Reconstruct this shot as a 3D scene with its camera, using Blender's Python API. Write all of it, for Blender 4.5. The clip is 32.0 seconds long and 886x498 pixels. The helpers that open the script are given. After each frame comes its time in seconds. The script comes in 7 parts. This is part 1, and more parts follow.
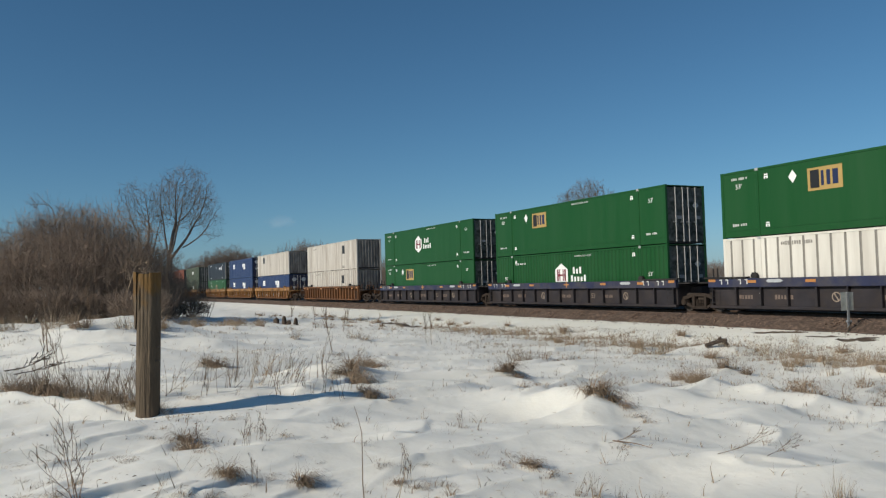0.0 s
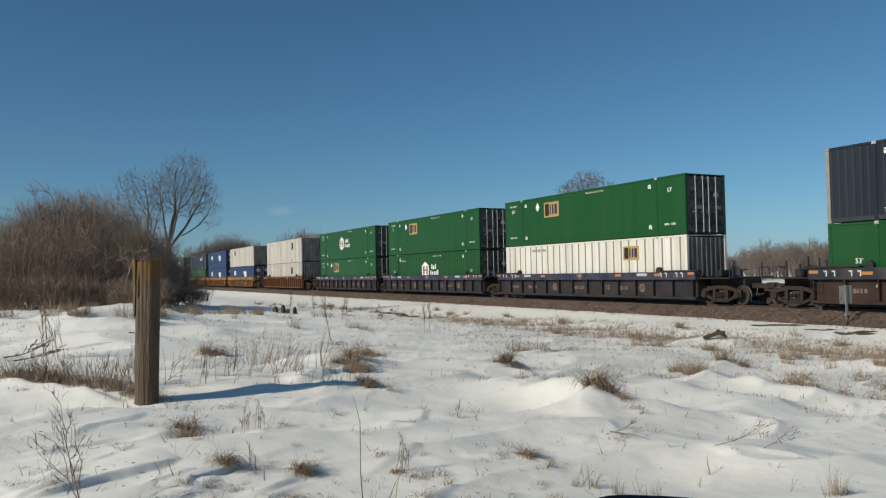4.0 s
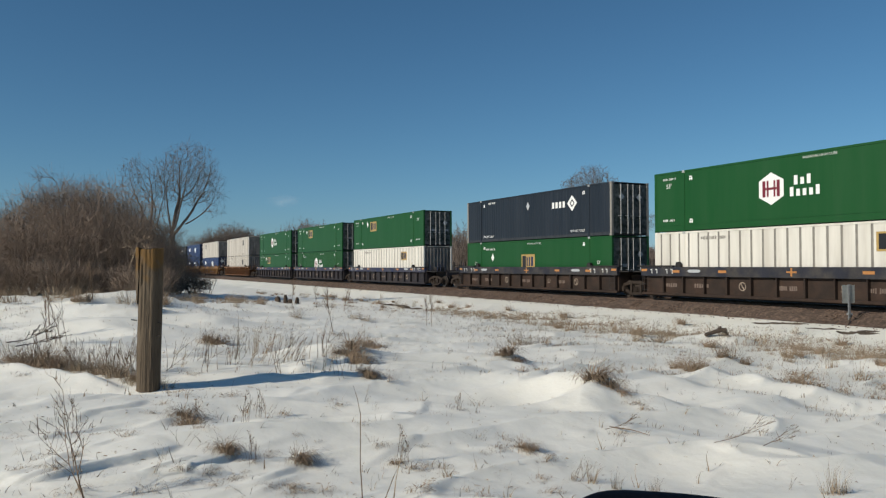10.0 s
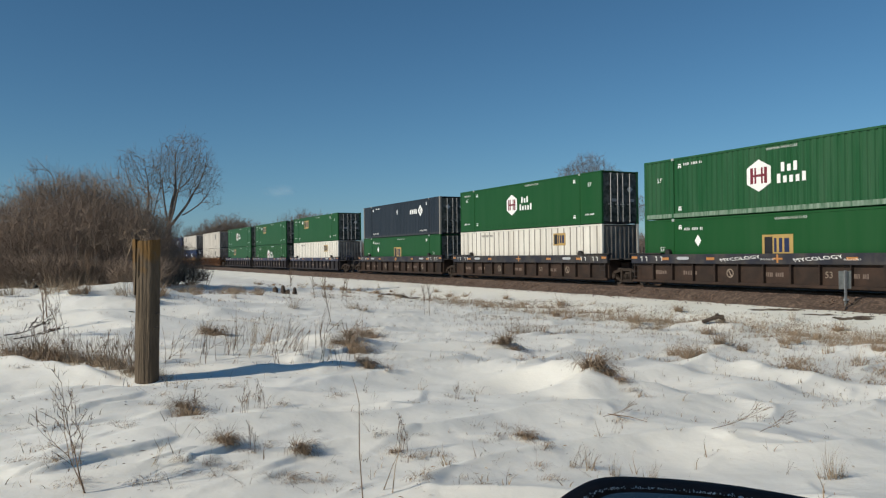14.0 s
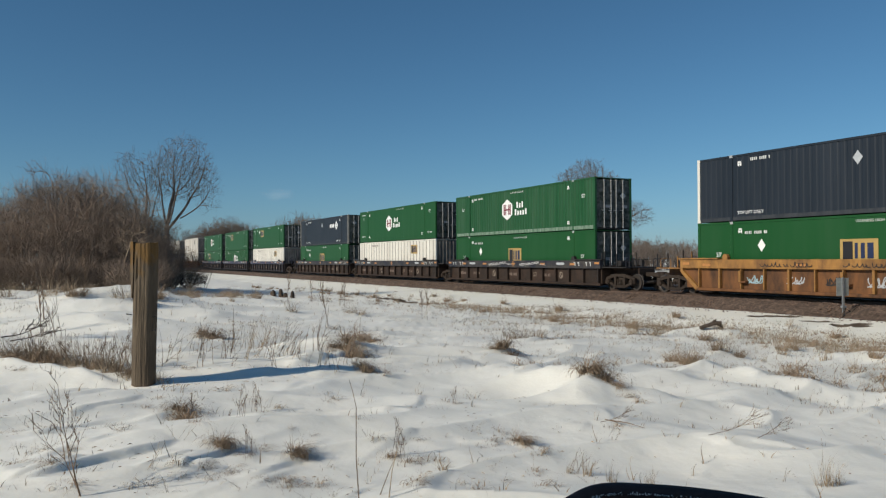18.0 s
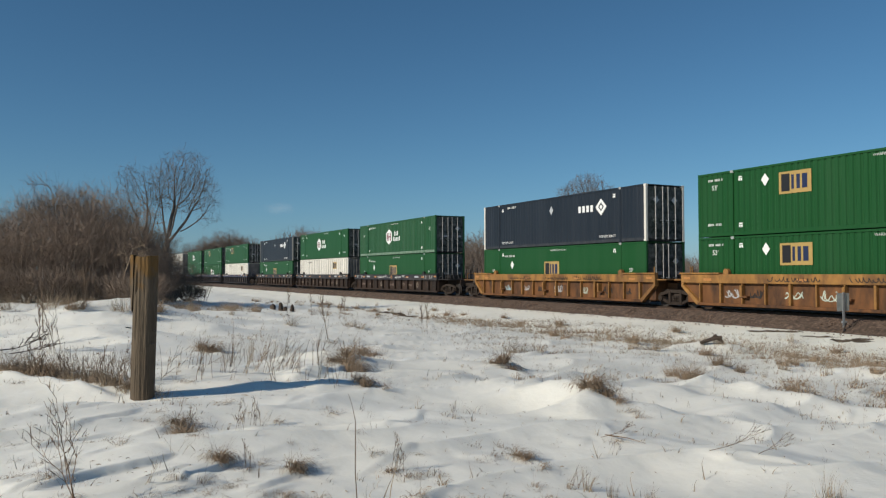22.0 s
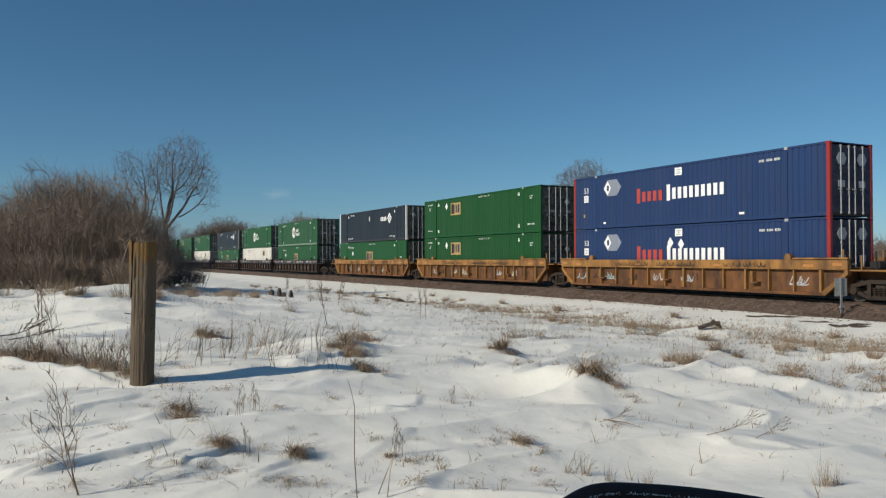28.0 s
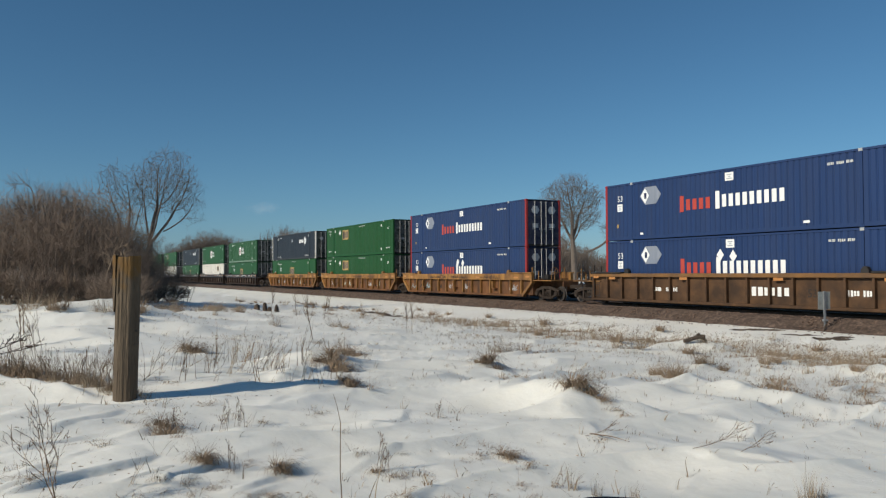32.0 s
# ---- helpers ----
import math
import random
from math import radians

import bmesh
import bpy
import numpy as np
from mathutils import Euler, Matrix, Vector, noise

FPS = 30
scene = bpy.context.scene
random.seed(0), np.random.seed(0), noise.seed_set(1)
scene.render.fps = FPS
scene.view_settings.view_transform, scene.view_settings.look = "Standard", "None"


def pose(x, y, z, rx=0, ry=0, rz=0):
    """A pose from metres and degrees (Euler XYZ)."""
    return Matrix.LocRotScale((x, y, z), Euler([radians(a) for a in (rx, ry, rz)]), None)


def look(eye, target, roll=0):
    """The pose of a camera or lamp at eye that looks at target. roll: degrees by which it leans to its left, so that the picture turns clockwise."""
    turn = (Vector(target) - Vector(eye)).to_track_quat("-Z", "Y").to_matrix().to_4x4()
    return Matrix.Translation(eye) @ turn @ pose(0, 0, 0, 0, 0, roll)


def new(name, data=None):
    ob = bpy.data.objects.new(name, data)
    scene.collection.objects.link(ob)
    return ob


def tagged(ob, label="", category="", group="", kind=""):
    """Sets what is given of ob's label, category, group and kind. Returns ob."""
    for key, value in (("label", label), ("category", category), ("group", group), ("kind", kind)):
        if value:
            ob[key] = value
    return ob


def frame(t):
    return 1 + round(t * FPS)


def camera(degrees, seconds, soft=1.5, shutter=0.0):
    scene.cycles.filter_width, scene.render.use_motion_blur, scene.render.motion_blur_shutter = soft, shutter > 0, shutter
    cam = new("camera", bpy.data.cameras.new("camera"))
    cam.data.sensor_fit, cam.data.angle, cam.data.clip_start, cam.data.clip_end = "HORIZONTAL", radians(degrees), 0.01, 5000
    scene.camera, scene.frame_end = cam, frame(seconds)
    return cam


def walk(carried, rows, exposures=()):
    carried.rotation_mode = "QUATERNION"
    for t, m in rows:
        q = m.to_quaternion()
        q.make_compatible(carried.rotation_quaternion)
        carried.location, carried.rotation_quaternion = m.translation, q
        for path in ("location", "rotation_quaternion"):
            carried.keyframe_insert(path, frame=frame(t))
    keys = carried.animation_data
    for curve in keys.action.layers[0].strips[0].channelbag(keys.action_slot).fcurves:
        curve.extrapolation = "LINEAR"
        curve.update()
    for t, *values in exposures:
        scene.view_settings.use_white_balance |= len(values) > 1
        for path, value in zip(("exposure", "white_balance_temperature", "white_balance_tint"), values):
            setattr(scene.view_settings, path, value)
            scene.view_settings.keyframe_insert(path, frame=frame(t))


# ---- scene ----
# Camera: held in the hand at a car window, turning a little
EYE = (0.0, 0.0, 1.25)
cam = camera(59.4, 32.0, soft=1.25)


def aim(yaw, pitch, roll):
    a, b = radians(yaw), radians(pitch)
    ahead = Vector((-math.sin(a) * math.cos(b), math.cos(a) * math.cos(b), math.sin(b)))
    return look(EYE, Vector(EYE) + ahead * 10, roll)


walk(cam, [
    (0, aim(0.190, 2.493, -1.562)),
    (0.5, aim(0.206, 2.637, -1.581)),
    (1, aim(0.221, 2.642, -1.470)),
    (1.5, aim(0.230, 2.443, -1.450)),
    (2, aim(0.242, 2.217, -1.441)),
    (2.5, aim(0.239, 2.154, -1.331)),
    (3, aim(0.291, 1.963, -1.232)),
    (3.5, aim(0.255, 1.900, -1.138)),
    (5.5, aim(-0.224, 1.045, -1.092)),
    (6, aim(-0.307, 0.887, -1.041)),
    (6.5, aim(-0.328, 0.819, -1.090)),
    (7, aim(-0.240, 0.880, -0.739)),
    (7.5, aim(-0.105, 0.806, -0.431)),
    (8, aim(-0.092, 0.877, -0.451)),
    (8.5, aim(-0.069, 1.019, -0.327)),
    (9, aim(0.000, 1.154, -0.246)),
    (9.5, aim(0.193, 1.292, -0.160)),
    (10, aim(0.390, 1.228, -0.144)),
    (10.5, aim(0.598, 1.122, -0.103)),
    (11, aim(0.746, 0.996, -0.159)),
    (11.5, aim(0.762, 0.847, -0.405)),
    (12, aim(0.720, 0.728, -0.626)),
    (12.5, aim(0.569, 0.582, -0.707)),
    (13, aim(0.424, 0.447, -0.722)),
    (13.5, aim(0.325, 0.413, -0.638)),
    (14, aim(0.188, 0.430, -0.608)),
    (14.5, aim(0.115, 0.468, -0.513)),
    (16.5, aim(0.126, 0.590, -0.158)),
    (17, aim(0.052, 0.659, -0.146)),
    (17.5, aim(0.011, 0.717, -0.171)),
    (18, aim(0.051, 0.765, -0.248)),
    (18.5, aim(-0.057, 1.011, -0.226)),
    (19, aim(-0.055, 1.005, -0.171)),
    (19.5, aim(-0.085, 0.985, -0.066)),
    (20, aim(-0.083, 0.786, -0.054)),
    (20.5, aim(-0.096, 0.949, 0.131)),
    (21, aim(-0.214, 1.338, 0.111)),
    (21.5, aim(-0.162, 1.630, 0.037)),
    (22, aim(0.057, 1.795, -0.099)),
    (22.5, aim(0.095, 1.826, -0.051)),
    (23, aim(0.122, 1.613, -0.058)),
    (23.5, aim(0.052, 1.423, -0.090)),
    (24, aim(-0.176, 1.240, -0.149)),
    (24.5, aim(-0.211, 1.155, -0.162)),
    (25, aim(-0.307, 1.064, -0.234)),
    (25.5, aim(-0.262, 0.985, -0.313)),
    (27.5, aim(-0.053, 0.687, -0.191)),
    (28, aim(-0.046, 0.732, -0.148)),
    (28.5, aim(-0.024, 0.788, 0.004)),
    (29, aim(0.013, 0.756, 0.200)),
    (29.5, aim(0.057, 0.649, 0.581)),
    (30, aim(0.107, 0.756, 0.350)),
    (30.5, aim(-0.198, 0.945, 0.175)),
    (31, aim(-0.499, 1.238, -0.001)),
    (31.5, aim(-0.779, 1.528, -0.118)),
    (32, aim(-1.064, 1.768, -0.227)),
])

# Light: low winter sun, clear sky
SUN_FROM = Vector((-0.84, -0.54, 0.59)).normalized()
SUN_EL = math.asin(SUN_FROM.z)
SUN_AZ = math.atan2(SUN_FROM.x, SUN_FROM.y)
world = bpy.data.worlds.new("sky")
scene.world = world
world.use_nodes = True
wn = world.node_tree
sky = wn.nodes.new("ShaderNodeTexSky")
sky.sky_type = "NISHITA"
sky.sun_disc = False
sky.sun_elevation = SUN_EL
sky.sun_rotation = SUN_AZ
sky.air_density = 1.0
sky.dust_density = 0.3
sky.ozone_density = 2.4
wn.nodes["Background"].inputs[1].default_value = 0.0575
hue = wn.nodes.new("ShaderNodeHueSaturation")
hue.inputs["Saturation"].default_value = 1.06
wn.links.new(sky.outputs[0], hue.inputs["Color"])
clear = wn.nodes.new("ShaderNodeVectorMath")      # dry, clean winter air
clear.operation = "MULTIPLY"
clear.inputs[1].default_value = (0.665, 1.02, 1.215)
wn.links.new(hue.outputs[0], clear.inputs[0])
split = wn.nodes.new("ShaderNodeSeparateColor")   # the air's own blue, strongest over the horizon
wn.links.new(clear.outputs[0], split.inputs[0])
keep = wn.nodes.new("ShaderNodeMath")
keep.operation = "MULTIPLY"
keep.inputs[1].default_value = 0.73
wn.links.new(split.outputs["Blue"], keep.inputs[0])
air = wn.nodes.new("ShaderNodeMath")
air.operation = "MULTIPLY_ADD"
air.inputs[1].default_value = 0.48
wn.links.new(split.outputs["Green"], air.inputs[0])
wn.links.new(keep.outputs[0], air.inputs[2])
join = wn.nodes.new("ShaderNodeCombineColor")
wn.links.new(split.outputs["Red"], join.inputs["Red"])
wn.links.new(split.outputs["Green"], join.inputs["Green"])
wn.links.new(air.outputs[0], join.inputs["Blue"])
wn.links.new(join.outputs[0], wn.nodes["Background"].inputs[0])
sun = bpy.data.lights.new("sun", "SUN")
sun.energy = 3.72
sun.angle = radians(0.55)
sun.color = (1.0, 0.915, 0.768)
sun_ob = new("sun", sun)
sun_ob.matrix_world = look(SUN_FROM * 50, (0, 0, 0))
scene.view_settings.exposure = 0.0


# ---- materials ----
def material(name, color, rough=0.6, metal=0.0, vary=0.15, scale=3.0, dirt=None, dirt_amount=0.0, dirt_scale=1.2,
             bump=0.0, bump_scale=30.0, streak=1.0, per_object=0.0, spec=0.3):
    """A painted, wooden or mineral surface with fine grain, larger stains and a little relief."""
    m = bpy.data.materials.new(name)
    m.use_nodes = True
    nt = m.node_tree
    nodes, links = nt.nodes, nt.links
    b = nodes["Principled BSDF"]
    b.inputs["Roughness"].default_value = rough
    b.inputs["Metallic"].default_value = metal
    b.inputs["Specular IOR Level"].default_value = spec
    co = nodes.new("ShaderNodeTexCoord")
    mp = nodes.new("ShaderNodeMapping")
    mp.inputs["Scale"].default_value = (1, 1, streak)
    links.new(co.outputs["Object"], mp.inputs[0])
    fine = nodes.new("ShaderNodeTexNoise")
    fine.inputs["Scale"].default_value = scale
    fine.inputs["Detail"].default_value = 6
    links.new(mp.outputs[0], fine.inputs["Vector"])
    ramp = nodes.new("ShaderNodeMapRange")
    ramp.inputs["From Min"].default_value, ramp.inputs["From Max"].default_value = 0.25, 0.75
    ramp.inputs["To Min"].default_value, ramp.inputs["To Max"].default_value = 1 - vary, 1 + vary
    links.new(fine.outputs["Fac"], ramp.inputs["Value"])
    value = ramp.outputs[0]
    if per_object:
        info = nodes.new("ShaderNodeObjectInfo")
        r2 = nodes.new("ShaderNodeMapRange")
        r2.inputs["To Min"].default_value, r2.inputs["To Max"].default_value = 1 - per_object, 1 + per_object
        links.new(info.outputs["Random"], r2.inputs["Value"])
        mul = nodes.new("ShaderNodeMath")
        mul.operation = "MULTIPLY"
        links.new(value, mul.inputs[0]), links.new(r2.outputs[0], mul.inputs[1])
        value = mul.outputs[0]
    tone = nodes.new("ShaderNodeVectorMath")
    tone.operation = "SCALE"
    tone.inputs[0].default_value = color
    links.new(value, tone.inputs["Scale"])
    out = tone.outputs[0]
    if dirt:
        big = nodes.new("ShaderNodeTexNoise")
        big.inputs["Scale"].default_value = dirt_scale
        big.inputs["Detail"].default_value = 8
        big.inputs["Roughness"].default_value = 0.65
        links.new(mp.outputs[0], big.inputs["Vector"])
        r3 = nodes.new("ShaderNodeMapRange")
        r3.inputs["From Min"].default_value, r3.inputs["From Max"].default_value = 0.40, 0.66
        r3.inputs["To Min"].default_value, r3.inputs["To Max"].default_value = 0.0, dirt_amount
        links.new(big.outputs["Fac"], r3.inputs["Value"])
        mix = nodes.new("ShaderNodeMix")
        mix.data_type = "RGBA"
        links.new(r3.outputs[0], mix.inputs["Factor"])
        links.new(out, mix.inputs["A"])
        mix.inputs["B"].default_value = (*dirt, 1)
        out = mix.outputs["Result"]
    links.new(out, b.inputs["Base Color"])
    if bump:
        bn = nodes.new("ShaderNodeTexNoise")
        bn.inputs["Scale"].default_value = bump_scale
        bn.inputs["Detail"].default_value = 5
        links.new(mp.outputs[0], bn.inputs["Vector"])
        bb = nodes.new("ShaderNodeBump")
        bb.inputs["Strength"].default_value = min(1.0, bump)
        bb.inputs["Distance"].default_value = 0.02
        links.new(bn.outputs["Fac"], bb.inputs["Height"])
        links.new(bb.outputs[0], b.inputs["Normal"])
    return m


GRIME = (0.10, 0.085, 0.065)
M = {}
M["green"] = material("green_paint", (0.0050, 0.067, 0.0138), 0.5, vary=0.12, scale=1.2, dirt=(0.020, 0.066, 0.025), dirt_amount=0.45, streak=0.10)
M["green_pale"] = material("faded_green_paint", (0.0075, 0.073, 0.022), 0.5, vary=0.12, scale=1.2, dirt=(0.045, 0.10, 0.055), dirt_amount=0.6, streak=0.10)
M["green_old"] = material("old_green_paint", (0.035, 0.06, 0.035), 0.6, vary=0.2, scale=1.2, dirt=GRIME, dirt_amount=0.6, streak=0.10)
M["slate"] = material("slate_blue_paint", (0.0105, 0.0165, 0.0255), 0.5, vary=0.12, scale=1.0, dirt=(0.026, 0.032, 0.042), dirt_amount=0.5, streak=0.10)
M["slate_dusty"] = material("dusty_slate_paint", (0.040, 0.044, 0.050), 0.6, vary=0.3, scale=3, dirt=(0.015, 0.021, 0.030), dirt_amount=0.8, dirt_scale=5, streak=0.2)
M["blue"] = material("blue_paint", (0.014, 0.037, 0.113), 0.5, vary=0.14, scale=1.4, dirt=(0.028, 0.046, 0.105), dirt_amount=0.55, streak=0.10)
M["white"] = material("cream_white_paint", (0.70, 0.675, 0.61), 0.5, vary=0.06, scale=1.5, dirt=(0.34, 0.30, 0.25), dirt_amount=0.45, streak=0.10)
M["white_worn"] = material("worn_white_paint", (0.52, 0.49, 0.44), 0.55, vary=0.08, scale=1.5, dirt=(0.25, 0.21, 0.17), dirt_amount=0.75, dirt_scale=1.3, streak=0.12)
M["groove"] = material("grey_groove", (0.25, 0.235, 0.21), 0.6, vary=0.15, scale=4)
M["red"] = material("red_paint", (0.30, 0.028, 0.026), 0.45, vary=0.12, scale=3)
M["rust_box"] = material("rust_red_paint", (0.28, 0.07, 0.035), 0.6, vary=0.15, scale=2, dirt=GRIME, dirt_amount=0.4)
M["decal_white"] = material("white_vinyl", (0.78, 0.78, 0.76), 0.4, vary=0.05, scale=6)
M["decal_grey"] = material("grey_vinyl", (0.40, 0.42, 0.44), 0.4, vary=0.12, scale=6)
M["decal_faint"] = material("faded_grey_vinyl", (0.25, 0.275, 0.32), 0.5, vary=0.2, scale=4, dirt=(0.12, 0.15, 0.22), dirt_amount=0.7, streak=0.2)
M["decal_worn"] = material("worn_white_vinyl", (0.52, 0.53, 0.51), 0.5, vary=0.25, scale=9)
M["decal_gold"] = material("gold_vinyl", (0.40, 0.27, 0.095), 0.4, vary=0.08, scale=4)
M["decal_navy"] = material("navy_vinyl", (0.02, 0.03, 0.075), 0.4, vary=0.08, scale=4)
M["decal_black"] = material("black_vinyl", (0.02, 0.02, 0.022), 0.4, vary=0.08, scale=4)
M["decal_red"] = material("red_vinyl", (0.42, 0.062, 0.045), 0.4, vary=0.10, scale=4)
M["decal_plum"] = material("dark_red_vinyl", (0.16, 0.022, 0.035), 0.4, vary=0.10, scale=4)
M["reflector"] = material("amber_reflector", (0.42, 0.19, 0.065), 0.3, vary=0.12, scale=9)
M["door_dark"] = material("dirty_dark_door", (0.020, 0.028, 0.022), 0.6, vary=0.35, scale=2.5, dirt=(0.14, 0.145, 0.14), dirt_amount=0.85, dirt_scale=2.6)
# Blue rear doors: the end's shade put into a darker blue, plus dirt.
M["door_blue"] = material("shaded_dirty_blue_door", (0.014, 0.020, 0.055), 0.6, vary=0.3, scale=2.5, dirt=(0.07, 0.07, 0.085), dirt_amount=0.8, dirt_scale=2.6)
# White boxes' rear wall: shade of the end put into a grey base.
M["door_grey"] = material("shaded_streaky_white_door", (0.20, 0.185, 0.17), 0.6, vary=0.35, scale=2.0, dirt=(0.045, 0.04, 0.036), dirt_amount=0.9, streak=0.3)
M["galv"] = material("galvanised_steel", (0.26, 0.27, 0.28), 0.5, 0.4, vary=0.2, scale=8)
M["lock_steel"] = material("worn_pale_steel", (0.42, 0.43, 0.43), 0.5, 0.2, vary=0.3, scale=5, dirt=(0.15, 0.13, 0.11), dirt_amount=0.7)
M["scuffed"] = material("scuffed_green_steel", (0.20, 0.27, 0.21), 0.55, vary=0.3, scale=5, dirt=(0.02, 0.085, 0.035), dirt_amount=0.95, dirt_scale=7.0, streak=0.15)
M["sill_navy"] = material("navy_car_paint", (0.022, 0.028, 0.066), 0.6, vary=0.2, scale=1.5, dirt=GRIME, dirt_amount=0.6)
M["sill_dark"] = material("dark_slate_car_paint", (0.020, 0.022, 0.032), 0.65, vary=0.2, scale=1.5, dirt=GRIME, dirt_amount=0.6)
M["panel_brown"] = material("grimed_brown_steel", (0.026, 0.0175, 0.0135), 0.75, vary=0.35, scale=1.5, dirt=(0.060, 0.034, 0.023), dirt_amount=0.7)
M["panel_navy"] = material("grimed_navy_steel", (0.025, 0.0225, 0.027), 0.7, vary=0.35, scale=1.5, dirt=(0.055, 0.040, 0.032), dirt_amount=0.5)
M["orange"] = material("faded_orange_paint", (0.33, 0.165, 0.046), 0.6, vary=0.25, scale=2.2, dirt=(0.10, 0.052, 0.028), dirt_amount=0.9, dirt_scale=1.6, streak=0.4)
M["orange_low"] = material("rusty_orange_paint", (0.168, 0.073, 0.028), 0.7, vary=0.3, scale=2.2, dirt=(0.045, 0.026, 0.017), dirt_amount=0.98, dirt_scale=1.6, streak=0.4)
M["brown_car"] = material("brown_yellow_paint", (0.092, 0.048, 0.023), 0.7, vary=0.35, scale=1.8, dirt=(0.030, 0.019, 0.013), dirt_amount=0.8)
M["brown_chord"] = material("mustard_paint", (0.19, 0.095, 0.032), 0.65, vary=0.2, scale=1.4, dirt=(0.09, 0.06, 0.04), dirt_amount=0.8)
M["truck"] = material("grimy_cast_steel", (0.036, 0.0258, 0.0198), 0.75, 0.2, vary=0.3, scale=5, dirt=(0.062, 0.047, 0.037), dirt_amount=0.6, bump=0.4)
M["wheel"] = material("worn_wheel_steel", (0.10, 0.085, 0.075), 0.5, 0.6, vary=0.25, scale=6)
M["black_steel"] = material("black_steel", (0.022, 0.021, 0.021), 0.65, 0.1, vary=0.3, scale=3, dirt=(0.06, 0.05, 0.045), dirt_amount=0.5)
M["rail"] = material("rail_steel", (0.13, 0.09, 0.07), 0.5, 0.5, vary=0.2, scale=4)
M["tie"] = material("creosoted_timber", (0.07, 0.055, 0.045), 0.85, vary=0.3, scale=6, bump=0.4)

# ---- plan: the railway runs straight past, away to the left ----
HEAD = radians(27.13)
ALONG = Vector((-math.sin(HEAD), math.cos(HEAD)))
SIDE = Vector((-math.cos(HEAD), -math.sin(HEAD)))      # from the track towards the camera
TRACK0 = Vector((13.783, 34.59))
RAIL_Z = -0.41
TURN = 90 + 27.13
BASE = ((-3000, -8), (-400, -1.2), (-60, -0.55), (-14, -0.42), (-6, -0.50), (-3.4, -0.75), (3.1, -0.89), (4.5, -0.93), (9.2, -1.10), (13.0, -0.83), (27, 0.0), (40, 0.2), (400, 0.6), (3000, -8))


def across(x, y):
    """Distance from the track's middle, towards the camera."""
    return (x - TRACK0.x) * SIDE.x + (y - TRACK0.y) * SIDE.y


def along(x, y):
    return (x - TRACK0.x) * ALONG.x + (y - TRACK0.y) * ALONG.y


def base_z(u):
    for (u0, z0), (u1, z1) in zip(BASE, BASE[1:]):
        if u <= u1:
            k = (u - u0) / (u1 - u0)
            return z0 + (z1 - z0) * k
    return BASE[-1][1]


# snow drifts with a shape of their own: x, y, length, width, height, direction in degrees
DRIFTS = (
    (-2.95, 7.5, 1.3, 1.0, -0.10, 0), (1.55, 9.0, 1.2, 0.6, 0.20, -50), (-1.75, 11.4, 0.9, 0.35, 0.22, 20), (-3.3, 7.2, 1.5, 0.6, 0.10, 30),
    (-2.1, 5.6, 1.3, 0.45, 0.14, 25), (-6.5, 14.0, 2.2, 0.8, 0.35, 10), (-9.5, 22.5, 2.5, 1.2, 0.49, 15),
    (3.4, 9.3, 1.6, 0.8, 0.14, -40), (5.0, 10.2, 1.9, 0.9, 0.15, -35), (4.6, 7.4, 1.8, 0.9, 0.09, -40),
    (0.4, 12.2, 1.6, 0.5, 0.17, 10), (7.5, 21.4, 1.0, 0.6, 0.31, 0), (-0.6, 7.6, 1.8, 0.4, 0.10, 15),
    (2.4, 6.2, 1.8, 0.7, 0.06, -30), (-8.0, 18.0, 3.0, 0.9, 0.35, 5), (9.5, 14.5, 2.0, 0.8, 0.28, -30),
)


def lay_ledges():
    rnd = random.Random(33)
    out = []
    for x, y, ln, ht, rot in ((-1.06, 4.75, 0.4, 0.035, 66), (-2.3, 6.2, 0.5, 0.04, 62), (-3.3, 6.6, 0.6, 0.05, 66)):
        out.append((x, y, ln, 0.45, ht, math.cos(radians(rot)), math.sin(radians(rot))))
    while len(out) < 84:
        y = 4.2 + 11 * rnd.random()
        x = y * (rnd.uniform(-0.62, 0.62) if len(out) % 3 else rnd.uniform(-0.6, -0.05))
        if abs(x + 3.0) < 0.9 and abs(y - 7.8) < 0.9:
            continue
        rot = radians(rnd.uniform(45, 80))
        out.append((x, y, rnd.uniform(0.2, 0.6), rnd.uniform(0.2, 0.5), rnd.uniform(0.012, 0.034), math.cos(rot), math.sin(rot)))
    return out


LEDGES = lay_ledges()
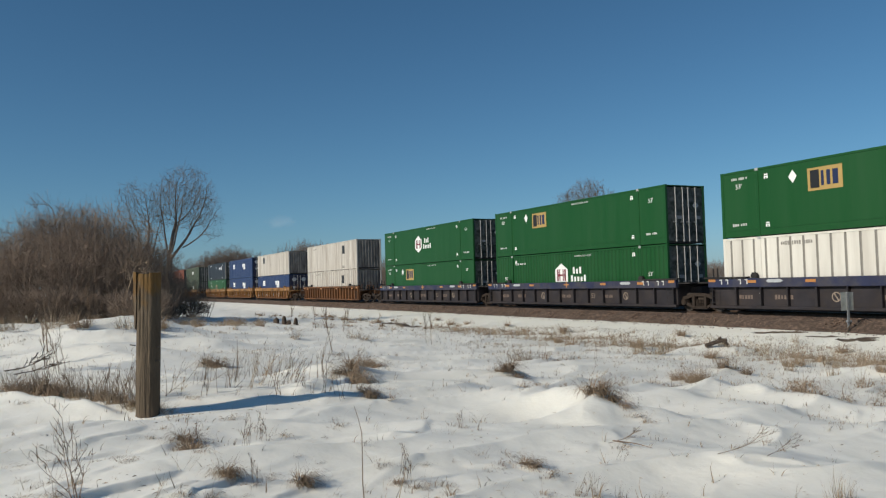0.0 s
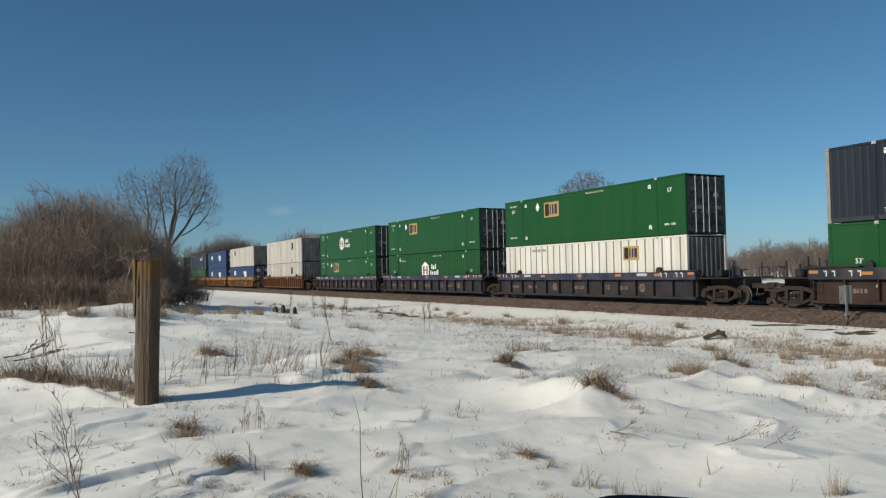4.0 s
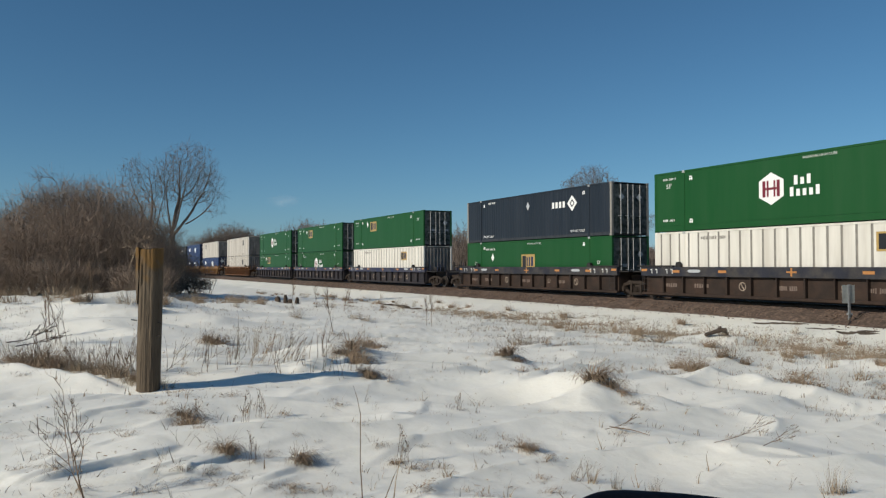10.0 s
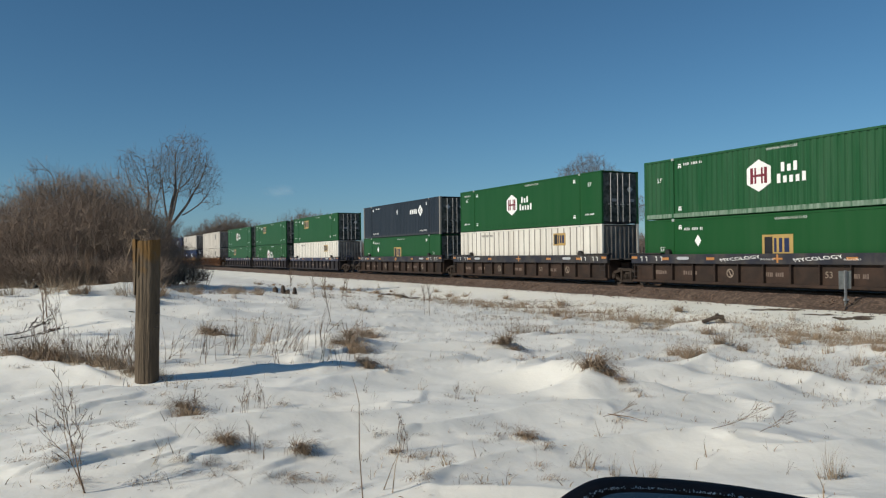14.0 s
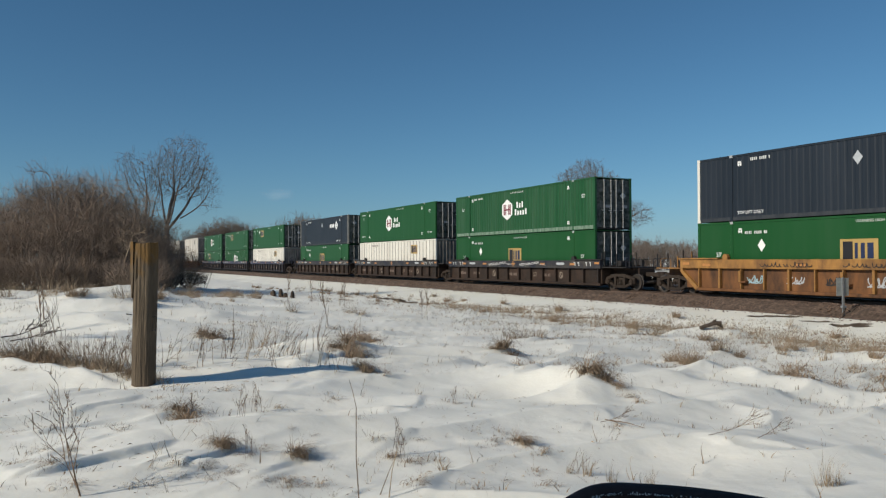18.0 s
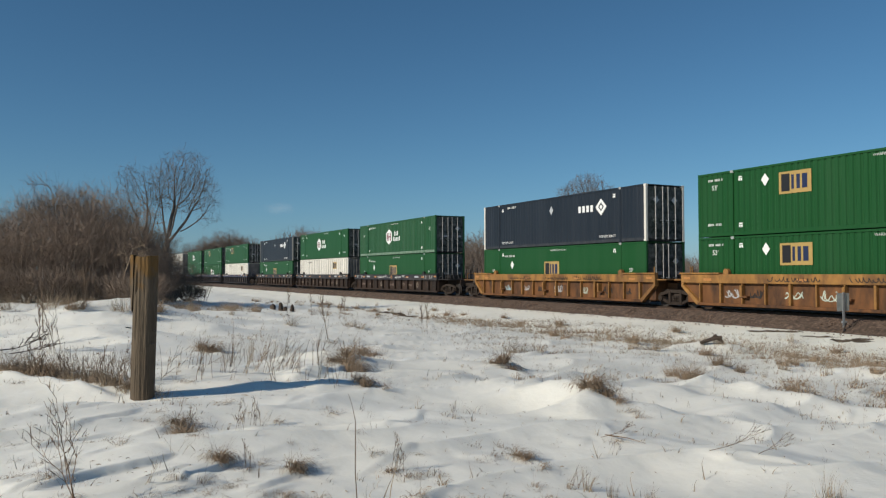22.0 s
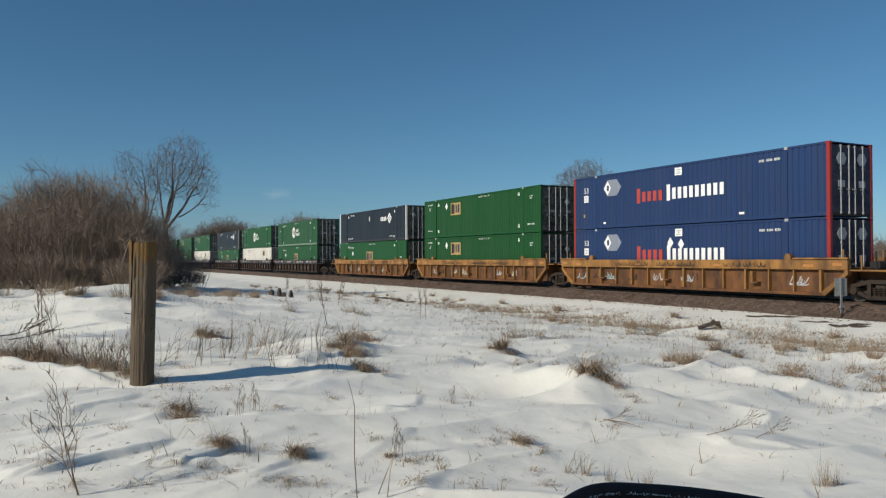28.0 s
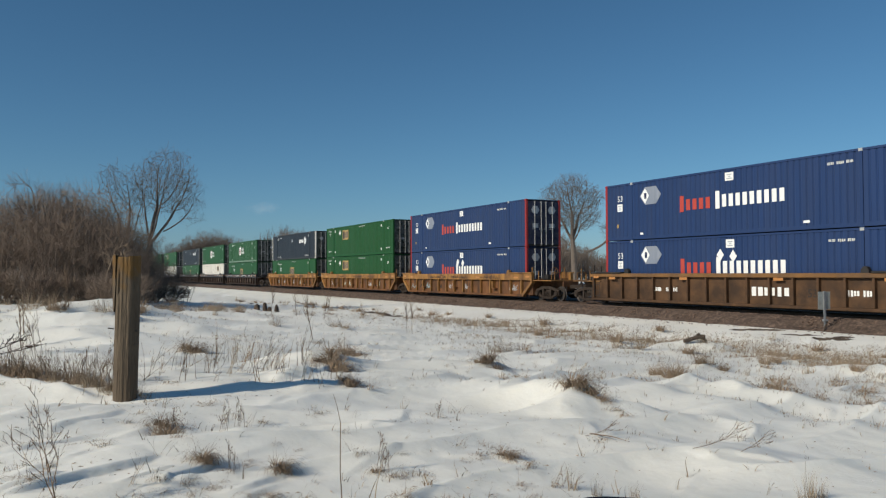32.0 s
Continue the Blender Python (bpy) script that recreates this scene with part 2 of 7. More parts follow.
# wind-cut crests along a line: the snow rises slowly from its left side and drops sharply on its right. rise width, drop width, height, points
CRESTS = (
    (0.55, 0.045, 0.052, ((-2.33, 4.30), (-2.19, 4.62), (-2.04, 4.85), (-1.92, 5.02), (-1.80, 5.25))),
    (0.35, 0.042, 0.022, ((-2.42, 4.25), (-2.33, 4.48), (-2.26, 4.68), (-2.22, 4.80))),
    (0.35, 0.042, 0.024, ((-1.78, 4.50), (-1.70, 4.77), (-1.60, 4.98))),
    (0.40, 0.042, 0.040, ((-1.56, 4.55), (-1.55, 4.80), (-1.46, 5.02), (-1.44, 5.22))),
    (0.50, 0.050, 0.032, ((-2.95, 6.05), (-2.84, 6.33), (-2.74, 6.62), (-2.66, 6.90))),
    (0.50, 0.070, 0.028, ((-3.75, 6.75), (-3.55, 7.05), (-3.42, 7.35))),
    (0.80, 0.10, 0.10, ((-1.95, 9.55), (-1.62, 9.95), (-1.42, 10.35), (-1.38, 10.85))),
    (0.75, 0.50, 0.10, ((1.22, 7.55), (1.40, 8.10), (1.50, 8.60), (1.62, 9.10))),
    (0.70, 0.18, 0.085, ((-3.35, 7.98), (-3.75, 8.22), (-4.40, 8.62), (-5.30, 9.25), (-6.2, 9.9))),
    (1.10, 0.40, 0.065, ((5.3, 9.55), (4.75, 9.65), (4.2, 9.95), (3.7, 10.7), (3.2, 11.6))),
    (0.80, 0.35, 0.05, ((6.3, 8.6), (5.7, 9.1), (5.2, 9.75))),
    (0.60, 0.25, 0.07, ((1.35, 11.7), (0.9, 11.75), (0.4, 11.35))),
    (0.40, 0.10, 0.022, ((0.10, 5.62), (0.45, 5.80), (0.75, 5.70))),
    (0.50, 0.10, 0.022, ((-0.55, 6.6), (-0.30, 7.2), (-0.20, 7.9))),
    (0.50, 0.08, 0.025, ((2.0, 5.75), (2.3, 5.9), (2.7, 5.8))),
)
CREST_BOX = [(min(p[0] for p in c[3]) - 1.3, max(p[0] for p in c[3]) + 1.3, min(p[1] for p in c[3]) - 1.3, max(p[1] for p in c[3]) + 1.3) for c in CRESTS]


def crest_z(x, y):
    z = 0.0
    for (rise, drop, ht, line), (x0, x1, y0, y1) in zip(CRESTS, CREST_BOX):
        if not (x0 < x < x1 and y0 < y < y1):
            continue
        best, pos, n = 1e9, 0.0, len(line) - 1
        for i in range(n):
            (ax, ay), (bx, by) = line[i], line[i + 1]
            dx, dy = bx - ax, by - ay
            q = dx * dx + dy * dy
            k = max(0.0, min(1.0, ((x - ax) * dx + (y - ay) * dy) / q))
            px, py = x - ax - k * dx, y - ay - k * dy
            d = math.hypot(px, py)
            if d < abs(best):
                best, pos = (d if px * dy - py * dx > 0 else -d), (i + k) / n
        b = best + 0.03 * noise.noise(Vector((x * 5, y * 5, 0.4))) * min(1.0, drop / 0.1)
        env = ht * max(0.0, 1 - (2 * pos - 1) ** 4)
        if -rise < b <= 0:
            z += env * (1 + b / rise) ** 2
        elif 0 < b < drop:
            z += env * (0.5 + 0.5 * math.cos(math.pi * b / drop))
    return z


def ground_z(x, y):
    u = across(x, y)
    d = math.hypot(x, y)
    z = base_z(u)
    near = max(0.0, 1 - d / 70)
    if d < 120 and u > 3.3:
        soft = min(1.0, (u - 3.3) / 3.0)
        p = Vector((x * 0.80 + y * 0.60, -x * 0.60 + y * 0.80, 0))
        n1 = noise.noise(Vector((p.x * 0.22, p.y * 0.55, 1.7)))
        n2 = noise.noise(Vector((p.x * 0.7 + 0.6 * n1, p.y * 1.7, 5.2)))
        ridge = 1 - abs(noise.noise(Vector((p.x * 0.33, p.y * 1.05 + 0.4 * n1, 9.1))))
        n3 = noise.noise(Vector((x * 4.5, y * 4.5, 2.2)))
        z += soft * (0.12 * n1 + 0.05 * n2 + 0.085 * (ridge ** 5 - 0.3) + 0.006 * n3 * near)
        for cx, cy, ln, wd, ht, rot in DRIFTS:
            dx, dy = x - cx, y - cy
            if abs(dx) + abs(dy) < 6:
                c, s = math.cos(radians(rot)), math.sin(radians(rot))
                a, b = (dx * c + dy * s) / ln, (-dx * s + dy * c) / wd
                if b > 0:
                    b *= 2.2
                z += ht * math.exp(-(a * a + b * b))
        # wind-cut steps: a slow rise, then a sharp drop on the lee side
        if d < 16:
            for cx, cy, ln, wd, ht, c, s in LEDGES:
                dx, dy = x - cx, y - cy
                if dx * dx + dy * dy < 2.2:
                    a = (dx * c + dy * s) / ln
                    if abs(a) < 1.6:
                        b = -(-dx * s + dy * c) + 0.07 * noise.noise(Vector((dx * 3 + cx, dy * 3, cy)))
                        env = math.exp(-1.6 * a * a) * ht * (0.75 + 0.25 * a)
                        if -wd < b <= 0:
                            z += env * (1 + b / wd) ** 2
                        elif 0 < b < 0.085:
                            z += env * (0.5 + 0.5 * math.cos(math.pi * b / 0.085))
            z += crest_z(x, y)
    return z


def part(name, bm, mat, parent=None, label=""):
    """Link a bmesh as one mesh object under a thing or a part."""
    me = bpy.data.meshes.new(name)
    bm.to_mesh(me)
    bm.free()
    mats = mat if isinstance(mat, (list, tuple)) else [mat]
    for m in mats:
        me.materials.append(m)
    ob = new(name, me)
    if parent is not None:
        ob.parent = parent
    if label:
        ob["label"] = label
    return ob


def share(name, me, parent, loc=(0, 0, 0), rot=(0, 0, 0), label=""):
    """Another object on a mesh that is there already."""
    ob = new(name, me)
    ob.parent = parent
    ob.location = loc
    ob.rotation_euler = [radians(a) for a in rot]
    if label:
        ob["label"] = label
    return ob


def box(bm, x0, x1, y0, y1, z0, z1, bevel=0.0):
    vs = [bm.verts.new((x, y, z)) for x in (x0, x1) for y in (y0, y1) for z in (z0, z1)]
    fs = [(0, 1, 3, 2), (4, 6, 7, 5), (0, 4, 5, 1), (2, 3, 7, 6), (0, 2, 6, 4), (1, 5, 7, 3)]
    faces = [bm.faces.new([vs[i] for i in f]) for f in fs]
    if bevel:
        edges = list({e for f in faces for e in f.edges})
        bmesh.ops.bevel(bm, geom=edges, offset=bevel, segments=1, affect="EDGES")
    return faces


def boxed(name, dims, mat, parent, label="", bevel=0.0):
    bm = bmesh.new()
    box(bm, *dims, bevel=bevel)
    return part(name, bm, mat, parent, label)


def tube(bm, pts, radii, sides=5, cap=True):
    """A tapered tube along points."""
    rings = []
    n = len(pts)
    for i, p in enumerate(pts):
        d = (Vector(pts[min(i + 1, n - 1)]) - Vector(pts[max(i - 1, 0)]))
        if d.length < 1e-6:
            d = Vector((0, 0, 1))
        d.normalize()
        a = d.cross(Vector((0.31, 0.17, 0.93) if abs(d.z) < 0.9 else (1, 0, 0))).normalized()
        b = d.cross(a)
        r = radii[i]
        rings.append([bm.verts.new(Vector(p) + (a * math.cos(2 * math.pi * k / sides) + b * math.sin(2 * math.pi * k / sides)) * r) for k in range(sides)])
    for r0, r1 in zip(rings, rings[1:]):
        for k in range(sides):
            bm.faces.new((r0[k], r0[(k + 1) % sides], r1[(k + 1) % sides], r1[k]))
    if cap and sides > 2:
        bm.faces.new(rings[0][::-1])
        bm.faces.new(rings[-1])
    return rings


def slab(bm, outline, y0, y1):
    """A plate: an outline in x and z, from y0 to y1."""
    a = [bm.verts.new((x, y0, z)) for x, z in outline]
    b = [bm.verts.new((x, y1, z)) for x, z in outline]
    bm.faces.new(a)
    bm.faces.new(b[::-1])
    n = len(a)
    for i in range(n):
        bm.faces.new((a[i], b[i], b[(i + 1) % n], a[(i + 1) % n]))


# ---- snow ----
def snow_material():
    m = bpy.data.materials.new("drifted_snow")
    m.use_nodes = True
    nt = m.node_tree
    nodes, links = nt.nodes, nt.links
    b = nodes["Principled BSDF"]
    b.inputs["Roughness"].default_value = 0.65
    b.inputs["Specular IOR Level"].default_value = 0.35
    b.inputs["Subsurface Weight"].default_value = 0.35
    b.inputs["Subsurface Radius"].default_value = (1.0, 0.95, 0.9)
    b.inputs["Subsurface Scale"].default_value = 0.05
    co = nodes.new("ShaderNodeTexCoord")
    big = nodes.new("ShaderNodeTexNoise")
    big.inputs["Scale"].default_value = 0.5
    big.inputs["Detail"].default_value = 7
    links.new(co.outputs["Object"], big.inputs["Vector"])
    ramp = nodes.new("ShaderNodeValToRGB")
    ramp.color_ramp.elements[0].position, ramp.color_ramp.elements[0].color = 0.3, (0.815, 0.795, 0.715, 1)
    ramp.color_ramp.elements[1].position, ramp.color_ramp.elements[1].color = 0.65, (0.90, 0.88, 0.80, 1)
    links.new(big.outputs["Fac"], ramp.inputs[0])
    # thin straw-coloured litter frozen into the crust
    fleck = nodes.new("ShaderNodeTexNoise")
    fleck.inputs["Scale"].default_value = 14
    fleck.inputs["Detail"].default_value = 9
    fleck.inputs["Roughness"].default_value = 0.75
    links.new(co.outputs["Object"], fleck.inputs["Vector"])
    fr = nodes.new("ShaderNodeMapRange")
    fr.inputs["From Min"].default_value, fr.inputs["From Max"].default_value = 0.63, 0.72
    fr.inputs["To Max"].default_value = 0.28
    links.new(fleck.outputs["Fac"], fr.inputs["Value"])
    mix = nodes.new("ShaderNodeMix")
    mix.data_type = "RGBA"
    links.new(fr.outputs[0], mix.inputs["Factor"])
    links.new(ramp.outputs[0], mix.inputs["A"])
    mix.inputs["B"].default_value = (0.40, 0.33, 0.25, 1)
    links.new(mix.outputs["Result"], b.inputs["Base Color"])
    n1 = nodes.new("ShaderNodeTexNoise")
    n1.inputs["Scale"].default_value = 3.2
    n1.inputs["Detail"].default_value = 8
    n1.inputs["Roughness"].default_value = 0.5
    links.new(co.outputs["Object"], n1.inputs["Vector"])
    bb = nodes.new("ShaderNodeBump")
    bb.inputs["Strength"].default_value = 0.33
    bb.inputs["Distance"].default_value = 0.06
    n2 = nodes.new("ShaderNodeTexNoise")
    n2.inputs["Scale"].default_value = 38
    n2.inputs["Detail"].default_value = 6
    links.new(co.outputs["Object"], n2.inputs["Vector"])
    both = nodes.new("ShaderNodeMath")
    both.operation = "MULTIPLY_ADD"
    both.inputs[1].default_value = 0.05
    links.new(n2.outputs["Fac"], both.inputs[0]), links.new(n1.outputs["Fac"], both.inputs[2])
    links.new(both.outputs[0], bb.inputs["Height"])
    links.new(bb.outputs[0], b.inputs["Normal"])
    return m


M["snow"] = snow_material()


def build_ground():
    angles = []
    a = -180.0
    while a < 180.0 - 1e-6:
        angles.append(a)
        a += 0.16 if -42 <= a < 40 else 3.0
    dists = [0.0]
    d = 1.0
    while d < 4200:
        dists.append(d)
        d *= 1.0042 if 3.6 < d < 7 else 1.0075 if 3.4 < d < 12 else 1.011 if 3.2 < d < 45 else (1.03 if d < 130 else 1.2)
    verts, faces = [(0, 0, ground_z(0, 0))], []
    n = len(angles)
    for d in dists[1:]:
        for a in angles:
            x, y = d * math.sin(radians(a)), d * math.cos(radians(a))
            verts.append((x, y, ground_z(x, y)))
    for k in range(n):
        faces.append((0, 1 + (k + 1) % n, 1 + k))
    for r in range(len(dists) - 2):
        o = 1 + r * n
        for k in range(n):
            k2 = (k + 1) % n
            faces.append((o + k, o + k2, o + n + k2, o + n + k))
    me = bpy.data.meshes.new("ground")
    me.from_pydata(verts, [], faces)
    me.polygons.foreach_set("use_smooth", [True] * len(me.polygons))
    me.materials.append(M["snow"])
    me.update()
    return tagged(new("ground", me), "snow-covered field with wind-blown drifts and dry stubble", "ground", kind="structure")


build_ground()


def on_track(s, w, z):
    """World place at s metres along the track, w metres to the camera's side, z above the rail."""
    p = TRACK0 + ALONG * s + SIDE * w
    return (p.x, p.y, RAIL_Z + z)


def ballast_material():
    return material("brown_ballast_stone", (0.130, 0.091, 0.069), 0.9, vary=0.75, scale=11, dirt=(0.045, 0.032, 0.026), dirt_amount=0.85, dirt_scale=4.0, bump=1.0, bump_scale=24)


def build_track():
    M["ballast"] = ballast_material()
    rnd = random.Random(4)
    # Unseen far-side widening added: dark stone behind the gap under the cars.
    prof = [(-11.0, -0.75), (-9.2, -0.12), (-6.0, -0.05), (-3.1, -0.07), (-2.0, -0.09), (-1.4, -0.08), (-0.9, -0.13), (0.9, -0.13), (1.4, -0.07), (1.9, -0.06), (2.15, -0.10), (2.45, -0.22), (2.8, -0.36), (3.1, -0.49), (3.5, -0.80)]
    verts, faces = [], []
    ss = []
    s = -160.0
    while s < 900:
        ss.append(s)
        s += 0.25 if -40 < s < 60 else (1.0 if -60 < s < 200 else 20)
    for s in ss:
        for w, z in prof:
            j = 0.09 * noise.noise(Vector((s * 0.9, w * 1.3, 3.3))) + 0.05 * (rnd.random() - 0.5)
            verts.append((s, w + (j * 2.5 if w > 2.2 else 0), z + (j * 0.5 if abs(w) > 1.75 and w > -4 else 0.0)))
    k = len(prof)
    for i in range(len(ss) - 1):
        for j in range(k - 1):
            faces.append((i * k + j, i * k + k + j, i * k + k + j + 1, i * k + j + 1))
    me = bpy.data.meshes.new("railway_ballast")
    me.from_pydata(verts, [], faces)
    me.materials.append(M["ballast"])
    me.update()
    ob = tagged(new("railway_ballast", me), "raised bed of brown crushed stone under the railway track", "railway bed", kind="structure")
    ob.matrix_world = pose(TRACK0.x, TRACK0.y, RAIL_Z, 0, 0, TURN)
    # loose stones on the shoulder, some rolled out on the snow
    v, f = [], []
    for _ in range(9000):
        s = rnd.uniform(-36, 60)
        w = min(3.1, 1.55 + abs(rnd.gauss(0, 0.75))) if rnd.random() < 0.93 else rnd.uniform(3.0, 3.9)
        zz = 0.0
        for (w0, z0), (w1, z1) in zip(prof, prof[1:]):
            if w0 <= w <= w1:
                zz = z0 + (z1 - z0) * (w - w0) / (w1 - w0)
        if w > 3.05:
            q = TRACK0 + ALONG * s + SIDE * w
            zz = ground_z(q.x, q.y) - RAIL_Z
        r = rnd.uniform(0.022, 0.055)
        o = len(v)
        for a, b, c in ((1, 0, 0), (-1, 0, 0), (0, 1, 0), (0, -1, 0), (0, 0, 1), (0, 0, -1)):
            k = r * rnd.uniform(0.6, 1.35)
            v.append((s + a * k + rnd.gauss(0, 0.006), w + b * k + rnd.gauss(0, 0.006), zz + c * k * 0.8))
        f += [(o + a, o + b, o + c) for a, b, c in ((0, 2, 4), (2, 1, 4), (1, 3, 4), (3, 0, 4), (2, 0, 5), (1, 2, 5), (3, 1, 5), (0, 3, 5))]
    st = bpy.data.meshes.new("ballast_stones")
    st.from_pydata(v, [], f)
    st.materials.append(material("ballast_stone", (0.145, 0.099, 0.075), 0.9, vary=0.7, scale=7))
    st.update()
    stones = tagged(new("ballast_stones", st), "loose brown crushed stones on the ballast shoulder", "stones", kind="stuff")
    stones.matrix_world = pose(TRACK0.x, TRACK0.y, RAIL_Z, 0, 0, TURN)
    # rails: foot, web and head
    rp = [(-0.07, -0.17), (0.07, -0.17), (0.07, -0.155), (0.012, -0.13), (0.012, -0.045), (0.036, -0.035), (0.036, 0.0), (-0.036, 0.0), (-0.036, -0.035), (-0.012, -0.045), (-0.012, -0.13), (-0.07, -0.155)]
    for w in (0.7535, -0.7535):
        bm = bmesh.new()
        a = [bm.verts.new((-160, w + q, z)) for q, z in rp]
        b = [bm.verts.new((900, w + q, z)) for q, z in rp]
        bm.faces.new(a), bm.faces.new(b[::-1])
        for i in range(len(rp)):
            bm.faces.new((a[i], b[i], b[(i + 1) % len(rp)], a[(i + 1) % len(rp)]))
        r = part("rail", bm, M["rail"])
        r.matrix_world = pose(TRACK0.x, TRACK0.y, RAIL_Z, 0, 0, TURN)
        tagged(r, "long steel rail with a worn bright head", "rail", "rails of the track", "structure")
    bm = bmesh.new()
    for i in range(430):
        s = -80 + i * 0.5
        j = rnd.uniform(-0.05, 0.05)
        box(bm, s - 0.11, s + 0.11, -1.3 + j, 1.3 + j, -0.33, -0.135)
    t = part("railway_ties", bm, M["tie"])
    t.matrix_world = pose(TRACK0.x, TRACK0.y, RAIL_Z, 0, 0, TURN)
    tagged(t, "dark creosoted timber ties sunk in the ballast", "railway ties", kind="stuff")


build_track()

# ---- the train ----
LONG, WIDE, TALL = 16.15, 2.59, 2.896
HL, HW = LONG / 2, WIDE / 2
LIFT = 6.095                      # the lifting posts stand where a forty-foot box ends
TEXTS = {}


def text_mesh(words, size):
    """A thin mesh of words in the built-in font, centred, in the x-z plane, readable from +y."""
    key = (words, size)
    if key not in TEXTS:
        cu = bpy.data.curves.new("lettering", "FONT")
        cu.body, cu.size, cu.align_x, cu.align_y = words, size, "CENTER", "CENTER"
        cu.extrude, cu.resolution_u = 0.002, 2
        tmp = new("lettering", cu)
        me = bpy.data.meshes.new_from_object(tmp.evaluated_get(bpy.context.evaluated_depsgraph_get()))
        bpy.data.objects.remove(tmp)
        me.transform(Matrix.Rotation(radians(180), 4, "Z") @ Matrix.Rotation(radians(90), 4, "X"))
        TEXTS[key] = me
    return TEXTS[key].copy()


def poly_mesh(outlines, thick=0.006):
    """Thin plates from outlines in x and z, their face to +y."""
    bm = bmesh.new()
    for o in outlines:
        slab(bm, o, 0.0, thick)
    bmesh.ops.recalc_face_normals(bm, faces=bm.faces)
    return bm


def rect(x0, x1, z0, z1):
    return [(x0, z0), (x1, z0), (x1, z1), (x0, z1)]


SIDE_MESH = {}


def side_mesh(style):
    """The wall sheet of a box between its rails, in x and z, its outside at +y."""
    if style in SIDE_MESH:
        return SIDE_MESH[style]
    pitch, deep, groove = {"smooth": (1.20, 0.0015, 0.03), "corrugated": (0.285, 0.038, 0.11), "fine": (0.30, 0.042, 0.15), "shallow": (0.30, 0.009, 0.15), "ribbed": (0.61, 0.04, 0.11)}[style]
    xs = []
    n = int((LONG - 0.3) / pitch)
    start = -n * pitch / 2
    bev = min(0.04, groove * 0.35)
    xs.append((-HL + 0.06, 0.0, 0))
    for i in range(n + 1):
        x = start + i * pitch
        xs += [(x - groove / 2, 0.0, 1), (x - groove / 2 + bev, -deep, 1), (x + groove / 2 - bev, -deep, 1), (x + groove / 2, 0.0, 0)]
    xs.append((HL - 0.06, 0.0, 0))
    bm = bmesh.new()
    lo = [bm.verts.new((x, y, 0.12)) for x, y, _ in xs]
    hi = [bm.verts.new((x, y, TALL - 0.08)) for x, y, _ in xs]
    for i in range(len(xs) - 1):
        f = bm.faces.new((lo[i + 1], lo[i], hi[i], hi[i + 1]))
        # Rib contrast is put into the colour: recessed faces take the darker grey.
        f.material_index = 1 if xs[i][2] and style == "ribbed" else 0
    me = bpy.data.meshes.new("side_wall")
    bm.to_mesh(me)
    bm.free()
    SIDE_MESH[style] = me
    return me


def put_each(ob_name, outlines, mat, parent, q, z):
    """Each plain bar of a name is a piece of its own."""
    for o in outlines:
        put(ob_name, poly_mesh([o]), mat, parent, q, z)


def put(ob_name, bm_or_me, mat, parent, q, z, label="", y=None):
    """A flat mark on the camera's side, q metres from the leading end and z above the box's floor."""
    me = bm_or_me
    if isinstance(me, bmesh.types.BMesh):
        me2 = bpy.data.meshes.new(ob_name)
        me.to_mesh(me2)
        me.free()
        me = me2
    me.materials.clear()
    me.materials.append(mat)
    return share(ob_name, me, parent, (HL - q, (HW - 0.018) if y is None else y, z), label=label)


def bars(total, height, count, rnd, gap=0.25):
    """Strokes in a row, for writing that is too small to read."""
    out, x = [], total / 2
    n = int(count * 1.6)
    w = total / n
    for i in range(n):
        if i % 5 == 4 and n > 7:
            x -= w
            continue
        h = height * rnd.uniform(0.75, 1.0)
        out.append(rect(x - w * rnd.uniform(0.5, 0.85), x, -h / 2, h / 2))
        x -= w
    return poly_mesh(out)


def mark_small(c, q, z, mat):
    out = [rect(-0.09, 0.09, 0.03, 0.09), rect(-0.10, -0.03, -0.11, 0.01), rect(0.03, 0.10, -0.11, 0.01), rect(-0.04, 0.04, -0.05, -0.01)]
    put("lift_mark", poly_mesh(out), mat, c, q, z)


def thin(name, outlines, mat, parent, y):
    """A thin flat piece laid on a plate."""
    me = bpy.data.meshes.new(name)
    bm = poly_mesh(outlines, 0.004)
    bm.to_mesh(me)
    bm.free()
    me.materials.append(mat)
    return share(name, me, parent, (0, y, 0))


def logo_gold(c, q, z, k=1.0):
    """Gold plate with one black block and three navy bars."""
    p = put("logo_plate", poly_mesh([rect(-0.76 * k, 0.76 * k, -0.45 * k, 0.45 * k)]), M["decal_gold"], c, q, z, "gold logo plate with dark blocks")
    thin("block", [[(x * k, zz * k) for x, zz in rect(0.24, 0.64, -0.35, 0.36)]], M["decal_black"], p, 0.0075)
    for x0, x1 in ((0.04, 0.16), (-0.24, -0.08), (-0.58, -0.34)):
        thin("bar", [[(x * k, zz * k) for x, zz in rect(x0, x1, -0.28, 0.30)]], M["decal_navy"], p, 0.0075)


